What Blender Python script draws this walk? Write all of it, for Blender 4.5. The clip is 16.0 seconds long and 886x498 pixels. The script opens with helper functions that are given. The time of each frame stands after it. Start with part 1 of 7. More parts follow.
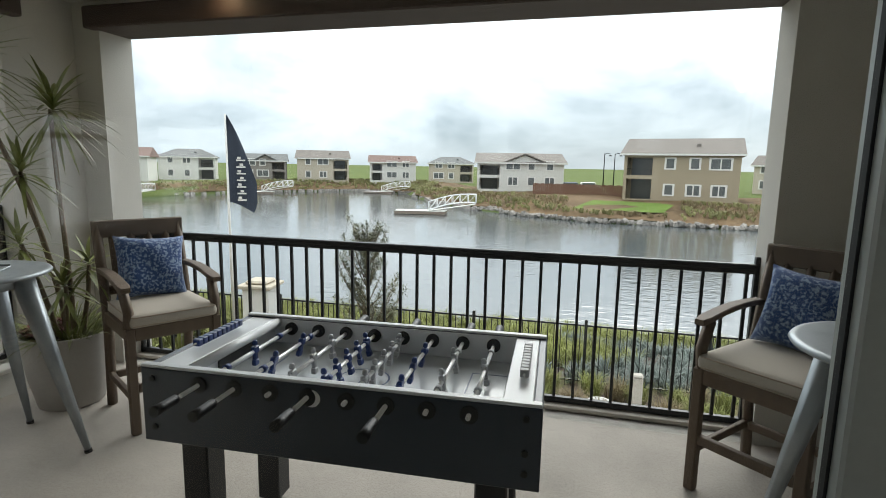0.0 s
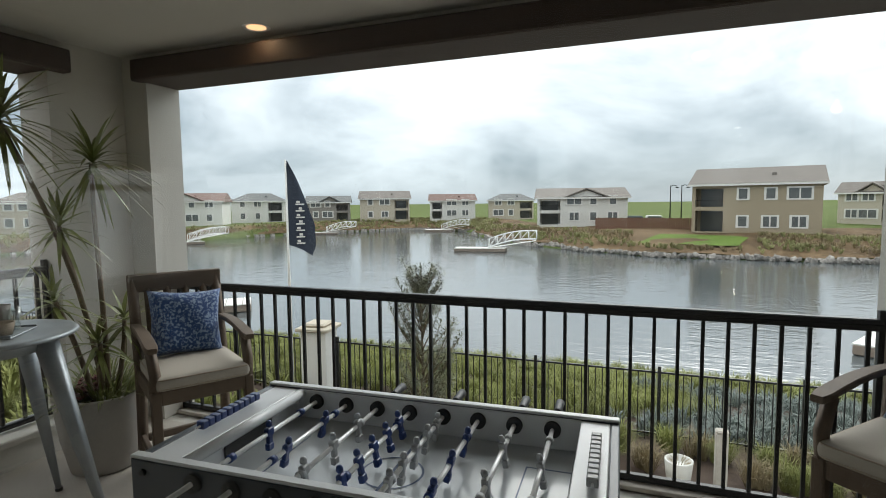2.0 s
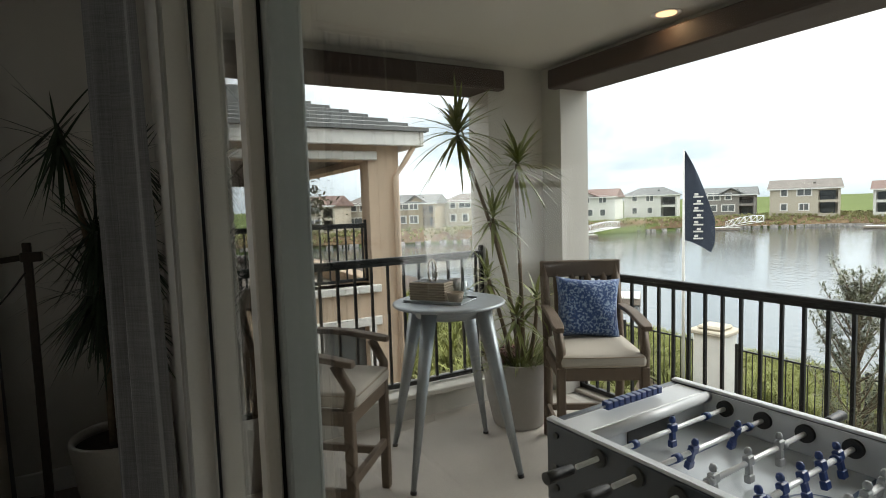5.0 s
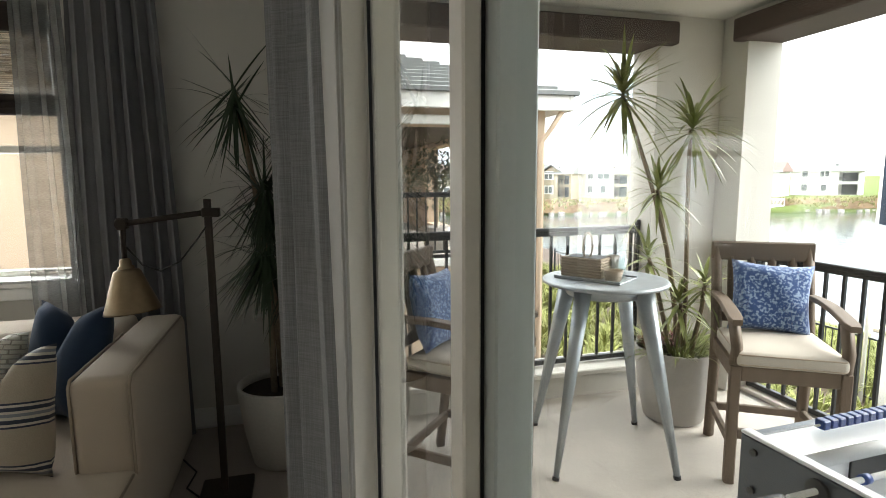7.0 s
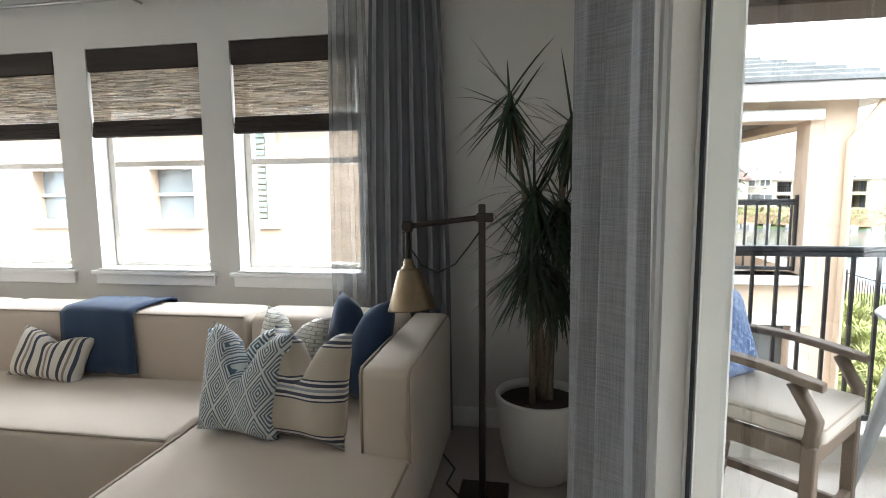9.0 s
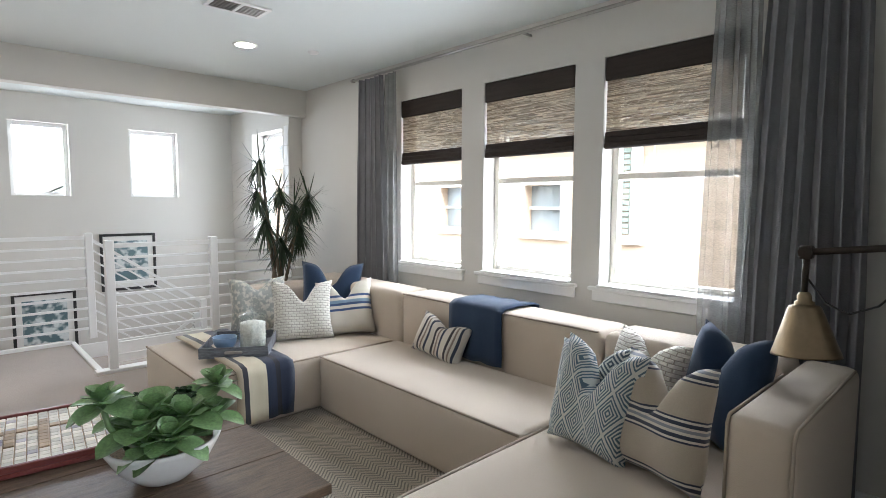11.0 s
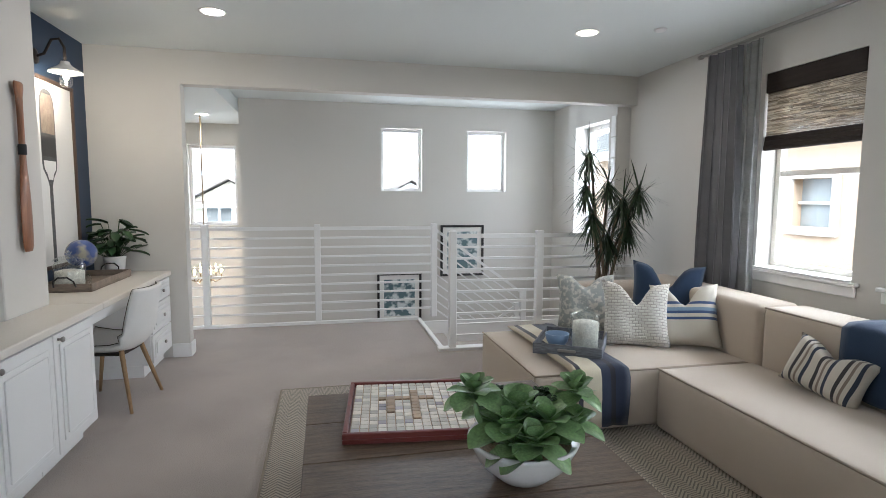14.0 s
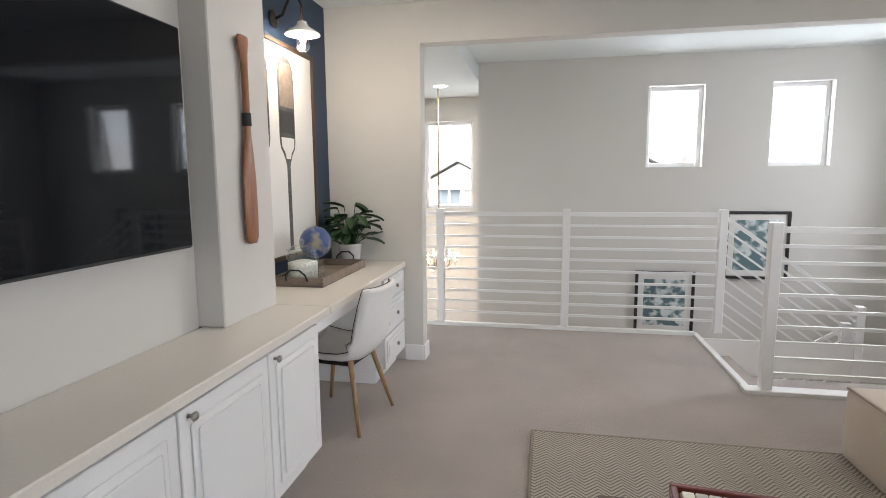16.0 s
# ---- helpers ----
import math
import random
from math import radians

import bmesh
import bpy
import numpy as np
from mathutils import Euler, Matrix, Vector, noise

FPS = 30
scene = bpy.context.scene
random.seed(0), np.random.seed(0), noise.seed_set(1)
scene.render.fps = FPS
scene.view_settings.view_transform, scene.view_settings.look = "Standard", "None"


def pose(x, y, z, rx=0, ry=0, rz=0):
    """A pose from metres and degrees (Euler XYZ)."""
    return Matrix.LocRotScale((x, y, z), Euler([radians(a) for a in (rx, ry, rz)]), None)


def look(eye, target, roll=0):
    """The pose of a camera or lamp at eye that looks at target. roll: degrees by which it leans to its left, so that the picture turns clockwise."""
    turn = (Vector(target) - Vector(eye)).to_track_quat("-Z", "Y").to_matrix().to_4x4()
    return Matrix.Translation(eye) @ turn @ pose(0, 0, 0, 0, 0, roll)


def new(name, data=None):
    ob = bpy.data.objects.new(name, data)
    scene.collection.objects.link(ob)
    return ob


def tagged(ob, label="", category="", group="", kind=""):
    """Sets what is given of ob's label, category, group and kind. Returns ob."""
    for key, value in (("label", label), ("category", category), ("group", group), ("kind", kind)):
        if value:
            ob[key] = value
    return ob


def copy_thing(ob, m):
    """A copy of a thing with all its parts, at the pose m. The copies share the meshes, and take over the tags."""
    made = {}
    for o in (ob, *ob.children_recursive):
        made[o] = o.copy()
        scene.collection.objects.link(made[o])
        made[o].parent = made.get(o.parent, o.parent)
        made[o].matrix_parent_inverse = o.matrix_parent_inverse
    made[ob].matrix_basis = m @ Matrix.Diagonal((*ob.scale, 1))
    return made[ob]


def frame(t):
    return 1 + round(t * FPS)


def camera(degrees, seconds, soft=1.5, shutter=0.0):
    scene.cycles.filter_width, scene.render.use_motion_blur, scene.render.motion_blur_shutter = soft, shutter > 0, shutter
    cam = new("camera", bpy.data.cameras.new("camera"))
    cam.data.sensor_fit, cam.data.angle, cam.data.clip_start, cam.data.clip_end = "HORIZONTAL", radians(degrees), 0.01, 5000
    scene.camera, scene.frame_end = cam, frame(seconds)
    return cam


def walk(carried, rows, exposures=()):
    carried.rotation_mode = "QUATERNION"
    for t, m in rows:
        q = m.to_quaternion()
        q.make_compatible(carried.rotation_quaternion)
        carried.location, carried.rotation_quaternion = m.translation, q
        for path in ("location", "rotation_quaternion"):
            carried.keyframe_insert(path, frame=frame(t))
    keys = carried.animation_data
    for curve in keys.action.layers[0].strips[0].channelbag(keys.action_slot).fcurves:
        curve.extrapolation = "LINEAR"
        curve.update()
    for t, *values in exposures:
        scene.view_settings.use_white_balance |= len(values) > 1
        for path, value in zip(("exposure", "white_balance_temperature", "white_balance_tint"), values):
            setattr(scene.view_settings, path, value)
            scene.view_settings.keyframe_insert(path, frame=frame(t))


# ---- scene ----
cam = camera(79.0, 16.0, 0.8)
PATH = [
    (0, (0.091, -0.128, 1.517), (-0.403, 1.786, 1.212), 1.0),
    (0.5, (0.077, 0.084, 1.522), (-0.409, 2.001, 1.222), 1.0),
    (1, (0.073, 0.203, 1.531), (-0.267, 2.157, 1.27), 0.8),
    (1.5, (0.082, 0.234, 1.549), (-0.301, 2.184, 1.326), 0.9),
    (2, (0.054, 0.253, 1.553), (-0.66, 2.113, 1.384), -0.6),
    (2.5, (0.032, 0.274, 1.542), (-0.974, 1.997, 1.395), -1.4),
    (3, (0.029, 0.271, 1.541), (-1.179, 1.861, 1.424), -1.4),
    (3.5, (0.029, 0.271, 1.533), (-1.299, 1.764, 1.446), -1.5),
    (4, (0.044, 0.257, 1.528), (-1.464, 1.567, 1.431), -2.1),
    (4.5, (0.035, 0.229, 1.536), (-1.616, 1.351, 1.42), -2.0),
    (6.8, (-0.194, 0.189, 1.533), (-2.094, 0.747, 1.259), -0.8),
    (7, (-0.213, 0.172, 1.525), (-2.129, 0.685, 1.263), -0.4),
    (7.5, (-0.275, 0.123, 1.523), (-2.227, 0.482, 1.277), -0.2),
    (8, (-0.327, 0.089, 1.501), (-2.31, 0.219, 1.28), -0.5),
    (8.5, (-0.357, 0.037, 1.517), (-2.342, -0.047, 1.285), -0.8),
    (9, (-0.385, 0.021, 1.518), (-2.343, -0.32, 1.289), -0.6),
    (9.5, (-0.431, 0.026, 1.536), (-2.318, -0.583, 1.275), -1.0),
    (10, (-0.474, 0.002, 1.529), (-2.234, -0.926, 1.322), -1.1),
    (10.2, (-0.481, -0.015, 1.532), (-2.169, -1.071, 1.343), -0.9),
    (12.3, (-0.385, -0.083, 1.465), (-1.284, -1.858, 1.263), 0.8),
    (12.5, (-0.391, -0.125, 1.472), (-1.234, -1.927, 1.267), 0.6),
    (13, (-0.408, -0.182, 1.483), (-1.128, -2.038, 1.292), 0.5),
    (13.5, (-0.393, -0.297, 1.49), (-0.979, -2.202, 1.32), 0.6),
    (14, (-0.322, -0.422, 1.499), (-0.751, -2.366, 1.31), 0.3),
    (14.5, (-0.261, -0.708, 1.481), (-0.54, -2.674, 1.247), 0.3),
    (15, (-0.252, -1.044, 1.504), (-0.167, -3.027, 1.262), -0.2),
    (15.5, (-0.154, -1.343, 1.469), (0.147, -3.304, 1.212), -0.4),
    (16, (-0.026, -1.6, 1.48), (0.342, -3.548, 1.221), -0.4),
]
EXPOSURES = [(0.0, 0.75, 6450, 9), (2.0, 0.42, 6450, 9), (3.0, 0.50, 6500, 9), (4.5, 0.82, 6650, 9), (6.8, 2.2, 6650, 9), (7.5, 2.65, 6500, 10), (9.0, 3.15, 6050, 12), (10.0, 3.35, 6050, 13), (12.5, 2.7, 5850, 12), (14.5, 2.8, 5950, 13), (16.0, 2.95, 6150, 15)]
walk(cam, [(t, look(eye, target, roll)) for t, eye, target, roll in PATH], EXPOSURES)

# ---- light ----
world = bpy.data.worlds.new("overcast_sky")
scene.world = world
world.use_nodes = True
wn, wl = world.node_tree.nodes, world.node_tree.links
wn.clear()
w_out = wn.new("ShaderNodeOutputWorld")
w_bg = wn.new("ShaderNodeBackground")
w_sky = wn.new("ShaderNodeTexSky")
w_sky.sky_type = "NISHITA"
w_sky.sun_disc = False
w_sky.sun_elevation = radians(40)
w_sky.sun_rotation = radians(20)
w_tc = wn.new("ShaderNodeTexCoord")
w_map = wn.new("ShaderNodeMapping")
w_map.inputs["Scale"].default_value = (1.0, 1.0, 2.2)
w_noise = wn.new("ShaderNodeTexNoise")
w_noise.inputs["Scale"].default_value = 2.3
w_noise.inputs["Detail"].default_value = 7
w_noise.inputs["Roughness"].default_value = 0.55
w_noise.inputs["Distortion"].default_value = 0.35
w_ramp = wn.new("ShaderNodeValToRGB")
w_ramp.color_ramp.elements[0].position = 0.34
w_ramp.color_ramp.elements[0].color = (0.36, 0.405, 0.44, 1)
w_ramp.color_ramp.elements[1].position = 0.62
w_ramp.color_ramp.elements[1].color = (1.0, 1.0, 1.0, 1)
w_sep = wn.new("ShaderNodeSeparateXYZ")
w_hor = wn.new("ShaderNodeValToRGB")
w_hor.color_ramp.elements[0].position = 0.0
w_hor.color_ramp.elements[0].color = (0.47, 0.53, 0.58, 1)
w_hor.color_ramp.elements[1].position = 0.42
w_hor.color_ramp.elements[1].color = (1.25, 1.25, 1.25, 1)
w_mul = wn.new("ShaderNodeMixRGB")
w_mul.blend_type = "MULTIPLY"
w_mul.inputs[0].default_value = 1.0
w_mix = wn.new("ShaderNodeMixRGB")
w_mix.inputs[0].default_value = 0.93
w_scale = wn.new("ShaderNodeMixRGB")
w_scale.blend_type = "MULTIPLY"
w_scale.inputs[0].default_value = 1.0
w_scale.inputs[2].default_value = (0.1, 0.1, 0.1, 1)
wl.new(w_tc.outputs["Generated"], w_map.inputs[0])
wl.new(w_map.outputs[0], w_noise.inputs["Vector"])
wl.new(w_noise.outputs["Fac"], w_ramp.inputs[0])
wl.new(w_tc.outputs["Generated"], w_sep.inputs[0])
wl.new(w_sep.outputs["Z"], w_hor.inputs[0])
wl.new(w_ramp.outputs[0], w_mul.inputs[1])
wl.new(w_hor.outputs[0], w_mul.inputs[2])
wl.new(w_sky.outputs[0], w_scale.inputs[1])
wl.new(w_scale.outputs[0], w_mix.inputs[1])
wl.new(w_mul.outputs[0], w_mix.inputs[2])
wl.new(w_mix.outputs[0], w_bg.inputs[0])
wl.new(w_bg.outputs[0], w_out.inputs[0])
w_bg.inputs["Strength"].default_value = 1.3

sun = new("sun", bpy.data.lights.new("sun", "SUN"))
sun.data.energy, sun.data.angle, sun.data.color = 1.4, radians(45), (1.0, 0.97, 0.93)
sun.matrix_world = look((0, 0, 40), (-6, -46, 0))


def lamp(kind, eye, target, watts, color, size=0.1, size_y=0.0):
    ob = new("light", bpy.data.lights.new("light", kind))
    ob.data.energy, ob.data.color = watts, color
    if kind == "AREA":
        ob.data.size = size
        ob.data.shape = "DISK"
        if size_y:
            ob.data.shape, ob.data.size_y = "RECTANGLE", size_y
    else:
        ob.data.shadow_soft_size = size
    ob.matrix_world = look(eye, target)
    return ob


WARM = (1.0, 0.85, 0.68)
DOWNLIGHTS = [(0.43, -4.65), (-2.38, -4.48)]
for x, y in DOWNLIGHTS:
    lamp("AREA", (x, y, 2.78), (x, y, 0), 1.2, WARM, 0.13)
lamp("AREA", (1.2, -8.0, 2.45), (1.2, -8.0, 0), 0.7, WARM, 0.12)
lamp("POINT", (1.5, -4.93, 2.31), (1.5, -4.93, 0), 1.7, WARM, 0.035)
lamp("POINT", (1.25, -8.1, 0.25), (1.25, -8.1, 0), 1.5, WARM, 0.06)
lamp("AREA", (-2.3, 3.12, 2.655), (-2.3, 3.12, 0), 0.4, (1.0, 0.7, 0.4), 0.1)
SKYLIGHT = (0.95, 0.98, 1.0)
for y in (-3.62, -2.55, -1.5):
    lamp("AREA", (-3.88, y, 1.42), (0, y, 1.1), 2.5, SKYLIGHT, 0.78, 0.85)
for x in (-1.36, -2.48):
    lamp("AREA", (x, -7.80, 1.99), (x, 0, 1.0), 1.5, SKYLIGHT, 0.5, 0.8)
lamp("AREA", (-3.82, -6.5, 1.7), (0, -6.5, 0.8), 3.5, SKYLIGHT, 0.8, 1.35)
lamp("AREA", (1.27, -9.12, 1.65), (1.27, 0, 0.8), 0.9, SKYLIGHT, 0.65, 1.15)

# ---- materials ----
def material(name, color, rough=0.6, metal=0.0, vary=0.12, grain=60.0, bump=0.0, big=3.0, stretch=(1, 1, 1), island=False, sheen=0.0, coat=0.0, spec=0.5):
    """A base colour with variation at two scales, and fine relief."""
    m = bpy.data.materials.new(name)
    m.use_nodes = True
    n, l = m.node_tree.nodes, m.node_tree.links
    b = n["Principled BSDF"]
    b.inputs["Roughness"].default_value = rough
    b.inputs["Metallic"].default_value = metal
    b.inputs["Specular IOR Level"].default_value = spec
    b.inputs["Sheen Weight"].default_value = sheen
    b.inputs["Coat Weight"].default_value = coat
    tc, mp = n.new("ShaderNodeTexCoord"), n.new("ShaderNodeMapping")
    mp.inputs["Scale"].default_value = stretch
    l.new(tc.outputs["Object"], mp.inputs[0])
    fine, large = n.new("ShaderNodeTexNoise"), n.new("ShaderNodeTexNoise")
    fine.inputs["Scale"].default_value, large.inputs["Scale"].default_value = grain, big
    fine.inputs["Detail"].default_value, large.inputs["Detail"].default_value = 3, 4
    l.new(mp.outputs[0], fine.inputs["Vector"])
    l.new(mp.outputs[0], large.inputs["Vector"])
    add = n.new("ShaderNodeMath")
    add.operation = "ADD"
    l.new(fine.outputs["Fac"], add.inputs[0])
    l.new(large.outputs["Fac"], add.inputs[1])
    rng = n.new("ShaderNodeMapRange")
    rng.inputs[1].default_value, rng.inputs[2].default_value = 0.65, 1.35
    rng.inputs[3].default_value, rng.inputs[4].default_value = 1 - vary, 1 + vary
    l.new(add.outputs[0], rng.inputs[0])
    hsv = n.new("ShaderNodeHueSaturation")
    hsv.inputs["Color"].default_value = (*color, 1)
    if island:
        info = n.new("ShaderNodeObjectInfo")
        mul = n.new("ShaderNodeMapRange")
        mul.inputs[3].default_value, mul.inputs[4].default_value = 0.72, 1.25
        l.new(info.outputs["Random"], mul.inputs[0])
        prod = n.new("ShaderNodeMath")
        prod.operation = "MULTIPLY"
        l.new(rng.outputs[0], prod.inputs[0])
        l.new(mul.outputs[0], prod.inputs[1])
        l.new(prod.outputs[0], hsv.inputs["Value"])
    else:
        l.new(rng.outputs[0], hsv.inputs["Value"])
    l.new(hsv.outputs[0], b.inputs["Base Color"])
    if bump:
        bp = n.new("ShaderNodeBump")
        bp.inputs["Strength"].default_value = bump
        bp.inputs["Distance"].default_value = 0.004
        l.new(fine.outputs["Fac"], bp.inputs["Height"])
        l.new(bp.outputs[0], b.inputs["Normal"])
    return m


def glow(name, color, strength):
    m = bpy.data.materials.new(name)
    m.use_nodes = True
    b = m.node_tree.nodes["Principled BSDF"]
    b.inputs["Base Color"].default_value = (*color, 1)
    b.inputs["Emission Color"].default_value = (*color, 1)
    b.inputs["Emission Strength"].default_value = strength
    return m


def glass(name, tint=(1, 1, 1), gloss=1.0, base=0.035):
    m = bpy.data.materials.new(name)
    m.use_nodes = True
    n, l = m.node_tree.nodes, m.node_tree.links
    n.clear()
    out, mix = n.new("ShaderNodeOutputMaterial"), n.new("ShaderNodeMixShader")
    clear, shine, fr = n.new("ShaderNodeBsdfTransparent"), n.new("ShaderNodeBsdfGlossy"), n.new("ShaderNodeLayerWeight")
    power, scale = n.new("ShaderNodeMath"), n.new("ShaderNodeMath")
    power.operation, scale.operation = "POWER", "MULTIPLY_ADD"
    power.inputs[1].default_value, scale.inputs[1].default_value, scale.inputs[2].default_value = 5.0, 0.95, base
    clear.inputs[0].default_value = (*tint, 1)
    shine.inputs["Roughness"].default_value = 0.01
    shine.inputs["Color"].default_value = (gloss, gloss, gloss, 1)
    fr.inputs[0].default_value = 0.5
    l.new(fr.outputs["Facing"], power.inputs[0])
    l.new(power.outputs[0], scale.inputs[0])
    l.new(scale.outputs[0], mix.inputs[0])
    l.new(clear.outputs[0], mix.inputs[1])
    l.new(shine.outputs[0], mix.inputs[2])
    l.new(mix.outputs[0], out.inputs[0])
    return m


def banded(name, stops, axis="Y", scale=1.0, rough=0.85, bump=0.3, zig=0.0, repeat=True, offset=0.5, fold=0.0):
    """Woven stripes along one axis of the object; zig bends them into a herringbone."""
    m = material(name, (0.5, 0.5, 0.5), rough, vary=0.1, grain=220, bump=bump, sheen=0.2)
    n, l = m.node_tree.nodes, m.node_tree.links
    tc, sep = n.new("ShaderNodeTexCoord"), n.new("ShaderNodeSeparateXYZ")
    l.new(tc.outputs["Object"], sep.inputs[0])
    value = sep.outputs[axis]
    if zig:
        other = sep.outputs["X" if axis != "X" else "Y"]
        pp = n.new("ShaderNodeMath")
        pp.operation = "PINGPONG"
        pp.inputs[1].default_value = zig
        l.new(other, pp.inputs[0])
        ad = n.new("ShaderNodeMath")
        l.new(value, ad.inputs[0])
        l.new(pp.outputs[0], ad.inputs[1])
        value = ad.outputs[0]
    if fold:
        pf = n.new("ShaderNodeMath")
        pf.operation = "PINGPONG"
        pf.inputs[1].default_value = fold
        l.new(sep.outputs[axis], pf.inputs[0])
        l.new(pf.outputs[0], ad.inputs[0])
    mul = n.new("ShaderNodeMath")
    mul.operation = "MULTIPLY_ADD"
    mul.inputs[1].default_value = scale
    mul.inputs[2].default_value = offset
    l.new(value, mul.inputs[0])
    fr = n.new("ShaderNodeMath")
    fr.operation = "FRACT" if repeat else "ADD"
    if not repeat:
        fr.inputs[1].default_value = 0.0
    l.new(mul.outputs[0], fr.inputs[0])
    ramp = n.new("ShaderNodeValToRGB")
    ramp.color_ramp.interpolation = "CONSTANT"
    els = ramp.color_ramp.elements
    for k, (p, c) in enumerate(stops):
        e = els[k] if k < 2 else els.new(p)
        e.position, e.color = p, (*c, 1)
    l.new(fr.outputs[0], ramp.inputs[0])
    hsv = [x for x in n if x.type == "HUE_SAT"][0]
    l.new(ramp.outputs[0], hsv.inputs["Color"])
    return m


def mottled(name, dark, light, scale=28.0, rough=0.8):
    """Printed cloth with an uneven pattern of two colours."""
    m = material(name, dark, rough, vary=0.12, grain=260, bump=0.2, sheen=0.2)
    n, l = m.node_tree.nodes, m.node_tree.links
    tc, no, ramp = n.new("ShaderNodeTexCoord"), n.new("ShaderNodeTexNoise"), n.new("ShaderNodeValToRGB")
    no.inputs["Scale"].default_value, no.inputs["Detail"].default_value = scale, 2
    l.new(tc.outputs["Object"], no.inputs["Vector"])
    e = ramp.color_ramp.elements
    e[0].position, e[0].color = 0.48, (*dark, 1)
    e[1].position, e[1].color = 0.60, (*light, 1)
    l.new(no.outputs["Fac"], ramp.inputs[0])
    l.new(ramp.outputs[0], [x for x in n if x.type == "HUE_SAT"][0].inputs["Color"])
    return m


def basket_weave(name, light, dark):
    """Chunky woven yarn: staggered pads with sunken gaps between them."""
    m = material(name, light, 0.9, vary=0.08, grain=260, sheen=0.3)
    n, l = m.node_tree.nodes, m.node_tree.links
    tc, mp, br, bp = n.new("ShaderNodeTexCoord"), n.new("ShaderNodeMapping"), n.new("ShaderNodeTexBrick"), n.new("ShaderNodeBump")
    mp.inputs["Rotation"].default_value = (radians(90), 0, 0)
    br.inputs["Scale"].default_value = 1.0
    br.inputs["Brick Width"].default_value, br.inputs["Row Height"].default_value = 0.042, 0.021
    br.inputs["Mortar Size"].default_value, br.inputs["Mortar Smooth"].default_value = 0.0035, 0.8
    br.inputs["Color1"].default_value = (*light, 1)
    br.inputs["Color2"].default_value = (*[c * 0.93 for c in light], 1)
    br.inputs["Mortar"].default_value = (*dark, 1)
    bp.inputs["Strength"].default_value, bp.inputs["Distance"].default_value = 0.9, 0.006
    bp.invert = True
    l.new(tc.outputs["Object"], mp.inputs[0])
    l.new(mp.outputs[0], br.inputs["Vector"])
    l.new(br.outputs["Fac"], bp.inputs["Height"])
    l.new(bp.outputs[0], n["Principled BSDF"].inputs["Normal"])
    l.new(br.outputs["Color"], [x for x in n if x.type == "HUE_SAT"][0].inputs["Color"])
    return m


def lozenges(name, light, dark, wide, tall):
    """Woven lozenges, each filled with nested outlines."""
    m = material(name, light, 0.9, vary=0.08, grain=300, bump=0.3)
    n, l = m.node_tree.nodes, m.node_tree.links

    def calc(op, a, b=None):
        k = n.new("ShaderNodeMath")
        k.operation = op
        for i, v in enumerate((a, b)):
            if v is None:
                continue
            if isinstance(v, (int, float)):
                k.inputs[i].default_value = v
            else:
                l.new(v, k.inputs[i])
        return k.outputs[0]

    tc, sep = n.new("ShaderNodeTexCoord"), n.new("ShaderNodeSeparateXYZ")
    l.new(tc.outputs["Object"], sep.inputs[0])

    def folded(axis, size):
        return calc("ABSOLUTE", calc("SUBTRACT", calc("FRACT", calc("ADD", calc("DIVIDE", sep.outputs[axis], size), 50.25)), 0.5))

    d = calc("ADD", folded("X", wide), folded("Z", tall))
    edge = calc("LESS_THAN", calc("ABSOLUTE", calc("SUBTRACT", d, 0.5)), 0.035)
    ring = calc("LESS_THAN", calc("FRACT", calc("MULTIPLY", calc("ABSOLUTE", calc("SUBTRACT", d, 0.5)), 9.0)), 0.5)
    fac = calc("MAXIMUM", edge, ring)
    mix = n.new("ShaderNodeMixRGB")
    mix.inputs[1].default_value, mix.inputs[2].default_value = (*dark, 1), (*light, 1)
    l.new(fac, mix.inputs[0])
    l.new(mix.outputs[0], [x for x in n if x.type == "HUE_SAT"][0].inputs["Color"])
    return m


def linen(name, color):
    """Loosely woven cloth whose uneven threads show both ways."""
    m = material(name, color, 0.9, vary=0.1, grain=300, bump=0.2, sheen=0.3)
    n, l = m.node_tree.nodes, m.node_tree.links
    tc = n.new("ShaderNodeTexCoord")
    fac = None
    for stretch in ((13, 13, 420), (320, 320, 8)):
        mp, no = n.new("ShaderNodeMapping"), n.new("ShaderNodeTexNoise")
        mp.inputs["Scale"].default_value = stretch
        no.inputs["Scale"].default_value, no.inputs["Detail"].default_value = 1.0, 2
        l.new(tc.outputs["Object"], mp.inputs[0])
        l.new(mp.outputs[0], no.inputs["Vector"])
        if fac is None:
            fac = no.outputs["Fac"]
        else:
            ad = n.new("ShaderNodeMath")
            l.new(fac, ad.inputs[0])
            l.new(no.outputs["Fac"], ad.inputs[1])
            fac = ad.outputs[0]
    ramp = n.new("ShaderNodeMapRange")
    ramp.inputs[1].default_value, ramp.inputs[2].default_value = 0.75, 1.25
    mix = n.new("ShaderNodeMixRGB")
    mix.inputs[1].default_value = (*[c * 0.80 for c in color], 1)
    mix.inputs[2].default_value = (*[c * 1.22 for c in color], 1)
    l.new(fac, ramp.inputs[0])
    l.new(ramp.outputs[0], mix.inputs[0])
    l.new(mix.outputs[0], [x for x in n if x.type == "HUE_SAT"][0].inputs["Color"])
    return m


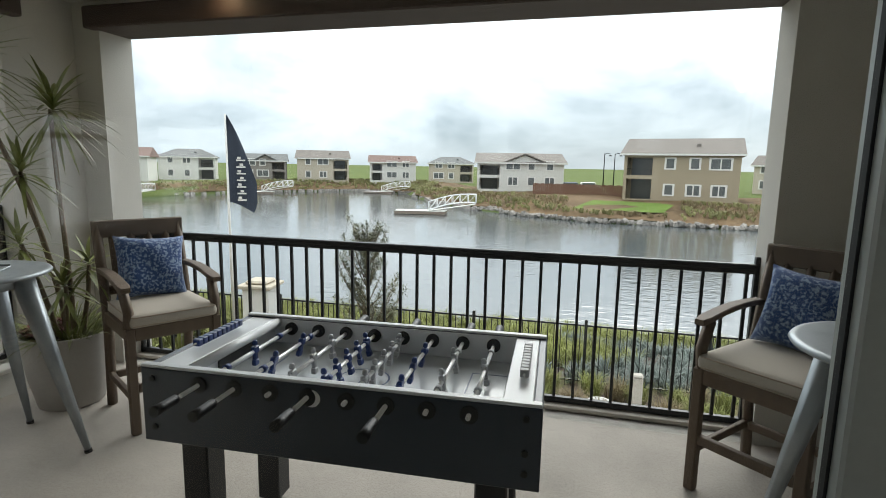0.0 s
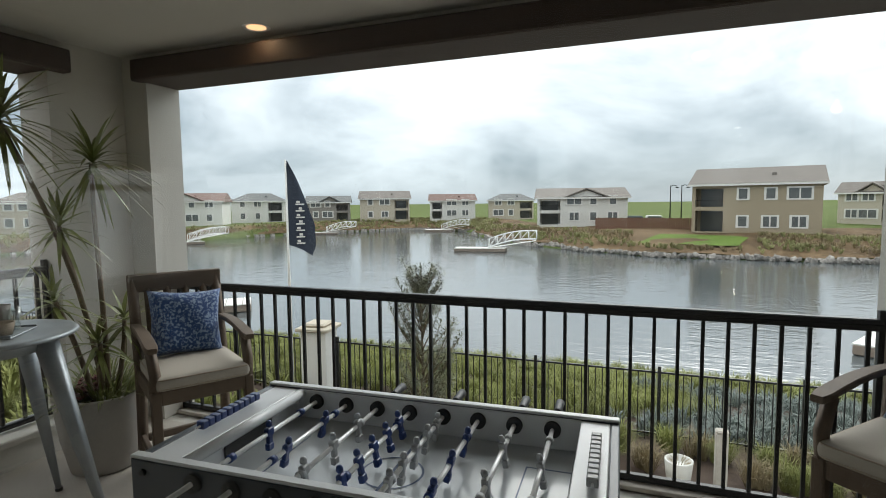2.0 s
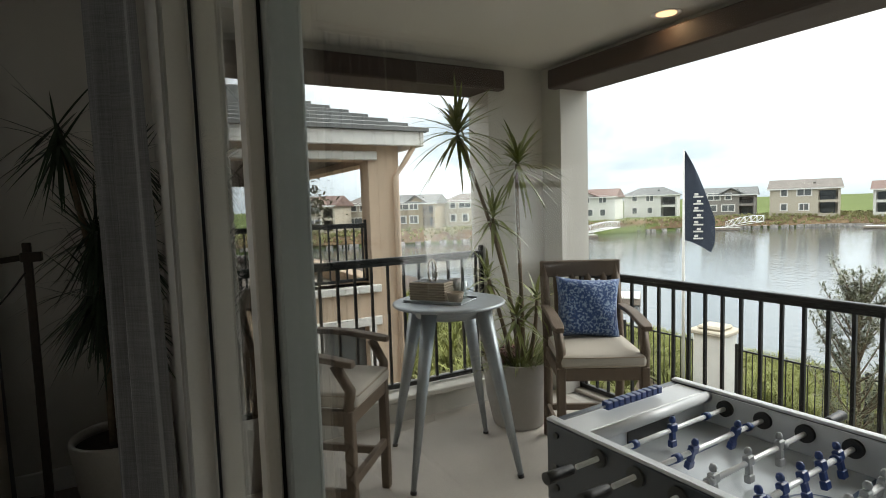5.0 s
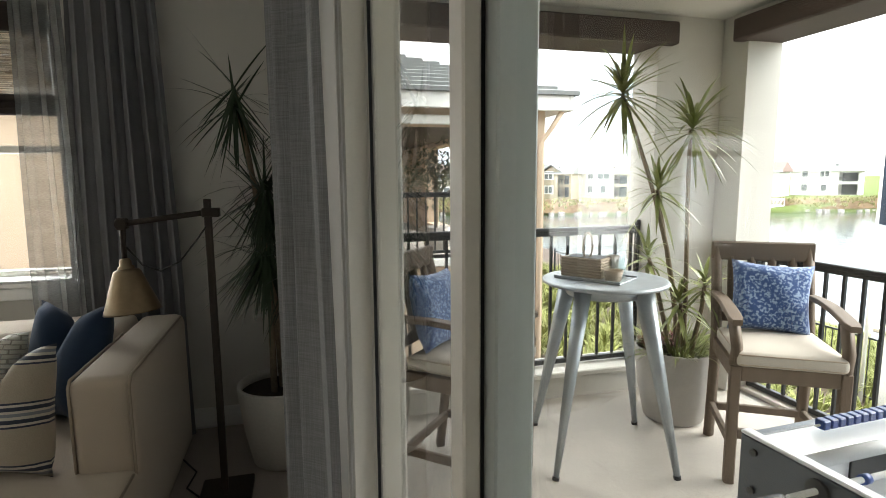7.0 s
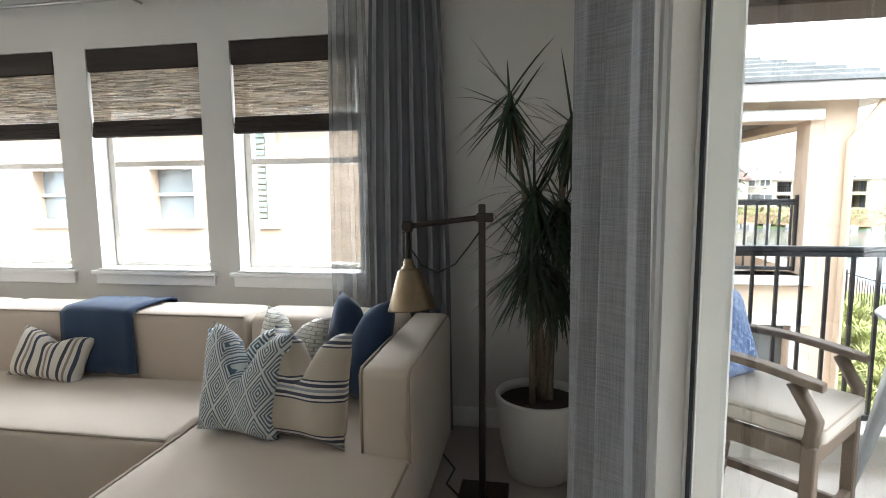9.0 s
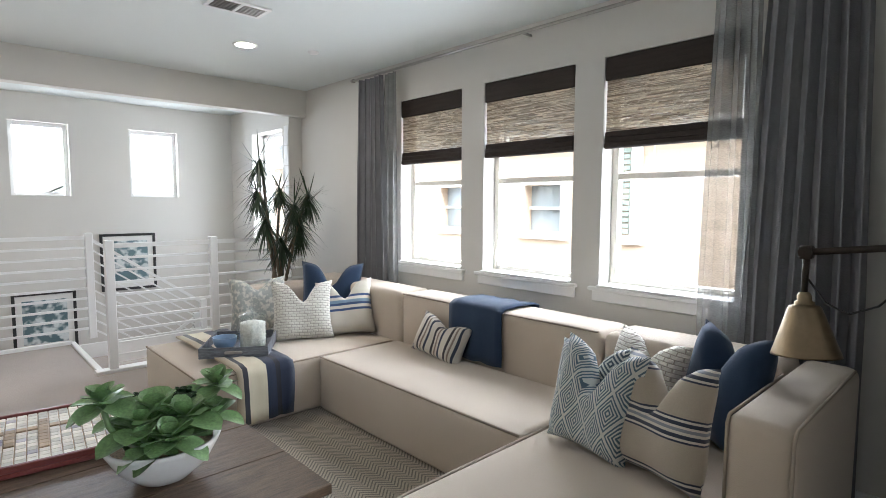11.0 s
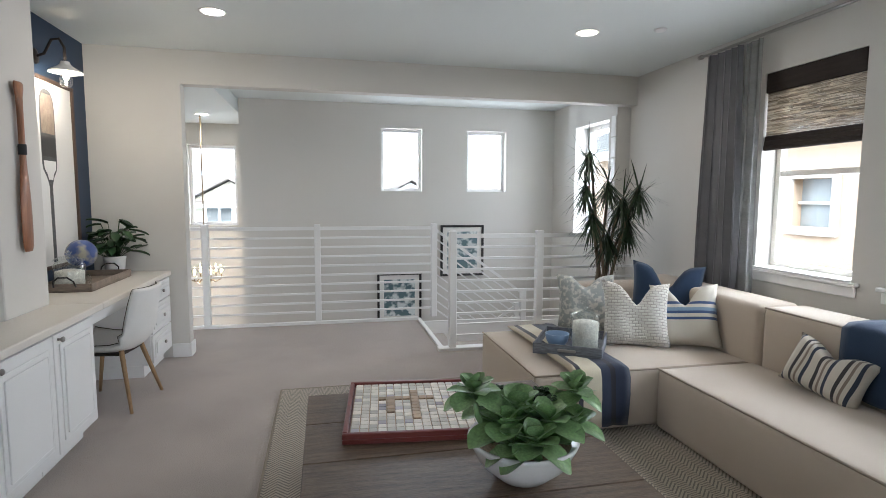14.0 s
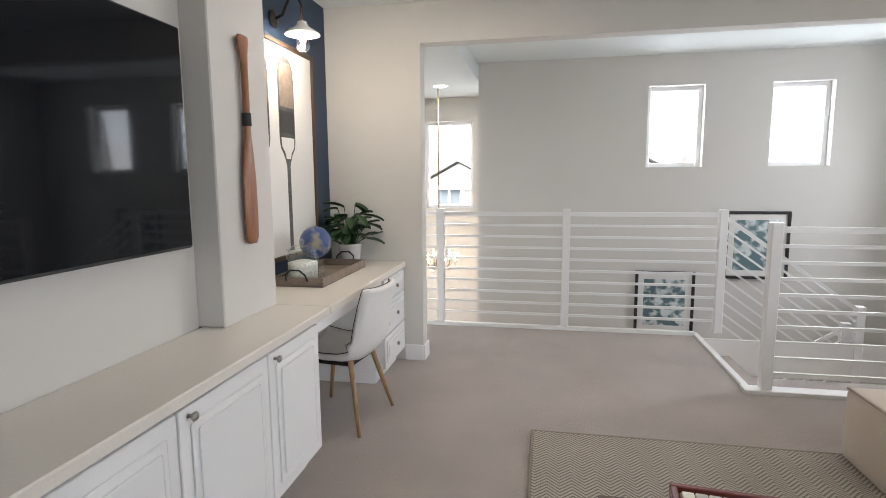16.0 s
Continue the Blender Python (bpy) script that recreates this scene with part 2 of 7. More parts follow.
M = {}
M["wall"] = material("wall_paint", (0.64, 0.622, 0.585), 0.75, vary=0.025, grain=240, bump=0.08, big=0.8)
M["white"] = material("white_paint", (0.82, 0.82, 0.81), 0.38, vary=0.02, grain=120, big=1.5)
M["ceil"] = material("ceiling_paint", (0.74, 0.78, 0.77), 0.85, vary=0.02, grain=200, bump=0.1, big=0.7)
M["navy_wall"] = material("navy_paint", (0.022, 0.045, 0.085), 0.55, vary=0.06, grain=140)
M["carpet"] = material("carpet", (0.335, 0.285, 0.25), 0.98, vary=0.2, grain=150, bump=1.0, big=1.6, sheen=0.3)
M["concrete"] = material("balcony_concrete", (0.41, 0.375, 0.33), 0.85, vary=0.22, grain=90, bump=0.25, big=2.2)
M["stucco"] = material("stucco", (0.57, 0.55, 0.50), 0.92, vary=0.07, grain=160, bump=0.7, big=1.4)
M["beam"] = material("dark_timber", (0.055, 0.036, 0.028), 0.65, vary=0.25, grain=30, bump=0.3, stretch=(0.6, 6, 6))
M["iron"] = material("black_iron", (0.016, 0.017, 0.018), 0.42, metal=0.3, vary=0.2, grain=90)
M["vinyl"] = material("window_vinyl", (0.80, 0.76, 0.68), 0.42, vary=0.03, grain=120)
M["vinyl_out"] = material("door_vinyl", (0.50, 0.54, 0.52), 0.35, vary=0.04, grain=120)
M["rubber"] = material("black_rubber", (0.012, 0.012, 0.013), 0.6, vary=0.1)
M["glass"] = glass("window_glass", (0.97, 0.985, 0.98))
M["door_glass"] = glass("door_glass", (0.97, 0.985, 0.98), 1.0, 0.014)
M["jar_glass"] = glass("clear_glass", (0.93, 0.96, 0.95), 1.0, 0.11)
M["sofa"] = material("sofa_linen", (0.54, 0.455, 0.365), 0.92, vary=0.07, grain=420, bump=0.5, big=2.0, sheen=0.35)
M["piping"] = material("sofa_piping", (0.36, 0.30, 0.235), 0.9, vary=0.05, grain=300)
M["navy"] = material("navy_cloth", (0.013, 0.034, 0.078), 0.9, vary=0.12, grain=260, bump=0.3, sheen=0.15)
M["cream"] = basket_weave("cream_knit", (0.74, 0.71, 0.64), (0.42, 0.39, 0.33))
M["grey_leaf"] = mottled("grey_leaf_print", (0.33, 0.35, 0.33), (0.58, 0.56, 0.50), 30)
M["white_blue"] = banded("cream_cloth_blue_stripes", [(0.0, (0.58, 0.54, 0.46)), (0.40, (0.05, 0.09, 0.2)), (0.44, (0.64, 0.61, 0.54)), (0.49, (0.05, 0.09, 0.2)), (0.53, (0.2, 0.3, 0.42)), (0.58, (0.64, 0.61, 0.54)), (0.63, (0.05, 0.09, 0.2)), (0.67, (0.58, 0.54, 0.46))], "Z", 2.0, offset=0.0)
TAUPE, DARK, PALE = (0.45, 0.39, 0.31), (0.04, 0.05, 0.08), (0.62, 0.59, 0.52)
M["ticking"] = banded("taupe_cloth_dark_stripes", [(0.0, TAUPE), (0.30, DARK), (0.33, PALE), (0.37, DARK), (0.43, PALE), (0.48, (0.25, 0.27, 0.31)), (0.53, PALE), (0.57, DARK), (0.63, PALE), (0.67, DARK), (0.70, TAUPE)], "Z", 4.4, offset=0.42)
M["kilim"] = banded("cream_cloth_brown_stripes", [(0.0, (0.62, 0.57, 0.49)), (0.35, (0.05, 0.045, 0.05)), (0.5, (0.62, 0.57, 0.49)), (0.62, (0.25, 0.2, 0.16)), (0.72, (0.62, 0.57, 0.49)), (0.86, (0.04, 0.05, 0.08))], "X", 8.0, bump=0.5)
M["geo"] = lozenges("blue_cream_lozenges", (0.60, 0.61, 0.57), (0.10, 0.155, 0.20), 0.105, 0.185)
M["chevron"] = banded("blue_cream_chevrons", [(0.0, (0.55, 0.56, 0.53)), (0.5, (0.07, 0.10, 0.13))], "Z", 42, zig=0.045, fold=0.07)
M["batik"] = mottled("blue_batik", (0.025, 0.068, 0.20), (0.26, 0.35, 0.50), 62)
M["plaid"] = banded("plaid_throw", [(0.0, (0.012, 0.02, 0.045)), (0.40, (0.012, 0.012, 0.018)), (0.46, (0.012, 0.02, 0.045)), (0.58, (0.6, 0.54, 0.4)), (0.80, (0.03, 0.03, 0.04)), (0.86, (0.42, 0.35, 0.25))], "X", 1.76, offset=0.95)
M["sheer"] = None
M["rug_edge"] = material("rug_binding", (0.24, 0.205, 0.16), 0.95, vary=0.2, grain=160, bump=0.6)
M["rug"] = banded("woven_rug", [(0.0, (0.37, 0.32, 0.25)), (0.58, (0.13, 0.115, 0.09))], "Y", 38, zig=0.06, bump=0.8)
M["table_wood"] = material("weathered_oak", (0.105, 0.07, 0.045), 0.40, vary=0.6, grain=34, bump=0.25, big=5, stretch=(1.0, 9, 9))
M["red_wood"] = material("red_stained_wood", (0.15, 0.03, 0.024), 0.35, vary=0.2, grain=40, stretch=(1, 6, 6))
M["oar_wood"] = material("oiled_cherry", (0.27, 0.105, 0.04), 0.35, vary=0.3, grain=22, stretch=(10, 10, 0.8), coat=0.3)
M["oak_leg"] = material("oak", (0.38, 0.24, 0.12), 0.5, vary=0.2, grain=30, stretch=(8, 8, 1))
M["frame_wood"] = material("walnut_frame", (0.07, 0.04, 0.025), 0.5, vary=0.25, grain=30, stretch=(6, 6, 1))
M["chair_wood"] = material("greyed_teak", (0.125, 0.09, 0.062), 0.65, vary=0.28, grain=40, bump=0.2, stretch=(6, 6, 1))
M["seat_cloth"] = material("oatmeal_outdoor_cloth", (0.47, 0.43, 0.37), 0.92, vary=0.07, grain=350, bump=0.4)
M["galv"] = material("galvanised_steel", (0.36, 0.39, 0.41), 0.5, metal=0.7, vary=0.12, grain=16, big=4)
# Near-white and barely metallic: the reflected sky is put into the base colour.
M["chrome"] = material("chrome", (0.92, 0.92, 0.92), 0.22, metal=0.12, vary=0.04)
M["nickel"] = material("brushed_nickel", (0.42, 0.40, 0.37), 0.3, metal=1.0, vary=0.08)
M["brass"] = material("aged_brass", (0.27, 0.205, 0.13), 0.40, metal=1.0, vary=0.12, grain=30)
M["bronze"] = material("dark_bronze", (0.045, 0.035, 0.028), 0.5, metal=0.6, vary=0.2)
M["pot"] = material("white_fibre_clay", (0.62, 0.60, 0.56), 0.75, vary=0.07, grain=70, bump=0.2)
M["grey_pot"] = material("grey_fibre_clay", (0.40, 0.38, 0.35), 0.85, vary=0.12, grain=60, bump=0.3)
M["ceramic"] = material("white_ceramic", (0.80, 0.79, 0.77), 0.22, vary=0.02)
M["quartz"] = material("cream_quartz", (0.76, 0.715, 0.645), 0.32, vary=0.04, grain=90, big=2.0)
M["blue_ceramic"] = material("blue_ceramic", (0.20, 0.31, 0.48), 0.3, vary=0.05)
M["soil"] = material("potting_soil", (0.035, 0.025, 0.018), 0.95, vary=0.4, grain=80, bump=1.0)
M["pebble"] = material("tan_pebbles", (0.36, 0.26, 0.18), 0.7, vary=0.5, grain=110, bump=1.0)
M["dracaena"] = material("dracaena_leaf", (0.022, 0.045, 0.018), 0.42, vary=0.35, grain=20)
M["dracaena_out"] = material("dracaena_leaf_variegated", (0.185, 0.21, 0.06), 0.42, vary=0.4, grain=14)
M["bark"] = material("cane_bark", (0.17, 0.13, 0.085), 0.85, vary=0.3, grain=60, bump=0.5)
M["succulent"] = material("succulent_leaf", (0.20, 0.33, 0.135), 0.36, vary=0.3, grain=12, big=9)
M["peace_leaf"] = material("glossy_leaf", (0.022, 0.06, 0.02), 0.3, vary=0.3, grain=12)
M["red_leaf"] = material("red_leaf", (0.14, 0.03, 0.025), 0.5, vary=0.35, grain=20)
M["weathered"] = material("whitewashed_wood", (0.15, 0.16, 0.18), 0.7, vary=0.5, grain=26, bump=0.3, stretch=(1, 6, 6))
M["grey_wood"] = material("grey_wood", (0.24, 0.19, 0.15), 0.65, vary=0.3, grain=30, stretch=(1, 7, 7))
M["wicker"] = material("grey_wicker", (0.40, 0.33, 0.25), 0.8, vary=0.3, grain=120, bump=1.0, stretch=(1, 1, 3))
M["shells"] = material("white_shells", (0.70, 0.68, 0.62), 0.7, vary=0.3, grain=70, bump=1.0)
M["curtain"] = material("blue_grey_linen", (0.175, 0.175, 0.187), 0.9, vary=0.12, grain=90, bump=0.35, stretch=(1, 1, 3), sheen=0.3)
M["linen"] = linen("slubby_blue_grey_linen", (0.215, 0.217, 0.225))
M["screen"] = material("tv_screen", (0.006, 0.007, 0.009), 0.05, vary=0.02, spec=0.22)
M["blackplastic"] = material("black_plastic", (0.013, 0.014, 0.016), 0.45, vary=0.1)
M["foos_body"] = material("graphite_laminate", (0.045, 0.056, 0.072), 0.30, vary=0.1, grain=60)
M["foos_rim"] = material("silver_laminate", (0.72, 0.73, 0.74), 0.32, metal=0.05, vary=0.05, grain=60)
M["foos_field"] = material("grey_playfield", (0.50, 0.53, 0.55), 0.22, coat=0.25, vary=0.06, grain=9)
M["line_blue"] = material("printed_line", (0.03, 0.06, 0.14), 0.3, vary=0.05)
M["player_blue"] = material("blue_plastic", (0.02, 0.05, 0.19), 0.35, vary=0.05)
M["player_grey"] = material("grey_plastic", (0.42, 0.43, 0.44), 0.35, vary=0.05)
M["blind_dark"] = material("dark_woven_blind", (0.035, 0.025, 0.02), 0.85, vary=0.35, grain=50, bump=0.5, stretch=(1, 1, 14))
M["paper"] = material("white_paper", (0.76, 0.75, 0.72), 0.6, vary=0.03)
M["ink"] = material("grey_ink", (0.10, 0.10, 0.10), 0.7, vary=0.5, grain=60, big=14, stretch=(1, 1, 4))
M["abstract"] = mottled("teal_ink_print", (0.10, 0.17, 0.19), (0.66, 0.70, 0.70), 9, 0.5)
M["black_wood"] = material("black_frame", (0.02, 0.02, 0.02), 0.4, vary=0.1)
M["tile"] = material("game_tile", (0.66, 0.61, 0.53), 0.5, vary=0.12, grain=40, island=True)
M["tile_dark"] = material("game_tile_tan", (0.36, 0.25, 0.15), 0.5, vary=0.15, grain=40, island=True)
M["globe"] = mottled("blue_globe", (0.03, 0.06, 0.20), (0.25, 0.24, 0.20), 9, 0.25)
M["chair_shell"] = material("white_leatherette", (0.83, 0.82, 0.79), 0.45, vary=0.04, grain=120, bump=0.15)
M["lamp_on"] = glow("lit_lamp", (1.0, 0.93, 0.80), 3.5)
M["bulb"] = glow("warm_bulb", (1.0, 0.72, 0.38), 9.0)
M["dim_lamp"] = glow("dim_lamp", (1.0, 0.62, 0.32), 0.9)
# outdoors
M["peach"] = material("peach_stucco", (0.56, 0.435, 0.32), 0.92, vary=0.06, grain=120, bump=0.5, big=0.8)
M["trim_out"] = material("white_trim", (0.68, 0.67, 0.63), 0.7, vary=0.05, grain=60)
M["rooftile"] = material("grey_roof_tile", (0.15, 0.155, 0.15), 0.85, vary=0.25, grain=30, bump=0.3, big=2)
M["brownroof"] = material("brown_roof_tile", (0.185, 0.165, 0.145), 0.9, vary=0.25, grain=6, bump=0.4, big=1.0, stretch=(1, 1, 5))
M["redroof"] = material("red_roof_tile", (0.18, 0.12, 0.10), 0.9, vary=0.25, grain=6, bump=0.4, stretch=(1, 1, 5))
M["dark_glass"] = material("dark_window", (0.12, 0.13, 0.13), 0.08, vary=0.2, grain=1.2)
# Pale base colour stands in for the sky reflected in the panes.
M["pale_glass"] = material("sky_tinted_window", (0.27, 0.30, 0.31), 0.06, vary=0.25, grain=1.5)
M["shutter"] = material("sage_shutter", (0.25, 0.30, 0.25), 0.6, vary=0.08)
M["beige_house"] = material("beige_stucco", (0.47, 0.42, 0.335), 0.92, vary=0.05, grain=20)
M["tan_house"] = material("tan_stucco", (0.34, 0.285, 0.20), 0.92, vary=0.05, grain=20)
M["grey_house"] = material("taupe_siding", (0.24, 0.22, 0.195), 0.9, vary=0.06, grain=20)
M["white_house"] = material("white_stucco", (0.62, 0.61, 0.57), 0.9, vary=0.05, grain=20)
M["lawn"] = material("lawn", (0.12, 0.18, 0.04), 0.95, vary=0.3, grain=8, big=0.35, spec=0.1)
M["field"] = material("far_field", (0.115, 0.145, 0.05), 0.98, vary=0.3, grain=0.3, big=0.02, spec=0.05)
M["bank"] = material("planted_bank", (0.145, 0.10, 0.058), 0.95, vary=0.6, grain=1.6, big=0.18, spec=0.1)
M["mulch"] = material("bark_mulch", (0.062, 0.040, 0.027), 0.95, vary=0.4, grain=9, bump=0.6, big=0.5)
M["stone"] = material("rip_rap_stone", (0.27, 0.25, 0.225), 0.9, vary=0.35, grain=3, bump=0.6, island=True)
M["wood_fence"] = material("brown_fence", (0.16, 0.085, 0.055), 0.9, vary=0.3, grain=4, stretch=(6, 6, 1))
M["bank_grass"] = material("bank_grass", (0.29, 0.29, 0.13), 0.85, vary=0.35, grain=1.5, big=0.3)
M["grass_blade"] = material("ornamental_grass", (0.19, 0.205, 0.055), 0.8, vary=0.45, grain=1.5, big=0.6)
M["tan_grass"] = material("dry_grass", (0.25, 0.20, 0.11), 0.85, vary=0.35, grain=2)
M["lavender"] = material("silver_blue_shrub", (0.17, 0.20, 0.18), 0.85, vary=0.45, grain=3, big=1.4)
M["leaf_tree"] = material("olive_leaf", (0.12, 0.128, 0.07), 0.6, vary=0.45, grain=5)
M["flag"] = material("navy_flag", (0.025, 0.035, 0.055), 0.75, vary=0.15, grain=20)
M["path"] = material("pale_paving", (0.42, 0.39, 0.34), 0.9, vary=0.12, grain=12)


def sheer_cloth():
    m = material("sheer_linen", (0.30, 0.31, 0.31), 0.9, vary=0.25, grain=70, stretch=(1, 1, 4))
    n, l = m.node_tree.nodes, m.node_tree.links
    b, out = n["Principled BSDF"], n["Material Output"]
    mix, clear = n.new("ShaderNodeMixShader"), n.new("ShaderNodeBsdfTransparent")
    mix.inputs[0].default_value = 0.62
    l.new(clear.outputs[0], mix.inputs[1])
    l.new(b.outputs[0], mix.inputs[2])
    l.new(mix.outputs[0], out.inputs[0])
    return m


def woven_shade():
    """Woven reeds with daylight coming through between them."""
    m = material("woven_reed_shade", (0.46, 0.39, 0.30), 0.9, vary=0.35, grain=30, bump=0.6, stretch=(3, 3, 20))
    n, l = m.node_tree.nodes, m.node_tree.links
    b, out = n["Principled BSDF"], n["Material Output"]
    hsv = [x for x in n if x.type == "HUE_SAT"][0]
    geo, rng, ramp = n.new("ShaderNodeNewGeometry"), n.new("ShaderNodeMapRange"), n.new("ShaderNodeMixRGB")
    l.new(geo.outputs["Random Per Island"], ramp.inputs[0])
    ramp.inputs[1].default_value, ramp.inputs[2].default_value = (0.26, 0.21, 0.16, 1), (0.72, 0.65, 0.54, 1)
    l.new(ramp.outputs[0], hsv.inputs["Color"])
    mix, tl = n.new("ShaderNodeMixShader"), n.new("ShaderNodeBsdfTranslucent")
    l.new(hsv.outputs[0], tl.inputs[0])
    mix.inputs[0].default_value = 0.62
    l.new(b.outputs[0], mix.inputs[1])
    l.new(tl.outputs[0], mix.inputs[2])
    l.new(mix.outputs[0], out.inputs[0])
    return m


def lake_water():
    m = material("lake_water", (0.085, 0.10, 0.105), 0.06, vary=0.05, spec=0.6)
    n, l = m.node_tree.nodes, m.node_tree.links
    b = n["Principled BSDF"]
    tc, mp, no, bp = n.new("ShaderNodeTexCoord"), n.new("ShaderNodeMapping"), n.new("ShaderNodeTexNoise"), n.new("ShaderNodeBump")
    mp.inputs["Scale"].default_value = (0.7, 1.6, 1)
    no.inputs["Scale"].default_value, no.inputs["Detail"].default_value = 1.4, 5
    bp.inputs["Strength"].default_value, bp.inputs["Distance"].default_value = 0.23, 0.12
    l.new(tc.outputs["Object"], mp.inputs[0])
    l.new(mp.outputs[0], no.inputs["Vector"])
    l.new(no.outputs["Fac"], bp.inputs["Height"])
    l.new(bp.outputs[0], b.inputs["Normal"])
    return m


M["sheer"], M["reed"], M["water"] = sheer_cloth(), woven_shade(), lake_water()
# ---- builders ----
def box(bm, lo, hi, bevel=0.0, m=None, seg=1):
    """Adds a box from corner lo to corner hi, with softened edges."""
    lo, hi = Vector(lo), Vector(hi)
    made = bmesh.ops.create_cube(bm, size=1.0)["verts"]
    size, mid = hi - lo, (hi + lo) / 2
    for v in made:
        v.co = Vector((v.co.x * size.x, v.co.y * size.y, v.co.z * size.z)) + mid
    if bevel:
        edges = list({e for v in made for e in v.link_edges})
        out = bmesh.ops.bevel(bm, geom=edges, offset=bevel, segments=seg, affect="EDGES", profile=0.5)
        made = list({v for f in out["faces"] for v in f.verts} | {v for v in made if v.is_valid})
    if m is not None:
        for v in made:
            v.co = m @ v.co
    return bm


def rod(bm, a, b, r, r2=None, seg=10):
    """Adds a round bar from a to b."""
    a, b = Vector(a), Vector(b)
    r2 = r if r2 is None else r2
    q = (b - a).to_track_quat("Z", "Y").to_matrix()
    rings = []
    for p, rr in ((a, r), (b, r2)):
        rings.append([bm.verts.new(p + q @ Vector((rr * math.cos(k * math.tau / seg), rr * math.sin(k * math.tau / seg), 0))) for k in range(seg)])
    for k in range(seg):
        f = bm.faces.new((rings[0][k], rings[0][(k + 1) % seg], rings[1][(k + 1) % seg], rings[1][k]))
        f.smooth = True
    bm.faces.new(rings[0][::-1])
    bm.faces.new(rings[1])
    return bm


def tube(bm, pts, r, seg=8, taper=1.0):
    """Adds a bent round bar through the points."""
    pts = [Vector(p) for p in pts]
    last = None
    n = len(pts)
    for k, p in enumerate(pts):
        d = (pts[min(k + 1, n - 1)] - pts[max(k - 1, 0)]).normalized()
        q = d.to_track_quat("Z", "Y").to_matrix()
        rr = r * (1 + (taper - 1) * k / max(1, n - 1))
        ring = [bm.verts.new(p + q @ Vector((rr * math.cos(j * math.tau / seg), rr * math.sin(j * math.tau / seg), 0))) for j in range(seg)]
        if last:
            off = min(range(seg), key=lambda o: sum((ring[(j + o) % seg].co - last[j].co).length for j in range(seg)))
            ring = ring[off:] + ring[:off]
            for j in range(seg):
                bm.faces.new((last[j], last[(j + 1) % seg], ring[(j + 1) % seg], ring[j])).smooth = True
        else:
            bm.faces.new(ring[::-1])
        last = ring
    bm.faces.new(last)
    return bm


def lathe(bm, profile, seg=28, at=(0, 0, 0)):
    """Turns a profile of (radius, height) round the z axis."""
    rings = []
    at = Vector(at)
    for r, z in profile:
        if r < 1e-5:
            rings.append([bm.verts.new(at + Vector((0, 0, z)))])
        else:
            rings.append([bm.verts.new(at + Vector((r * math.cos(k * math.tau / seg), r * math.sin(k * math.tau / seg), z))) for k in range(seg)])
    for a, b in zip(rings, rings[1:]):
        for k in range(seg):
            vs = [a[k % len(a)], a[(k + 1) % len(a)], b[(k + 1) % len(b)], b[k % len(b)]]
            vs = [v for i, v in enumerate(vs) if v not in vs[:i]]
            if len(vs) > 2:
                try:
                    bm.faces.new(vs).smooth = True
                except ValueError:
                    pass
    return bm


def mesh_of(name, bm, mat):
    me = bpy.data.meshes.new(name)
    bmesh.ops.recalc_face_normals(bm, faces=bm.faces)
    bm.to_mesh(me)
    bm.free()
    me.materials.append(mat)
    return me


def part(name, bm, mat, parent, label=""):
    """One mesh object under a thing or under a part."""
    ob = new(name, mesh_of(name, bm, mat))
    ob.parent = parent
    return tagged(ob, label)


def thing(name, label, category, m=None, group="", kind=""):
    """An empty at the base of a thing, which its parts hang under."""
    ob = new(name)
    ob.empty_display_size = 0.05
    if m is not None:
        ob.matrix_basis = m
    return tagged(ob, label, category, group, kind)


def solid(name, bm, mat, label, category, m=None, group="", kind=""):
    """A thing of one mesh."""
    ob = new(name, mesh_of(name, bm, mat))
    if m is not None:
        ob.matrix_basis = m
    return tagged(ob, label, category, group, kind)


def setting(name, bm, mat, label, category):
    return solid(name, bm, mat, label, category, kind="structure")


def B():
    return bmesh.new()


def slab(bm, axis, at, thick, u0, u1, z0, z1, holes=()):
    """A wall in the plane axis = at .. at + thick, spanning u0..u1 and z0..z1, with holes (ua, ub, za, zb) cut through."""
    us = sorted({u0, u1, *[h[0] for h in holes], *[h[1] for h in holes]})
    zs = sorted({z0, z1, *[h[2] for h in holes], *[h[3] for h in holes]})

    def open_at(u, z):
        return any(h[0] < u < h[1] and h[2] < z < h[3] for h in holes) or not (u0 < u < u1 and z0 < z < z1)

    def pt(u, d, z):
        return (u, at + d, z) if axis == "y" else (at + d, u, z)

    cache = {}

    def vert(u, d, z):
        if (u, d, z) not in cache:
            cache[u, d, z] = bm.verts.new(pt(u, d, z))
        return cache[u, d, z]

    for i in range(len(us) - 1):
        for j in range(len(zs) - 1):
            um, zm = (us[i] + us[i + 1]) / 2, (zs[j] + zs[j + 1]) / 2
            if open_at(um, zm):
                continue
            a, b, c, d = us[i], us[i + 1], zs[j], zs[j + 1]
            for dd in (0, thick):
                bm.faces.new([vert(a, dd, c), vert(b, dd, c), vert(b, dd, d), vert(a, dd, d)])
            for (ua, za, ub, zb), (un, zn) in ((((a, c, a, d)), (a - 1e-4, zm)), (((b, c, b, d)), (b + 1e-4, zm)), (((a, c, b, c)), (um, c - 1e-4)), (((a, d, b, d)), (um, d + 1e-4))):
                if open_at(un, zn):
                    bm.faces.new([vert(ua, 0, za), vert(ub, 0, zb), vert(ub, thick, zb), vert(ua, thick, za)])
    return bm


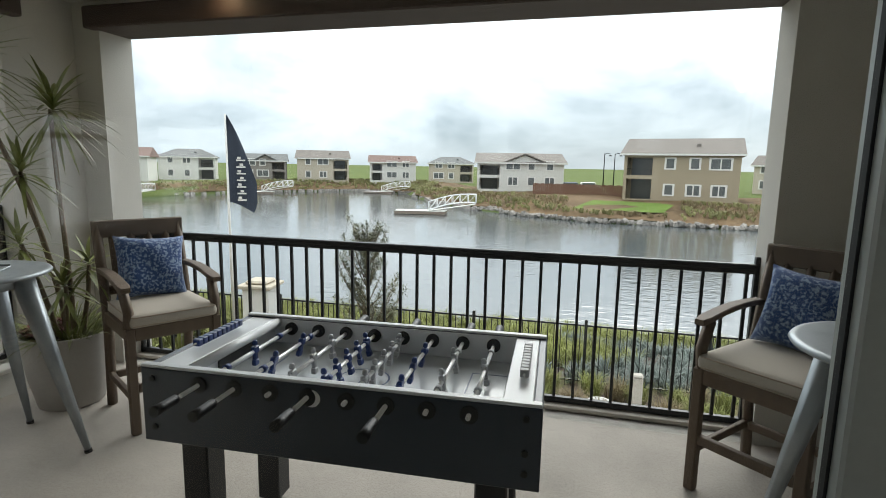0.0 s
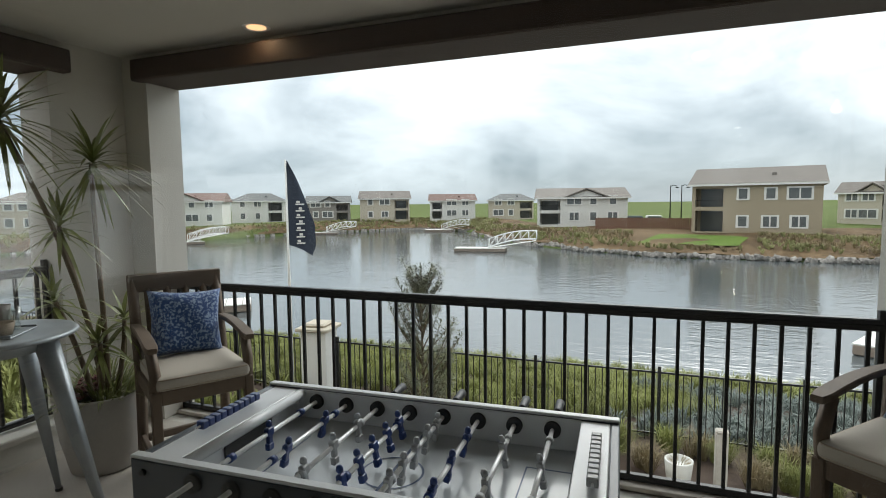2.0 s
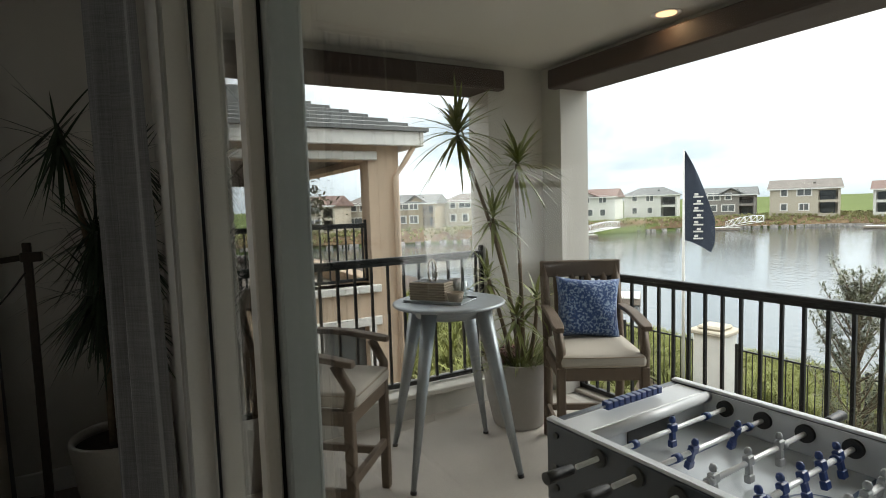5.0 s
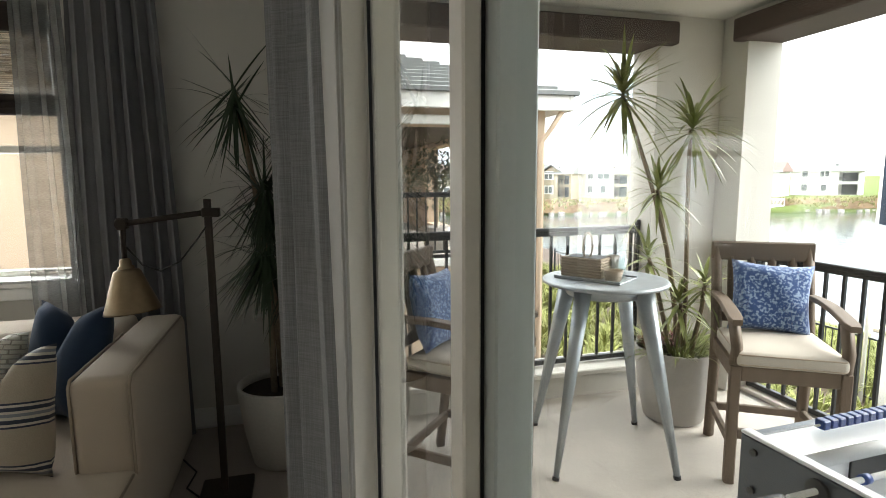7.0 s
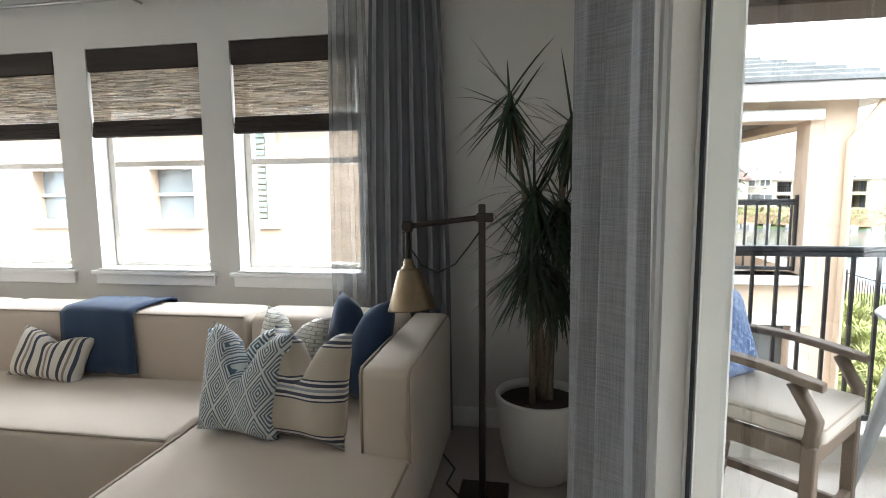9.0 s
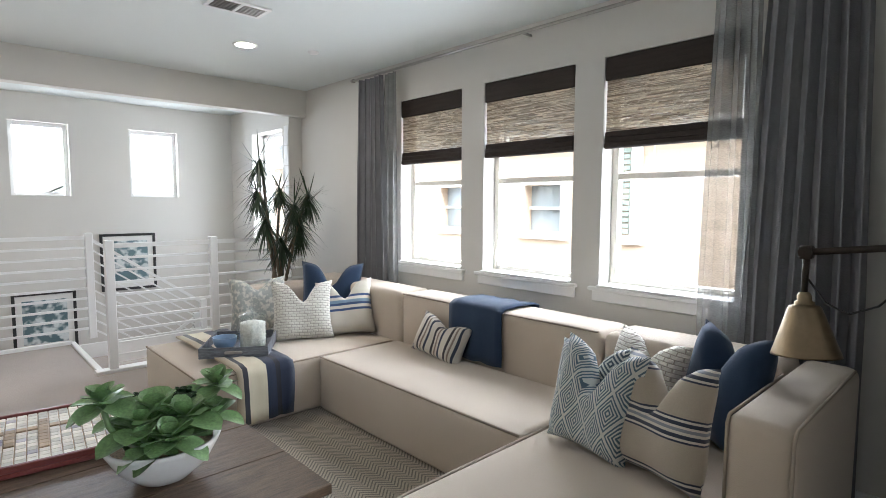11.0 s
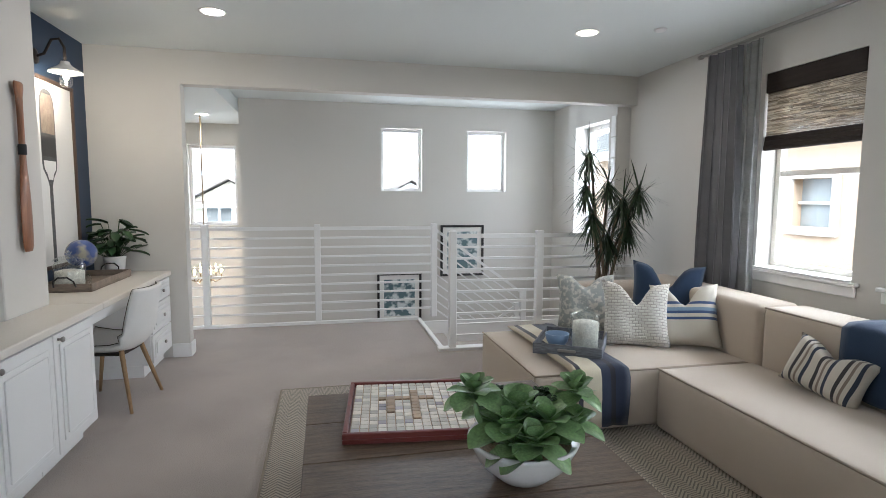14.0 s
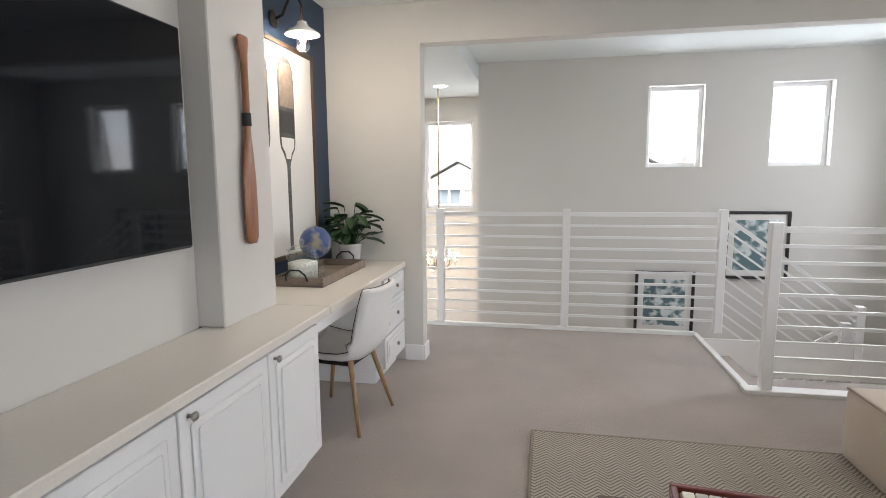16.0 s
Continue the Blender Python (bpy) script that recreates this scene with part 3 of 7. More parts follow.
def drape(bm, path, z0, z1, rows=10, sway=0.0, seed=0, flare=1.0):
    """A hanging cloth along a plan path, from z1 down to z0, with a little sway."""
    rnd = random.Random(seed)
    grid = []
    mid = sum((Vector((*p, 0)) for p in path), Vector()) / len(path)
    ph = rnd.uniform(0, 6)
    for r in range(rows + 1):
        f = r / rows
        z = z1 + (z0 - z1) * f
        line = []
        for k, p in enumerate(path):
            v = Vector((*p, z))
            s = 0.86 + (flare - 0.86) * min(1, f * 1.6)
            v.x = mid.x + (v.x - mid.x) * s + sway * math.sin(f * 5 + ph + k * 0.3) * f
            v.y = mid.y + (v.y - mid.y) * s + sway * math.cos(f * 4 + ph + k * 0.2) * f
            line.append(bm.verts.new(v))
        grid.append(line)
    for a, b in zip(grid, grid[1:]):
        for k in range(len(path) - 1):
            bm.faces.new((a[k], a[k + 1], b[k + 1], b[k])).smooth = True
    return bm


def folds(p0, p1, n, depth, per=10, seed=0):
    """A plan path from p0 to p1 with n folds."""
    rnd = random.Random(seed)
    a, b = Vector(p0), Vector(p1)
    d = (b - a).normalized()
    nrm = Vector((-d.y, d.x))
    out = []
    for k in range(n * per + 1):
        f = k / (n * per)
        w = math.sin(f * n * math.tau) * depth * (0.7 + 0.3 * math.sin(f * 7 + seed))
        out.append(a.lerp(b, f) + nrm * w + d * 0.3 * depth * math.sin(2 * f * n * math.tau))
    return out


def pillow(bm, w, h, t, chop=0.0, sag=0.06, n=14):
    """A stuffed square cushion standing in the x-z plane; chop: a dent in its upper edge."""
    for side in (1, -1):
        grid = []
        for i in range(n + 1):
            line = []
            for j in range(n + 1):
                u, v = i / n * 2 - 1, j / n * 2 - 1
                ed = 1 - 0.10 * (1 - v * v) * abs(u) ** 3
                eu = 1 - 0.10 * (1 - u * u) * abs(v) ** 3
                x = u * w / 2 * ed
                z = v * h / 2 * eu
                full = max(0.0, (1 - u ** 4) * (1 - v ** 4)) ** 0.55
                y = side * t / 2 * full + 0.008 * side * math.sin(5 * u + 3 * v) * full
                z -= chop * h * max(0, v + 0.25) * math.exp(-(u * u) / 0.10)
                y += 0.25 * chop * t * side * math.exp(-((abs(u) - 0.55) ** 2) / 0.1) * full
                line.append(bm.verts.new((x, y, z + h / 2)))
            grid.append(line)
        for i in range(n):
            for j in range(n):
                f = bm.faces.new((grid[i][j], grid[i + 1][j], grid[i + 1][j + 1], grid[i][j + 1]))
                f.smooth = True
    bmesh.ops.remove_doubles(bm, verts=bm.verts, dist=0.0008)
    return bm


def soft_box(bm, lo, hi, r=0.05, puff=0.015, n=10):
    """An upholstered block with rounded edges and a slightly full top."""
    lo, hi = Vector(lo), Vector(hi)
    size, mid = hi - lo, (lo + hi) / 2
    tmp = bmesh.new()
    box(tmp, (-size.x / 2, -size.y / 2, -size.z / 2), (size.x / 2, size.y / 2, size.z / 2), r, seg=3)
    bmesh.ops.subdivide_edges(tmp, edges=[e for e in tmp.edges if e.calc_length() > 0.25], cuts=5, use_grid_fill=True)
    for v in tmp.verts:
        u = Vector((2 * v.co.x / size.x, 2 * v.co.y / size.y, 2 * v.co.z / size.z))
        if v.co.z > 0:
            v.co.z += puff * max(0, 1 - u.x ** 2) * max(0, 1 - u.y ** 2)
        v.co += mid
    for f in tmp.faces:
        f.smooth = True
    me = bpy.data.meshes.new("tmp")
    tmp.to_mesh(me)
    tmp.free()
    bm.from_mesh(me)
    bpy.data.meshes.remove(me)
    return bm


def blade(bm, base, way, up, length, width, droop, n=5):
    """A strap leaf from base along way, bending down."""
    base, way, up = Vector(base), Vector(way).normalized(), Vector(up)
    side = way.cross(up)
    side = side.normalized() if side.length > 1e-4 else Vector((1, 0, 0))
    rows = []
    for k in range(n + 1):
        f = k / n
        p = base + way * length * f + Vector((0, 0, -1)) * droop * length * f * f
        w = width * (1 - f) ** 0.6 * (0.55 + 0.45 * min(1, f * 4)) / 2
        rows.append((bm.verts.new(p - side * w), bm.verts.new(p + up.normalized() * -0.15 * w), bm.verts.new(p + side * w)))
    for a, b in zip(rows, rows[1:]):
        bm.faces.new((a[0], a[1], b[1], b[0])).smooth = True
        bm.faces.new((a[1], a[2], b[2], b[1])).smooth = True
    return bm


def rosette(bm, at, n, length, width, rnd, low=-0.6, high=1.2, droop=0.35):
    """A tuft of strap leaves round a point."""
    for k in range(n):
        az = k * 2.399 + rnd.uniform(-0.3, 0.3)
        el = low + (high - low) * ((k + 0.5) / n) ** 0.8 + rnd.uniform(-0.15, 0.15)
        way = Vector((math.cos(az) * math.cos(el), math.sin(az) * math.cos(el), math.sin(el)))
        blade(bm, Vector(at) + Vector((0, 0, 0.10 * (k / n - 0.5))), way, (0, 0, 1), length * rnd.uniform(0.7, 1.1), width, droop * rnd.uniform(0.4, 1.3))
    return bm


# ---- the room ----
Z_CEIL = 2.81
WX, SY = -3.65, 0.30          # window wall, sliding door wall
HY, HZ = -5.77, 2.51          # wall with the wide opening to the stairs
FY = -7.59                    # far stair wall
WINDOWS = [(-4.02, -3.22), (-2.97, -2.14), (-1.92, -1.08)]
Z_SILL, Z_HEAD = 0.97, 2.46

carpet = B()
box(carpet, (-3.85, HY - 0.02, -0.25), (1.9, SY + 0.098, 0.0))
box(carpet, (-1.42, -6.85, -0.25), (1.9, HY - 0.02, 0.0))
setting("floor", carpet, M["carpet"], "beige looped wall-to-wall carpet", "floor")

setting("wall_west", slab(B(), "x", WX - 0.2, 0.2, HY - 0.12, SY, 0, Z_CEIL, [(a, b, Z_SILL, Z_HEAD) for a, b in WINDOWS]), M["wall"], "pale greige painted wall with three windows", "wall")
DOOR = (-1.645, 0.43)
setting("wall_south", slab(B(), "y", SY, 0.10, -3.85, 1.9, -0.2, Z_CEIL, [(DOOR[0], DOOR[1], -0.2, 2.42)]), M["wall"], "pale greige painted wall round the sliding door", "wall")
setting("wall_stair_opening", slab(B(), "y", HY - 0.14, 0.14, WX, 1.9, 0, Z_CEIL, [(WX, 0.93, 0, HZ)]), M["wall"], "pale greige painted wall with a wide opening to the stairs", "wall")
setting("wall_television", slab(B(), "x", 1.50, 0.2, -3.72, SY, 0, Z_CEIL), M["wall"], "white painted wall behind the television", "wall")
pil = B()
box(pil, (1.37, -4.20, 0.82), (1.70, -3.722, Z_CEIL), 0.006)
setting("wall_pilaster", pil, M["wall"], "white painted pier beside the desk niche", "wall")
setting("wall_alcove", slab(B(), "x", 1.702, 0.2, HY, -3.722, 0, Z_CEIL), M["navy_wall"], "navy blue painted niche wall above the desk", "wall")
ceil = B()
box(ceil, (-3.85, HY - 0.138, Z_CEIL), (1.9, SY + 0.098, Z_CEIL + 0.12))
setting("ceiling", ceil, M["ceil"], "smooth white painted ceiling", "ceiling")
ceil2 = B()
box(ceil2, (-3.8, FY - 0.1, 2.72), (0.72, HY - 0.142, 2.84))
box(ceil2, (0.7205, -9.1, 2.56), (3.0, HY - 0.142, 2.84))
setting("ceiling_stairs", ceil2, M["ceil"], "smooth white ceiling above the stairs", "ceiling")
SW = [(-1.61, -1.06, 1.585, 2.41), (-2.79, -2.23, 1.585, 2.41)]
setting("wall_north", slab(B(), "y", FY - 0.2, 0.2, -3.8, 0.70, -2.9, 2.84, SW), M["wall"], "tall pale wall of the stairwell with two small windows", "wall")
setting("wall_stair_side", slab(B(), "x", -3.80, 0.3, FY, HY - 0.142, -2.9, 2.72, [(-6.92, -6.08, 1.02, 2.40)]), M["wall"], "pale stairwell wall with a tall window", "wall")
boards = B()
for k in range(6):
    box(boards, (-3.498, -6.02, 1.02 + 0.235 * k), (-3.488, HY - 0.15, 1.245 + 0.235 * k), 0.003)
setting("trim_boards", boards, M["white"], "white horizontal board panelling", "trim")
setting("wall_hall_end", slab(B(), "y", -9.1, 0.2, 0.5, 3.0, -2.9, 2.6, [(0.93, 1.60, 1.08, 2.25)]), M["wall"], "pale wall of the entry with a tall window", "wall")
setting("wall_hall_side", slab(B(), "x", 0.50, 0.2, -8.9, FY - 0.002, -2.9, 2.58), M["wall"], "pale wall beside the entry hall", "wall")
setting("wall_hall_far", slab(B(), "x", 2.2, 0.2, -8.9, HY - 0.142, -2.9, 2.58), M["wall"], "pale wall of the entry hall", "wall")
low = B()
box(low, (-3.8, -9.1, -3.0), (3.0, -5.8, -2.9))
setting("floor_lower", low, M["carpet"], "carpet of the floor below", "floor")
edge = B()
box(edge, (-1.44, -6.90, -0.26), (1.9, -6.852, 0.035), 0.004)
box(edge, (-1.47, -6.90, -0.26), (-1.422, -5.562, 0.02), 0.004)
setting("trim_landing", edge, M["white"], "white painted landing edge", "trim")
base = B()
for lo, hi in (((WX, HY + 0.001, 0), (WX + 0.016, SY, 0.13)), ((WX + 0.018, SY - 0.016, 0), (DOOR[0] - 0.07, SY, 0.13)), ((0.93, HY, 0), (1.08, HY + 0.016, 0.13)), ((0.912, HY - 0.15, 0), (0.929, HY + 0.016, 0.13)), ((DOOR[1] + 0.07, SY - 0.016, 0), (1.09, SY, 0.13))):
    box(base, lo, hi, 0.004)
setting("baseboard", base, M["white"], "white painted baseboard", "baseboard")


def house_window(name, axis, at, u0, u1, z0, z1, mat_frame, depth=0.06, rail=0.5, sill=False, inward=1, label="white double-hung window"):
    """A window set into a wall: frame, meeting rail, panes and sill."""
    w = thing(name, label, "window", kind="structure")

    def bar(bm, ua, ub, za, zb, d0=0.0, d1=depth, bev=0.004):
        if axis == "x":
            box(bm, (at + d0, ua, za), (at + d1, ub, zb), bev)
        else:
            box(bm, (ua, at + d0, za), (ub, at + d1, zb), bev)

    f = B()
    t = 0.045
    bar(f, u0, u0 + t, z0, z1)
    bar(f, u1 - t, u1, z0, z1)
    bar(f, u0 + t, u1 - t, z1 - t, z1)
    bar(f, u0 + t, u1 - t, z0, z0 + t)
    part("window_frame", f, mat_frame, w)
    cuts = [z0 + t, z1 - t]
    if rail:
        zm = z0 + (z1 - z0) * rail
        r = B()
        bar(r, u0 + t, u1 - t, zm - 0.022, zm + 0.022, 0.004, depth - 0.004)
        part("meeting_rail", r, mat_frame, w)
        cuts = [z0 + t, zm - 0.022, zm + 0.022, z1 - t]
    for k in range(0, len(cuts), 2):
        p = B()
        bar(p, u0 + t, u1 - t, cuts[k], cuts[k + 1], depth * 0.45, depth * 0.45 + 0.005, 0)
        part("pane", p, M["glass"], w).visible_shadow = False
    if sill:
        s = B()
        a = at + depth if inward > 0 else at
        if axis == "x":
            box(s, (WX - 0.135, u0 + 0.002, z0 - 0.001), (WX + 0.04, u1 - 0.002, z0 + 0.012), 0.003)
            box(s, (WX + 0.001, u0 - 0.06, z0 - 0.028), (WX + 0.045, u1 + 0.06, z0 - 0.002), 0.005)
            box(s, (WX + 0.001, u0 - 0.04, z0 - 0.10), (WX + 0.02, u1 + 0.04, z0 - 0.03), 0.004)
        part("window_sill", s, M["white"], w)
    return w


for k, (a, b) in enumerate(WINDOWS):
    house_window("window_%d" % (k + 1), "x", WX - 0.195, a, b, Z_SILL, Z_HEAD, M["vinyl"], 0.06, 0.49, True)
for k, (a, b, c, d) in enumerate(SW):
    house_window("window_%d" % (k + 4), "y", FY - 0.15, a, b, c, d, M["white"], 0.06, 0, label="small square stairwell window")
house_window("window_6", "x", -3.72, -6.92, -6.08, 1.02, 2.40, M["white"], 0.06, 0, label="tall stairwell window")
house_window("window_7", "y", -9.05, 0.93, 1.60, 1.08, 2.25, M["white"], 0.06, 0, label="tall entry window")

# sliding door
sd = thing("door_1", "closed two-panel sliding glass door in a cream vinyl frame", "sliding door", kind="structure")
fr = B()
for lo, hi in (((DOOR[0], SY - 0.015, 0), (DOOR[0] + 0.055, SY + 0.135, 2.42)), ((DOOR[1] - 0.055, SY - 0.015, 0), (DOOR[1], SY + 0.135, 2.42)), ((DOOR[0] + 0.055, SY - 0.015, 2.36), (DOOR[1] - 0.055, SY + 0.135, 2.42)), ((DOOR[0] + 0.055, SY - 0.02, -0.03), (DOOR[1] - 0.055, SY + 0.135, 0.03))):
    box(fr, lo, hi, 0.006)
part("door_frame", fr, M["vinyl"], sd)
cas = B()
for lo, hi in (((DOOR[0] - 0.065, SY - 0.02, 0), (DOOR[0] - 0.002, SY - 0.002, 2.49)), ((DOOR[1] + 0.002, SY - 0.02, 0), (DOOR[1] + 0.065, SY - 0.002, 2.49)), ((DOOR[0] - 0.002, SY - 0.02, 2.422), (DOOR[1] + 0.002, SY - 0.002, 2.49))):
    box(cas, lo, hi, 0.006)
part("door_casing", cas, M["vinyl"], sd)
for name, x0, x1, y, dp, mat, sl, sr in (("fixed_panel", DOOR[0] + 0.053, -0.775, SY + 0.045, 0.022, M["vinyl"], 0.016, 0.053), ("sliding_panel", -0.805, DOOR[1] - 0.057, SY + 0.073, 0.047, M["vinyl_out"], 0.06, 0.055)):
    pn = B()
    for lo, hi in (((x0, y, 0.035), (x0 + sl, y + dp, 2.355)), ((x1 - sr, y, 0.035), (x1, y + dp, 2.355)), ((x0 + sl, y, 2.295), (x1 - sr, y + dp, 2.355)), ((x0 + sl, y, 0.035), (x1 - sr, y + dp, 0.115))):
        box(pn, lo, hi, 0.003)
    panel = part(name, pn, mat, sd)
    gp = B()
    box(gp, (x0 + sl, y + dp / 2 - 0.002, 0.115), (x1 - sr, y + dp / 2 + 0.002, 2.295))
    part("pane", gp, M["door_glass"], panel).visible_shadow = False
    gk = B()
    for xa in ((x0 + sl, x1 - sr - 0.003) if name == "fixed_panel" else (x1 - sr - 0.003,)):
        box(gk, (xa, y + dp / 2 - 0.006, 0.115), (xa + 0.003, y + dp / 2 + 0.006, 2.295), 0.0005)
    part("gasket", gk, M["rubber"], panel)
part("weather_seal", box(B(), (-0.80, SY + 0.068, 0.04), (-0.78, SY + 0.0725, 2.35), 0.001), M["rubber"], sd)

# ---- the balcony ----
BF, BC, FWY, SX = -0.12, 2.68, 3.30, -3.72
OPEN = (-3.48, 1.16)
bfl = B()
box(bfl, (-4.0, SY + 0.102, BF - 0.25), (2.2, 3.62, BF))
setting("floor_balcony", bfl, M["concrete"], "bare grey-tan balcony concrete", "floor")
setting("wall_balcony_front", slab(B(), "y", FWY, 0.30, -4.02, 2.2, BF - 3.2, 3.2, [(OPEN[0], OPEN[1], BF + 0.0, 2.48)]), M["stucco"], "off-white stucco wall framing the balcony view", "wall")
setting("wall_balcony_side", slab(B(), "x", SX - 0.30, 0.30, SY + 0.102, FWY - 0.002, BF - 3.2, 3.2, [(0.55, 2.74, BF + 0.20, 2.47)]), M["stucco"], "off-white stucco wall with a side opening", "wall")
setting("wall_balcony_end", slab(B(), "x", 2.0, 0.2, SY + 0.102, FWY - 0.002, BF - 3.2, 3.2), M["stucco"], "off-white stucco end wall of the balcony", "wall")
setting("wall_house_front", slab(B(), "y", SY + 0.1005, 0.03, -4.02, 2.0, BF, 3.2, [(DOOR[0], DOOR[1], BF, 2.42)]), M["stucco"], "off-white stucco house wall on the balcony", "wall")
bce = B()
box(bce, (SX + 0.001, SY + 0.132, BC), (1.999, FWY - 0.001, BC + 0.1))
setting("ceiling_balcony", bce, M["stucco"], "off-white stucco balcony ceiling", "ceiling")
bm1 = B()
box(bm1, (OPEN[0] - 0.06, FWY - 0.09, 2.475), (1.30, FWY + 0.31, 2.63), 0.012)
setting("beam_front", bm1, M["beam"], "dark stained timber beam above the opening", "beam")
bm2 = B()
box(bm2, (SX - 0.31, 0.45, 2.465), (SX + 0.08, 2.86, 2.62), 0.012)
setting("beam_side", bm2, M["beam"], "dark stained timber beam above the side opening", "beam")
kb = B()
box(kb, (SX - 0.32, 0.545, BF + 0.16), (SX + 0.03, 2.735, BF + 0.205), 0.008)
setting("trim_curb", kb, M["stucco"], "off-white stucco curb cap", "trim")
drain = B()
box(drain, (OPEN[0], 3.42, BF + 0.002), (OPEN[1], 3.60, BF + 0.03), 0.004)
setting("trim_threshold", drain, M["concrete"], "raised concrete edge under the railing", "trim")


def railing(name, a, b, z0, z1, n, label, group=""):
    """A black metal guard: two rails and square bars."""
    a, b = Vector(a), Vector(b)
    d = (b - a).normalized()
    ang = math.degrees(math.atan2(d.y, d.x))
    L = (b - a).length
    t = thing(name, label, "railing", pose(a.x, a.y, 0, 0, 0, ang), group)
    bm = B()
    box(bm, (0, -0.026, z1 - 0.03), (L, 0.026, z1), 0.006)
    box(bm, (0, -0.018, z1 - 0.062), (L, 0.018, z1 - 0.031), 0.003)
    part("top_rail", bm, M["iron"], t)
    bm = B()
    box(bm, (0, -0.02, z0), (L, 0.02, z0 + 0.038), 0.004)
    part("bottom_rail", bm, M["iron"], t)
    bal = bmesh.new()
    box(bal, (-0.0095, -0.0095, z0 + 0.039), (0.0095, 0.0095, z1 - 0.063))
    me = mesh_of("baluster", bal, M["iron"])
    for k in range(n):
        o = new("baluster", me)
        o.parent = t
        o.location.x = (k + 0.5) * L / n
    for x in (0.012, L - 0.012):
        pb = B()
        box(pb, (x - 0.014, -0.02, z0 - 0.01), (x + 0.014, 0.02, z1 + 0.045), 0.003)
        part("end_post", pb, M["iron"], t)
    return t


railing("balcony_railing", (OPEN[0], 3.50), (OPEN[1], 3.50), BF + 0.035, 0.955, 37, "black metal balcony railing with square bars")
railing("balcony_railing", (SX - 0.14, 0.56), (SX - 0.14, 2.735), 0.10, 1.15, 16, "black metal railing in the side opening")
lt = thing("ceiling_light", "dim recessed ceiling light with a white ring", "ceiling light", pose(-2.3, 3.12, BC))
part("trim_ring", lathe(B(), [(0.06, 0), (0.085, -0.004), (0.088, -0.002), (0.088, 0.01)]), M["white"], lt)
part("lens", lathe(B(), [(0.061, -0.003), (0.0, -0.0035)], 24), M["dim_lamp"], lt, "dim amber lens")
# ---- balcony things ----
FZ = 0.79


def foosball():
    t = thing("foosball_table", "graphite and silver foosball table with blue and grey players", "foosball table", pose(-0.73, 1.80, BF, 0, 0, 2.8))
    L, D, top, bot = 1.44, 0.73, FZ - BF, 0.615
    h = L / 2
    for name, lo, hi in (("side_panel", (-h, -D / 2, bot), (h, -D / 2 + 0.03, top - 0.012)), ("side_panel", (-h, D / 2 - 0.03, bot), (h, D / 2, top - 0.012)), ("end_panel", (-h, -D / 2 + 0.031, bot), (-h + 0.03, D / 2 - 0.031, top - 0.012)), ("end_panel", (h - 0.03, -D / 2 + 0.031, bot), (h, D / 2 - 0.031, top - 0.012))):
        part(name, box(B(), lo, hi, 0.004), M["foos_body"], t)
    for y in (-D / 2 + 0.015, D / 2 - 0.015):
        part("rim", box(B(), (-h, y - 0.018, top - 0.011), (h, y + 0.018, top), 0.004), M["foos_rim"], t, "silver top edge")
        part("inner_wall", box(B(), (-h + 0.15, y * 0.965 - 0.006 * (1 if y > 0 else -1) - 0.004, top - 0.13), (h - 0.13, y * 0.965 - 0.006 * (1 if y > 0 else -1) + 0.004, top - 0.013), 0.001), M["foos_rim"], t)
    part("playfield", box(B(), (-h + 0.031, -D / 2 + 0.031, top - 0.15), (h - 0.031, D / 2 - 0.031, top - 0.131)), M["foos_field"], t, "glossy grey playfield with blue lines")
    for a, b in ((-h + 0.031, -h + 0.15), (h - 0.13, h - 0.031)):
        part("end_deck", box(B(), (a, -D / 2 + 0.032, top - 0.13), (b, D / 2 - 0.032, top - 0.014), 0.003), M["foos_rim"], t)
    part("goal_bar", rod(B(), (-h + 0.165, -D / 2 + 0.035, top - 0.03), (-h + 0.165, D / 2 - 0.035, top - 0.03), 0.02, seg=14), M["foos_rim"], t)
    part("goal", box(B(), (-h + 0.1505, -0.13, top - 0.115), (-h + 0.158, 0.13, top - 0.055), 0.002), M["blackplastic"], t)
    part("goal", box(B(), (h - 0.138, -0.13, top - 0.115), (h - 0.1305, 0.13, top - 0.055), 0.002), M["blackplastic"], t)
    ln = B()
    zf = top - 0.1305
    for lo, hi in (((-0.006, -D / 2 + 0.04, zf), (0.006, D / 2 - 0.04, zf + 0.0008)), ((h - 0.30, -0.17, zf), (h - 0.295, 0.17, zf + 0.0008)), ((h - 0.295, 0.165, zf), (h - 0.135, 0.17, zf + 0.0008)), ((h - 0.295, -0.17, zf), (h - 0.135, -0.165, zf + 0.0008)), ((-h + 0.30, -0.17, zf), (-h + 0.305, 0.17, zf + 0.0008))):
        part("field_line", box(B(), lo, hi), M["line_blue"], t)
    for k in range(28):
        a, b = k * math.tau / 28, (k + 1) * math.tau / 28
        vs = [ln.verts.new((r * math.cos(q), r * math.sin(q), zf + 0.0009)) for r, q in ((0.10, a), (0.108, a), (0.108, b), (0.10, b))]
        ln.faces.new(vs)
    part("field_circle", ln, M["line_blue"], t)
    for x, m in ((-h + 0.075, M["player_blue"]), (h - 0.07, M["player_grey"])):
        part("score_rail", rod(B(), (x, -0.17, top + 0.012), (x, 0.17, top + 0.012), 0.004), M["chrome"], t)
        bead = bmesh.new()
        box(bead, (-0.016, -0.013, -0.014), (0.016, 0.013, 0.014), 0.003)
        me = mesh_of("score_bead", bead, m)
        for k in range(10):
            o = new("score_bead", me)
            o.parent = t
            o.location = (x, -0.14 + 0.031 * k, top + 0.014)
    man = bmesh.new()
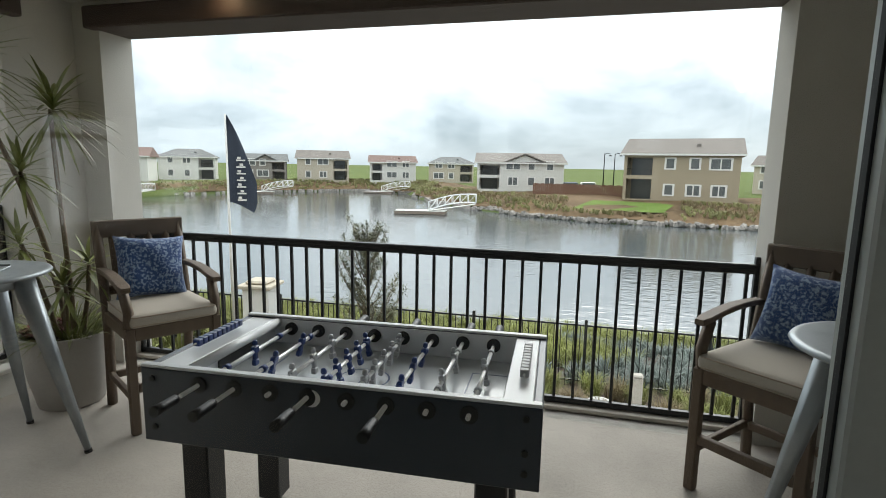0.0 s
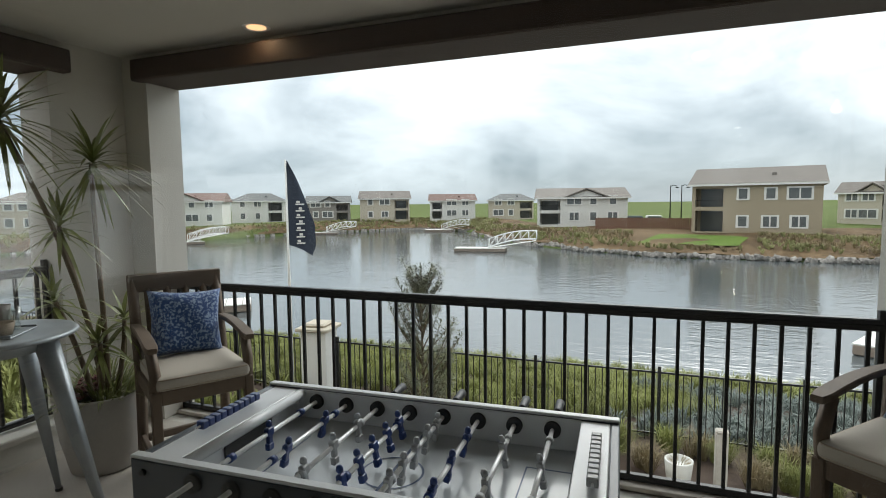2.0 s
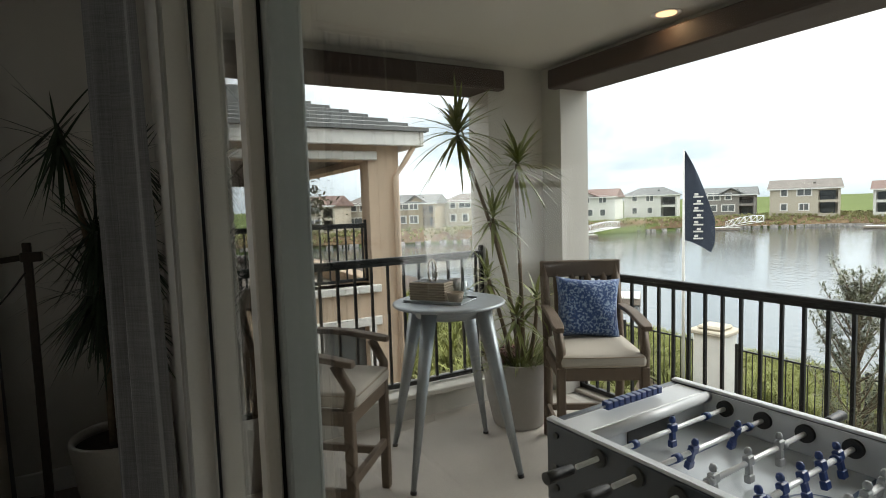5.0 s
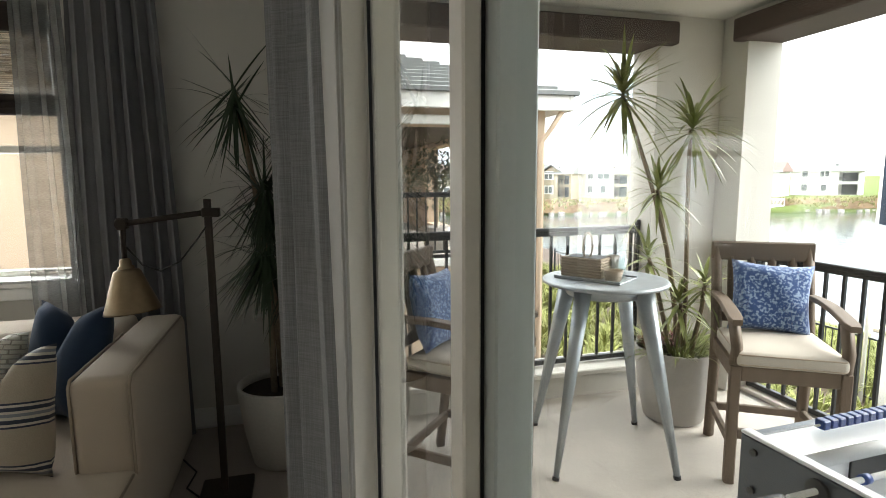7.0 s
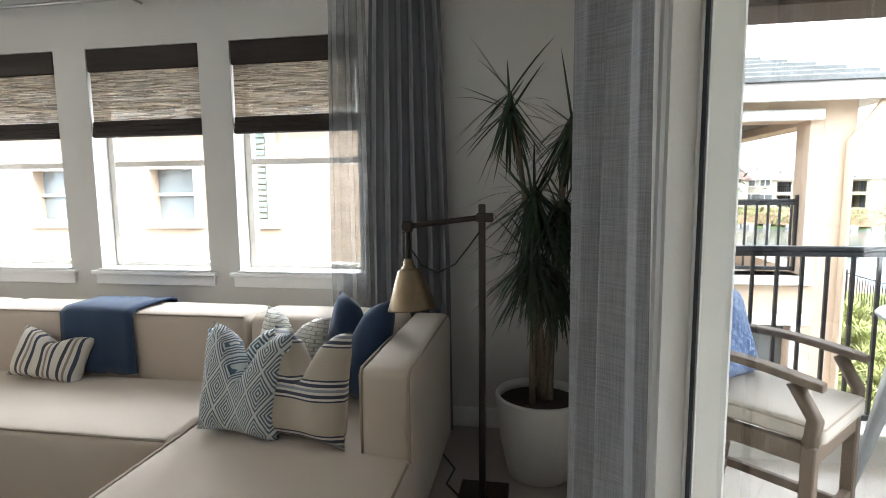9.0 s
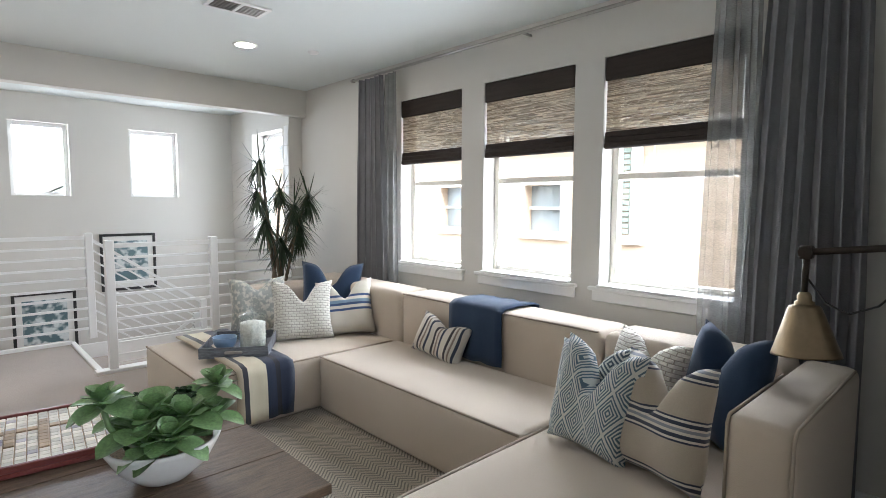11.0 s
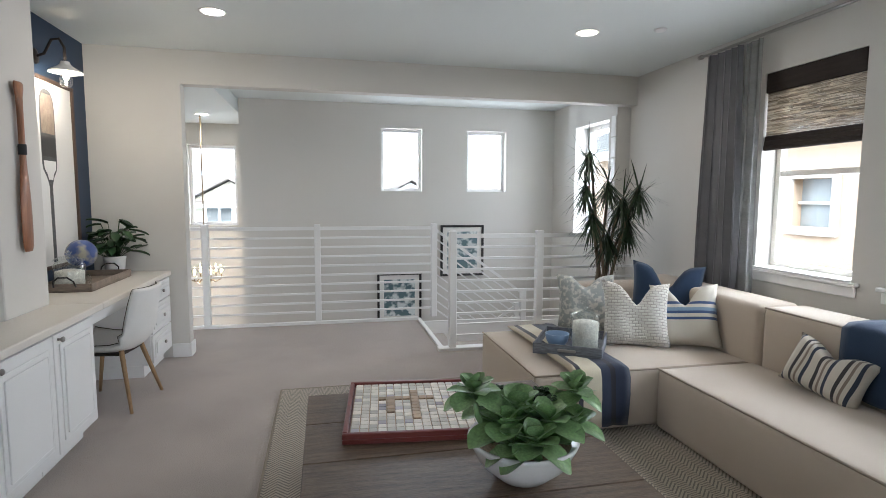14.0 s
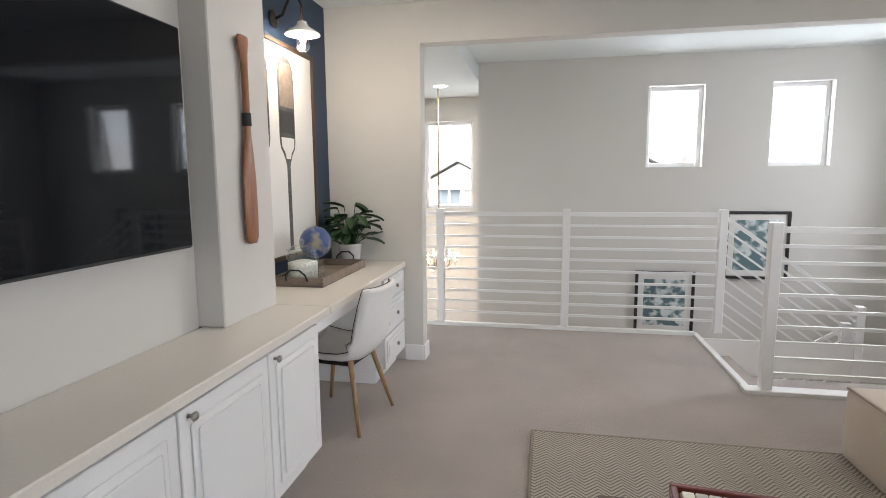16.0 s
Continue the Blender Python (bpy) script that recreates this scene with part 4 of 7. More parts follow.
    box(man, (-0.010, -0.015, -0.062), (0.010, 0.015, -0.036), 0.003)
    box(man, (-0.008, -0.011, -0.037), (0.008, 0.011, -0.008), 0.003)
    box(man, (-0.011, -0.018, -0.010), (0.011, 0.018, 0.022), 0.004)
    lathe(man, [(0, 0.022), (0.010, 0.026), (0.012, 0.035), (0.008, 0.045), (0, 0.047)], 8)
    men = {c: None for c in "bg"}
    men["b"] = mesh_of("player", man.copy(), M["player_blue"])
    men["g"] = mesh_of("player", man, M["player_grey"])
    zr = top - 0.055
    rows = [("b", 1, -1), ("b", 2, -1), ("g", 3, 1), ("b", 5, -1), ("g", 5, 1), ("b", 3, -1), ("g", 2, 1), ("g", 1, 1)]
    for k, (c, n, side) in enumerate(rows):
        x = -h + 0.24 + k * (L - 0.47) / 7
        sh = 0.03 * math.sin(k * 2.1)
        handle_y = -D / 2 - 0.10 if side < 0 else D / 2 + 0.10
        far_y = D / 2 - 0.02 if side < 0 else -D / 2 + 0.02
        rd = part("player_rod", rod(B(), (x, handle_y, zr), (x, far_y + (0.05 if side < 0 else -0.05), zr), 0.0085, seg=10), M["chrome"], t)
        part("handle", tube(B(), [(x, handle_y + 0.02 * side * -1 * -1, zr), (x, handle_y + side * 0.03, zr), (x, handle_y + side * 0.09, zr), (x, handle_y + side * 0.125, zr)], 0.015, 10, 1.25), M["blackplastic"], rd)
        for y, i0, i1 in ((-D / 2, -0.010, 0.052), (D / 2, -0.052, 0.010)):
            part("bearing", rod(B(), (x, y + i0, zr), (x, y + i1, zr), 0.030, seg=16), M["blackplastic"], rd)
        for j in range(n):
            y = (j - (n - 1) / 2) * (0.11 if n == 5 else 0.18 if n > 2 else 0.24) + sh
            o = new("player", men[c])
            o.parent = rd
            o.location, o.rotation_euler.y = (x, y, zr), 0.25 * math.sin(k * 1.7)
        for y in (sh - 0.2, sh + 0.2):
            part("bumper", rod(B(), (x, y - 0.012, zr), (x, y + 0.012, zr), 0.014), M["player_blue"] if c == "b" else M["player_grey"], rd)
    part("ball_cup", rod(B(), (-0.05, -D / 2 - 0.006, top - 0.06), (-0.05, -D / 2 + 0.02, top - 0.06), 0.03, seg=18), M["chrome"], t)
    for x in (-h + 0.05, h - 0.05):
        for z in (bot + 0.06, bot + 0.13, top - 0.05):
            part("bolt", rod(B(), (x, -D / 2 - 0.008, z), (x, -D / 2 + 0.002, z), 0.011, seg=12), M["blackplastic"], t)
    for x in (-h + 0.16, h - 0.16):
        for y in (-D / 2 + 0.11, D / 2 - 0.11):
            lg = B()
            box(lg, (x - 0.055, y - 0.055, 0.03), (x + 0.055, y + 0.055, bot - 0.001), 0.006)
            leg = part("leg", lg, M["blackplastic"], t)
            part("foot", rod(B(), (x, y, 0), (x, y, 0.035), 0.035, seg=14), M["blackplastic"], leg)


foosball()


def bar_chair(m):
    t = thing("bar_chair", "greyed teak bar armchair with an oatmeal seat cushion", "chair", m, "balcony bar chairs")
    W, D, S = 0.56, 0.54, 0.68
    w = M["chair_wood"]
    for x in (-W / 2 + 0.03, W / 2 - 0.03):
        f = B()
        box(f, (x - 0.026, -D / 2, 0), (x + 0.026, -D / 2 + 0.05, S - 0.02), 0.006)
        part("leg", f, w, t)
        r = B()
        tube(r, [(x, D / 2 + 0.05, 0), (x, D / 2 - 0.005, 0.5), (x, D / 2, S), (x, D / 2 + 0.06, 0.95), (x, D / 2 + 0.13, 1.22)], 0.031, 4)
        part("leg", r, w, t)
        part("stretcher", box(B(), (x - 0.014, -D / 2 + 0.05, 0.20), (x + 0.014, D / 2, 0.245), 0.004), w, t)
        part("side_rail", box(B(), (x - 0.018, -D / 2 + 0.05, S - 0.10), (x + 0.018, D / 2, S - 0.02), 0.004), w, t)
        ar = B()
        tube(ar, [(x, -D / 2 + 0.03, S - 0.03), (x, -D / 2 + 0.015, S + 0.08), (x * 1.03, -D / 2 + 0.09, S + 0.21)], 0.03, 4)
        sup = part("arm_post", ar, w, t)
        a2 = B()
        rows_ = []
        for k in range(13):
            f = k / 12
            yy, zz = -D / 2 - 0.01 + 0.59 * f, S + 0.20 + 0.035 * f + 0.022 * math.sin(math.pi * f)
            hw = 0.036 - 0.010 * f ** 2 - (0.012 if k == 0 else 0.0)
            rows_.append([a2.verts.new((x * 1.04 + hw * u, yy, zz + v)) for u, v in ((-1, 0.004), (-0.85, 0.0), (0.85, 0.0), (1, 0.004), (1, 0.024), (0.85, 0.03), (-0.85, 0.03), (-1, 0.024))])
        for ra, rb in zip(rows_, rows_[1:]):
            for i in range(8):
                a2.faces.new((ra[i], ra[(i + 1) % 8], rb[(i + 1) % 8], rb[i]))
        a2.faces.new(rows_[0][::-1])
        a2.faces.new(rows_[-1])
        part("armrest", a2, w, t)
    part("front_rail", box(B(), (-W / 2 + 0.056, -D / 2 + 0.005, S - 0.10), (W / 2 - 0.056, -D / 2 + 0.04, S - 0.02), 0.004), w, t)
    part("foot_rail", box(B(), (-W / 2 + 0.056, -D / 2 + 0.005, 0.26), (W / 2 - 0.056, -D / 2 + 0.04, 0.31), 0.004), w, t)
    part("back_stretcher", box(B(), (-W / 2 + 0.056, D / 2 - 0.02, 0.20), (W / 2 - 0.056, D / 2 + 0.01, 0.245), 0.004), w, t)
    part("top_rail", box(B(), (-W / 2, D / 2 + 0.098, 1.13), (W / 2, D / 2 + 0.135, 1.245), 0.008, pose(0, 0, 0, 0, 0, 0)), w, t)
    part("back_rail", box(B(), (-W / 2 + 0.06, D / 2 + 0.02, S + 0.08), (W / 2 - 0.06, D / 2 + 0.05, S + 0.14), 0.005), w, t)
    for k in range(4):
        x = -0.165 + 0.11 * k
        part("back_slat", tube(B(), [(x, D / 2 + 0.035, S + 0.10), (x, D / 2 + 0.08, 0.98), (x, D / 2 + 0.115, 1.15)], 0.024, 4), w, t)
    c = part("seat_cushion", soft_box(B(), (-W / 2 + 0.025, -D / 2 - 0.02, S - 0.02), (W / 2 - 0.025, D / 2 - 0.02, S + 0.06), 0.03, 0.015), M["seat_cloth"], t, "oatmeal seat cushion")
    pp = B()
    for z in (S - 0.005, S + 0.048):
        a, b, y0, y1 = -W / 2 + 0.03, W / 2 - 0.03, -D / 2 - 0.016, D / 2 - 0.024
        tube(pp, [(a, y1, z), (a, y0 + 0.02, z), (a + 0.02, y0, z), (b - 0.02, y0, z), (b, y0 + 0.02, z), (b, y1, z)], 0.004, 6)
    part("piping", pp, M["piping"], c)
    return t


def place(x, y, face, z=BF):
    """The pose of a chair at x, y that faces along the plan direction face."""
    return pose(x, y, z, 0, 0, math.degrees(math.atan2(face[1], face[0])) + 90)


CH = [(-2.525, 2.70, (0.85, -0.52)), (1.06, 2.72, (-0.66, -0.75)), (-2.86, 1.03, (0.67, 0.74))]
first = bar_chair(place(*CH[0]))
copy_thing(first, place(*CH[1]))
copy_thing(first, place(*CH[2]))
for x, y, f in CH:
    m = place(x, y, f) @ pose(0, 0.15, 0.735, -16, 4, 0)
    solid("throw_pillow", pillow(B(), 0.44, 0.42, 0.15), M["batik"], "blue batik-print pillow propped on a bar chair", "pillow", m, "blue balcony pillows")


def bar_table(m):
    t = thing("bar_table", "round galvanised steel bar table with splayed legs", "table", m, "balcony bar tables")
    part("tabletop", lathe(B(), [(0, 1.03), (0.33, 1.03), (0.352, 1.035), (0.36, 1.045), (0.352, 1.056), (0.33, 1.058), (0, 1.058)], 48), M["galv"], t)
    part("apron", lathe(B(), [(0.20, 0.965), (0.215, 0.965), (0.235, 1.028), (0.22, 1.028)], 24), M["galv"], t)
    for k in range(4):
        a = radians(30 + 90 * k)
        c, s = math.cos(a), math.sin(a)
        lg = B()
        rod(lg, (0.47 * c, 0.47 * s, 0.015), (0.235 * c, 0.235 * s, 1.03), 0.017, 0.055, 6)
        leg = part("leg", lg, M["galv"], t)
        part("foot", rod(B(), (0.472 * c, 0.472 * s, 0), (0.468 * c, 0.468 * s, 0.02), 0.02, seg=10), M["rubber"], leg)
    return t


tb = bar_table(pose(-2.95, 1.88, BF))
copy_thing(tb, pose(1.19, 1.93, BF, 0, 0, 8))
TT = BF + 1.058


def tray_set(x, y, z):
    tr = B()
    box(tr, (-0.20, -0.13, 0.0), (0.20, 0.13, 0.008), 0.003)
    for lo, hi in (((-0.20, -0.13, 0.008), (0.20, -0.118, 0.018)), ((-0.20, 0.118, 0.008), (0.20, 0.13, 0.018))):
        box(tr, lo, hi, 0.002)
    solid("serving_tray", tr, M["galv"], "flat grey metal tray on the bar table", "tray", pose(x, y, z, 0, 0, 35))
    c = thing("cutlery_caddy", "grey wicker caddy with a looped handle", "basket", pose(x - 0.06, y - 0.02, z + 0.01, 0, 0, 35))
    bd = B()
    for k in range(7):
        box(bd, (-0.125 - 0.002 * (k % 2), -0.09 - 0.002 * (k % 2), 0.016 * k), (0.125 + 0.002 * (k % 2), 0.09 + 0.002 * (k % 2), 0.016 * k + 0.0155), 0.004)
    part("basket_body", bd, M["wicker"], c)
    # Black sheets on the solid body imitate the shade inside the two compartments.
    for lo, hi in (((-0.11, -0.075, 0.112), (-0.005, 0.075, 0.1135)), ((0.005, -0.075, 0.112), (0.11, 0.075, 0.1135))):
        part("opening", box(B(), lo, hi), M["rubber"], c)
    part("handle", tube(B(), [(0.03 * math.cos(q), 0, 0.175 + 0.075 * math.sin(q)) for q in [k * math.tau / 16 for k in range(17)]], 0.007, 8), M["wicker"], c)
    for dx, dy, r, h, mt, nm, lb in ((0.13, -0.055, 0.055, 0.06, "wicker", "small_bowl", "small woven bowl on the tray"), (0.12, 0.07, 0.04, 0.11, "jar_glass", "drinking_glass", "clear drinking glass on the tray"), (0.06, 0.10, 0.04, 0.12, "grey_pot", "mug", "grey stoneware mug on the tray")):
        q = Matrix.Rotation(radians(35), 4, "Z") @ Vector((dx, dy, 0))
        solid(nm, lathe(B(), [(0, 0.002), (r * 0.75, 0), (r, h), (r * 0.9, h), (r * 0.68, 0.01), (0, 0.01)], 20), M[mt], lb, nm.replace("_", " "), pose(x + q.x, y + q.y, z + 0.009))


tray_set(-2.97, 1.83, TT)
solid("serving_tray", box(B(), (-0.14, -0.10, 0), (0.14, 0.10, 0.012), 0.004), M["galv"], "flat grey metal tray on the bar table", "tray", pose(1.33, 1.98, TT, 0, 0, 20))


def pot(r, h, mat, label, m, soil="soil", taper=0.72):
    p = thing("planter", label, "planter", m)
    part("pot", lathe(B(), [(0, 0), (r * taper * 0.9, 0), (r * taper, 0.012), (r * (taper + 1) / 2 * 1.03, h * 0.45), (r, h - 0.01), (r * 0.985, h), (r * 0.93, h), (r * 0.91, h - 0.03)], 36), mat, p)
    part("potting_soil", lathe(B(), [(r * 0.93, h - 0.05), (r * 0.5, h - 0.035), (0, h - 0.03)], 24), M[soil], p)
    return p


rnd = random.Random(5)
pm = pose(-3.23, 2.62, BF)
pot(0.27, 0.50, M["grey_pot"], "round grey fibre-clay planter on the balcony floor", pm)


def cane_plant(name, label, m, heads, cane_r, leaf_mat, n, length, width, seed, low=-0.9, droop=0.3):
    t = thing(name, label, "plant", m)
    r = random.Random(seed)
    for k, (bx, by, hx, hy, hz, z0, nn, ln) in enumerate(heads):
        c = B()
        pts = [(bx + (hx - bx) * f ** 1.6 + 0.02 * math.sin(4 * f + k), by + (hy - by) * f ** 1.6, z0 + (hz - z0) * f) for f in [i / 7 for i in range(8)]]
        tube(c, pts, cane_r, 7, 0.7)
        part("stem", c, M["bark"], t)
        lv = B()
        rosette(lv, (hx, hy, hz), nn or n, ln or length, width, r, low, 1.25, droop)
        part("leaf_crown", lv, leaf_mat, t)
    return t


cane_plant("dragon_tree", "tall two-stemmed dragon tree in the grey planter", pm, [
    (-0.02, 0.02, -0.12, -0.40, 2.18, 0.40, 62, 0.44), (0.05, 0.0, 0.03, 0.02, 1.95, 0.40, 60, 0.42), (-0.06, 0.05, -0.05, -0.16, 1.56, 0.42, 36, 0.34),
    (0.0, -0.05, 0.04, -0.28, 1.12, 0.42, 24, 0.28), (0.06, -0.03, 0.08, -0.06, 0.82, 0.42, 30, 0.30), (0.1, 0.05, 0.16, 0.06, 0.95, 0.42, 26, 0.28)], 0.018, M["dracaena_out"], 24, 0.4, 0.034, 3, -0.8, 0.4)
fl = B()
for k in range(320):
    a, rr = rnd.uniform(0, math.tau), 0.23 * math.sqrt(rnd.random())
    el = rnd.uniform(0.5, 1.3)
    blade(fl, (rr * math.cos(a), rr * math.sin(a), 0.46), (math.cos(a) * math.cos(el), math.sin(a) * math.cos(el), math.sin(el)), (0, 0, 1), rnd.uniform(0.16, 0.42), 0.014, 0.45, 4)
solid("spider_plant", fl, M["dracaena_out"], "grassy green filler plant in the grey planter", "plant", pm)
fl = B()
for k in range(90):
    a, rr = rnd.uniform(2.4, 5.2), 0.24 * math.sqrt(rnd.random())
    c = Vector((rr * math.cos(a), rr * math.sin(a), 0.48 + rnd.uniform(0, 0.06)))
    for j in range(5):
        q = j * 1.256 + k
        blade(fl, c, (math.cos(q), math.sin(q), 0.7), (0, 0, 1), 0.05, 0.026, 0.1, 2)
solid("red_succulent", fl, M["red_leaf"], "reddish succulent spilling over the planter edge", "plant", pm)
# ---- outdoors ----
def far_at(az, d, z):
    a = radians(az)
    return Vector((0.05 + d * math.sin(a), 0.2 + d * math.cos(a), z))


WZ = -4.6


def shore_y(x):
    """The near edge of the far bank, seen over the water."""
    pts = [(-160, -8), (-96, 6), (-86, 20), (-80, 36), (-76, 56), (-72, 82), (-66, 102), (-50, 116), (-36, 112), (-30, 97), (-22, 84), (-14, 75), (-6, 68), (2, 63.5), (20, 62), (60, 66), (160, 90)]
    for (xa, ya), (xb, yb) in zip(pts, pts[1:]):
        if xa <= x <= xb:
            f = (x - xa) / (xb - xa)
            f = f * f * (3 - 2 * f)
            return ya + (yb - ya) * f
    return -8 if x < -160 else 90


gr = B()
xs = [-3000, -1200, -500, -260, -160] + list(range(-150, 161, 4)) + [200, 300, 600, 1500, 3000]
offs = [0, 1.2, 3, 7, 14, 24, 60, 200, 900, 4000]
rows = []
for x in xs:
    y0 = shore_y(max(-160, min(160, x)))
    line = [bm_v for bm_v in [gr.verts.new((x, y0 + 0.0 - 0.6, WZ - 0.6))]]
    for o in offs:
        z = WZ + 0.35 + 1.9 * (1 - math.exp(-o / 7.0)) + 0.12 * math.sin(x * 0.35 + o)
        if o < 30:
            z -= 0.3
        if o > 100:
            z = -2.5
        line.append(gr.verts.new((x, y0 + o, z)))
    rows.append(line)
for a, b in zip(rows, rows[1:]):
    for k in range(len(offs)):
        f = gr.faces.new((a[k], b[k], b[k + 1], a[k + 1]))
        f.smooth = True
setting("ground_far", gr, M["field"], "green fields and planted banks across the lake", "ground")
bank = B()
rows = []
for x in range(-150, 161, 2):
    y0 = shore_y(x)
    line = []
    for o in (0.2, 1.2, 3, 6, 10, 15, 20, 24):
        line.append(bank.verts.new((x, y0 + o, WZ + 0.41 + 1.9 * (1 - math.exp(-o / 7.0)) + 0.12 * math.sin(x * 0.35 + o))))
    rows.append(line)
for a, b in zip(rows, rows[1:]):
    for k in range(7):
        bank.faces.new((a[k], b[k], b[k + 1], a[k + 1])).smooth = True
setting("ground_bank", bank, M["bank"], "planted mulch bank along the far shore", "ground")
wat = B()
box(wat, (-400, 15, WZ - 0.5), (400, 130, WZ))
setting("water", wat, M["water"], "grey rippled lake water", "water")
ng = B()
rows = []
for x in range(-60, 61, 3):
    line = []
    for y, z in ((-14, -3.0), (3.9, -3.0), (9.5, -3.0), (12, -3.2), (15, -3.6), (18, -4.2), (20.6, WZ - 0.05), (22, WZ - 0.6)):
        line.append(ng.verts.new((x, y + (0.5 * math.sin(x * 0.4) if y > 14 else 0), z)))
    rows.append(line)
for a, b in zip(rows, rows[1:]):
    for k in range(7):
        ng.faces.new((a[k], b[k], b[k + 1], a[k + 1])).smooth = True
setting("ground", ng, M["mulch"], "mulched planting bed sloping to the lake", "ground")
pv = B()
box(pv, (-2.5, 4.2, -3.0), (3.2, 9.0, -2.97), 0.01)
setting("pavement", pv, M["path"], "pale concrete patio below the balcony", "pavement")
lw = B()
rows = []
for k in range(13):
    x = -1.0 + k * 0.85
    y0 = shore_y(x)
    line = [lw.verts.new((x + 0.6 * j, y0 + 3.6 + j * 1.7 + 0.8 * math.sin(k * 0.5), WZ + 0.41 + 1.9 * (1 - math.exp(-(3.6 + j * 1.7) / 7.0)) + 0.05)) for j in range(5)]
    rows.append(line)
for a, b in zip(rows, rows[1:]):
    for k in range(4):
        lw.faces.new((a[k], b[k], b[k + 1], a[k + 1])).smooth = True
setting("lawn", lw, M["lawn"], "mown lawn behind the far bank", "lawn")


def far_house(az0, az1, d, zb, ht, wall, roof, seed, label, style="hip", turn=0.0, bal=0.3):
    """A two-storey house across the lake: walls, roof, eaves, windows and a two-level porch."""
    r = random.Random(seed)
    p0, p1 = far_at(az0, d, zb), far_at(az1, d, zb)
    mid = (p0 + p1) / 2
    W = (p1 - p0).length
    ang = math.degrees(math.atan2(p1.y - p0.y, p1.x - p0.x)) + turn
    t = thing("house", label, "house", pose(mid.x, mid.y, zb, 0, 0, ang), "houses across the lake")
    D = W * 0.8
    e = ht * 0.74
    h = W / 2
    bx = h * bal
    s0 = h - 2 * h * 0.30 if bal > 0 else -h
    s1 = h - 0.4 if bal > 0 else -h + 2 * h * 0.26
    if bal < 0:
        s0 += 0.4
    zf = e * 0.52
    holes = [(s0, s1, 0.25, zf - 0.35), (s0, s1, zf + 0.15, e - 0.55)]
    part("wall", slab(B(), "y", 0, 0.3, -h, h, -1.0, e, holes), wall, t)
    sw = B()
    box(sw, (-h, 0.302, -1), (-h + 0.3, D, e))
    box(sw, (h - 0.3, 0.302, -1), (h, D, e))
    box(sw, (-h, D, -1), (h, D + 0.3, e))
    box(sw, (s0 - 0.3, 3.0, -1), (s1 + 0.3, 3.2, e - 0.05))
    part("wall", sw, wall, t)
    fl = B()
    box(fl, (s0 - 0.2, 0.31, zf - 0.25), (s1 + 0.2, 2.98, zf))
    part("porch_floor", fl, wall, t)
    for z0, z1 in ((0.1, zf - 0.45), (zf + 0.05, e - 0.6)):
        part("porch_door", box(B(), (s0 + 0.3, 2.9, z0), (s1 - 0.3, 2.99, z1)), M["dark_glass"], t)
    rl = B()
    box(rl, (s0, 0.10, zf + 0.95), (s1, 0.16, zf + 1.02))
    k = s0
    while k < s1:
        box(rl, (k, 0.12, zf + 0.1), (k + 0.05, 0.15, zf + 0.95))
        k += 0.3
    part("porch_railing", rl, M["iron"], t)
    ov = 0.5
    top = ht - e
    rf = B()
    if style == "hip":
        ridge = [(-h * 0.45, D / 2, e + top), (h * 0.45, D / 2, e + top)]
    else:
        ridge = [(-h - ov * 0.6, D / 2, e + top), (h + ov * 0.6, D / 2, e + top)]
    cs = [rf.verts.new(c) for c in ((-h - ov, -ov, e), (h + ov, -ov, e), (h + ov, D + ov, e), (-h - ov, D + ov, e))]
    cb = [rf.verts.new((v.co.x, v.co.y, e - 0.22)) for v in cs]
    rg = [rf.verts.new(c) for c in ridge]
    rf.faces.new((cs[0], cs[1], rg[1], rg[0]))
    rf.faces.new((cs[1], cs[2], rg[1]))
    rf.faces.new((cs[2], cs[3], rg[0], rg[1]))
    rf.faces.new((cs[3], cs[0], rg[0]))
    for a in range(4):
        rf.faces.new((cs[a], cs[(a + 1) % 4], cb[(a + 1) % 4], cb[a]))
    rf.faces.new(cb)
    rob = part("roof", rf, roof, t)
    fa = B()
    box(fa, (-h - ov - 0.03, -ov - 0.06, e - 0.26), (h + ov + 0.03, -ov - 0.005, e - 0.02))
    part("fascia", fa, M["trim_out"], rob)
    part("vent", box(B(), (h * 0.25, D * 0.2, e + top * 0.4), (h * 0.25 + 0.5, D * 0.2 + 0.5, e + top * 0.4 + 0.5), 0.05), roof, rob)
    if style == "gable":
        g = B()
        gx0, gx1, gz = -h * 0.35, h * 0.55, e + top * 0.72
        gm = (gx0 + gx1) / 2
        a = [g.verts.new(c) for c in ((gx0, -0.02, e - 0.1), (gx1, -0.02, e - 0.1), (gm, -0.02, gz))]
        b = [g.verts.new((v.co.x, D / 2, v.co.z)) for v in a]
        g.faces.new(a)
        g.faces.new((a[0], a[2], b[2], b[0]))
        g.faces.new((a[2], a[1], b[1], b[2]))
        part("gable", g, wall, t)
        gr_ = B()
        for xa, xb in ((gx0 - 0.6, gm), (gx1 + 0.6, gm)):
            q = [gr_.verts.new(c) for c in ((xa, -0.5, e - 0.25), (xb, -0.5, gz + 0.12), (xb, D / 2, gz + 0.12), (xa, D / 2, e - 0.25))]
            q2 = [gr_.verts.new(v.co + Vector((0, 0, 0.2))) for v in q]
            gr_.faces.new(q)
            gr_.faces.new(q2)
            for i in range(4):
                gr_.faces.new((q[i], q[(i + 1) % 4], q2[(i + 1) % 4], q2[i]))
        part("gable_roof", gr_, roof, t)
    span0, span1 = (-h + 0.8, s0 - 0.7) if bal > 0 else (s1 + 0.7, h - 0.8)
    n = max(2, int((span1 - span0) / 2.6))
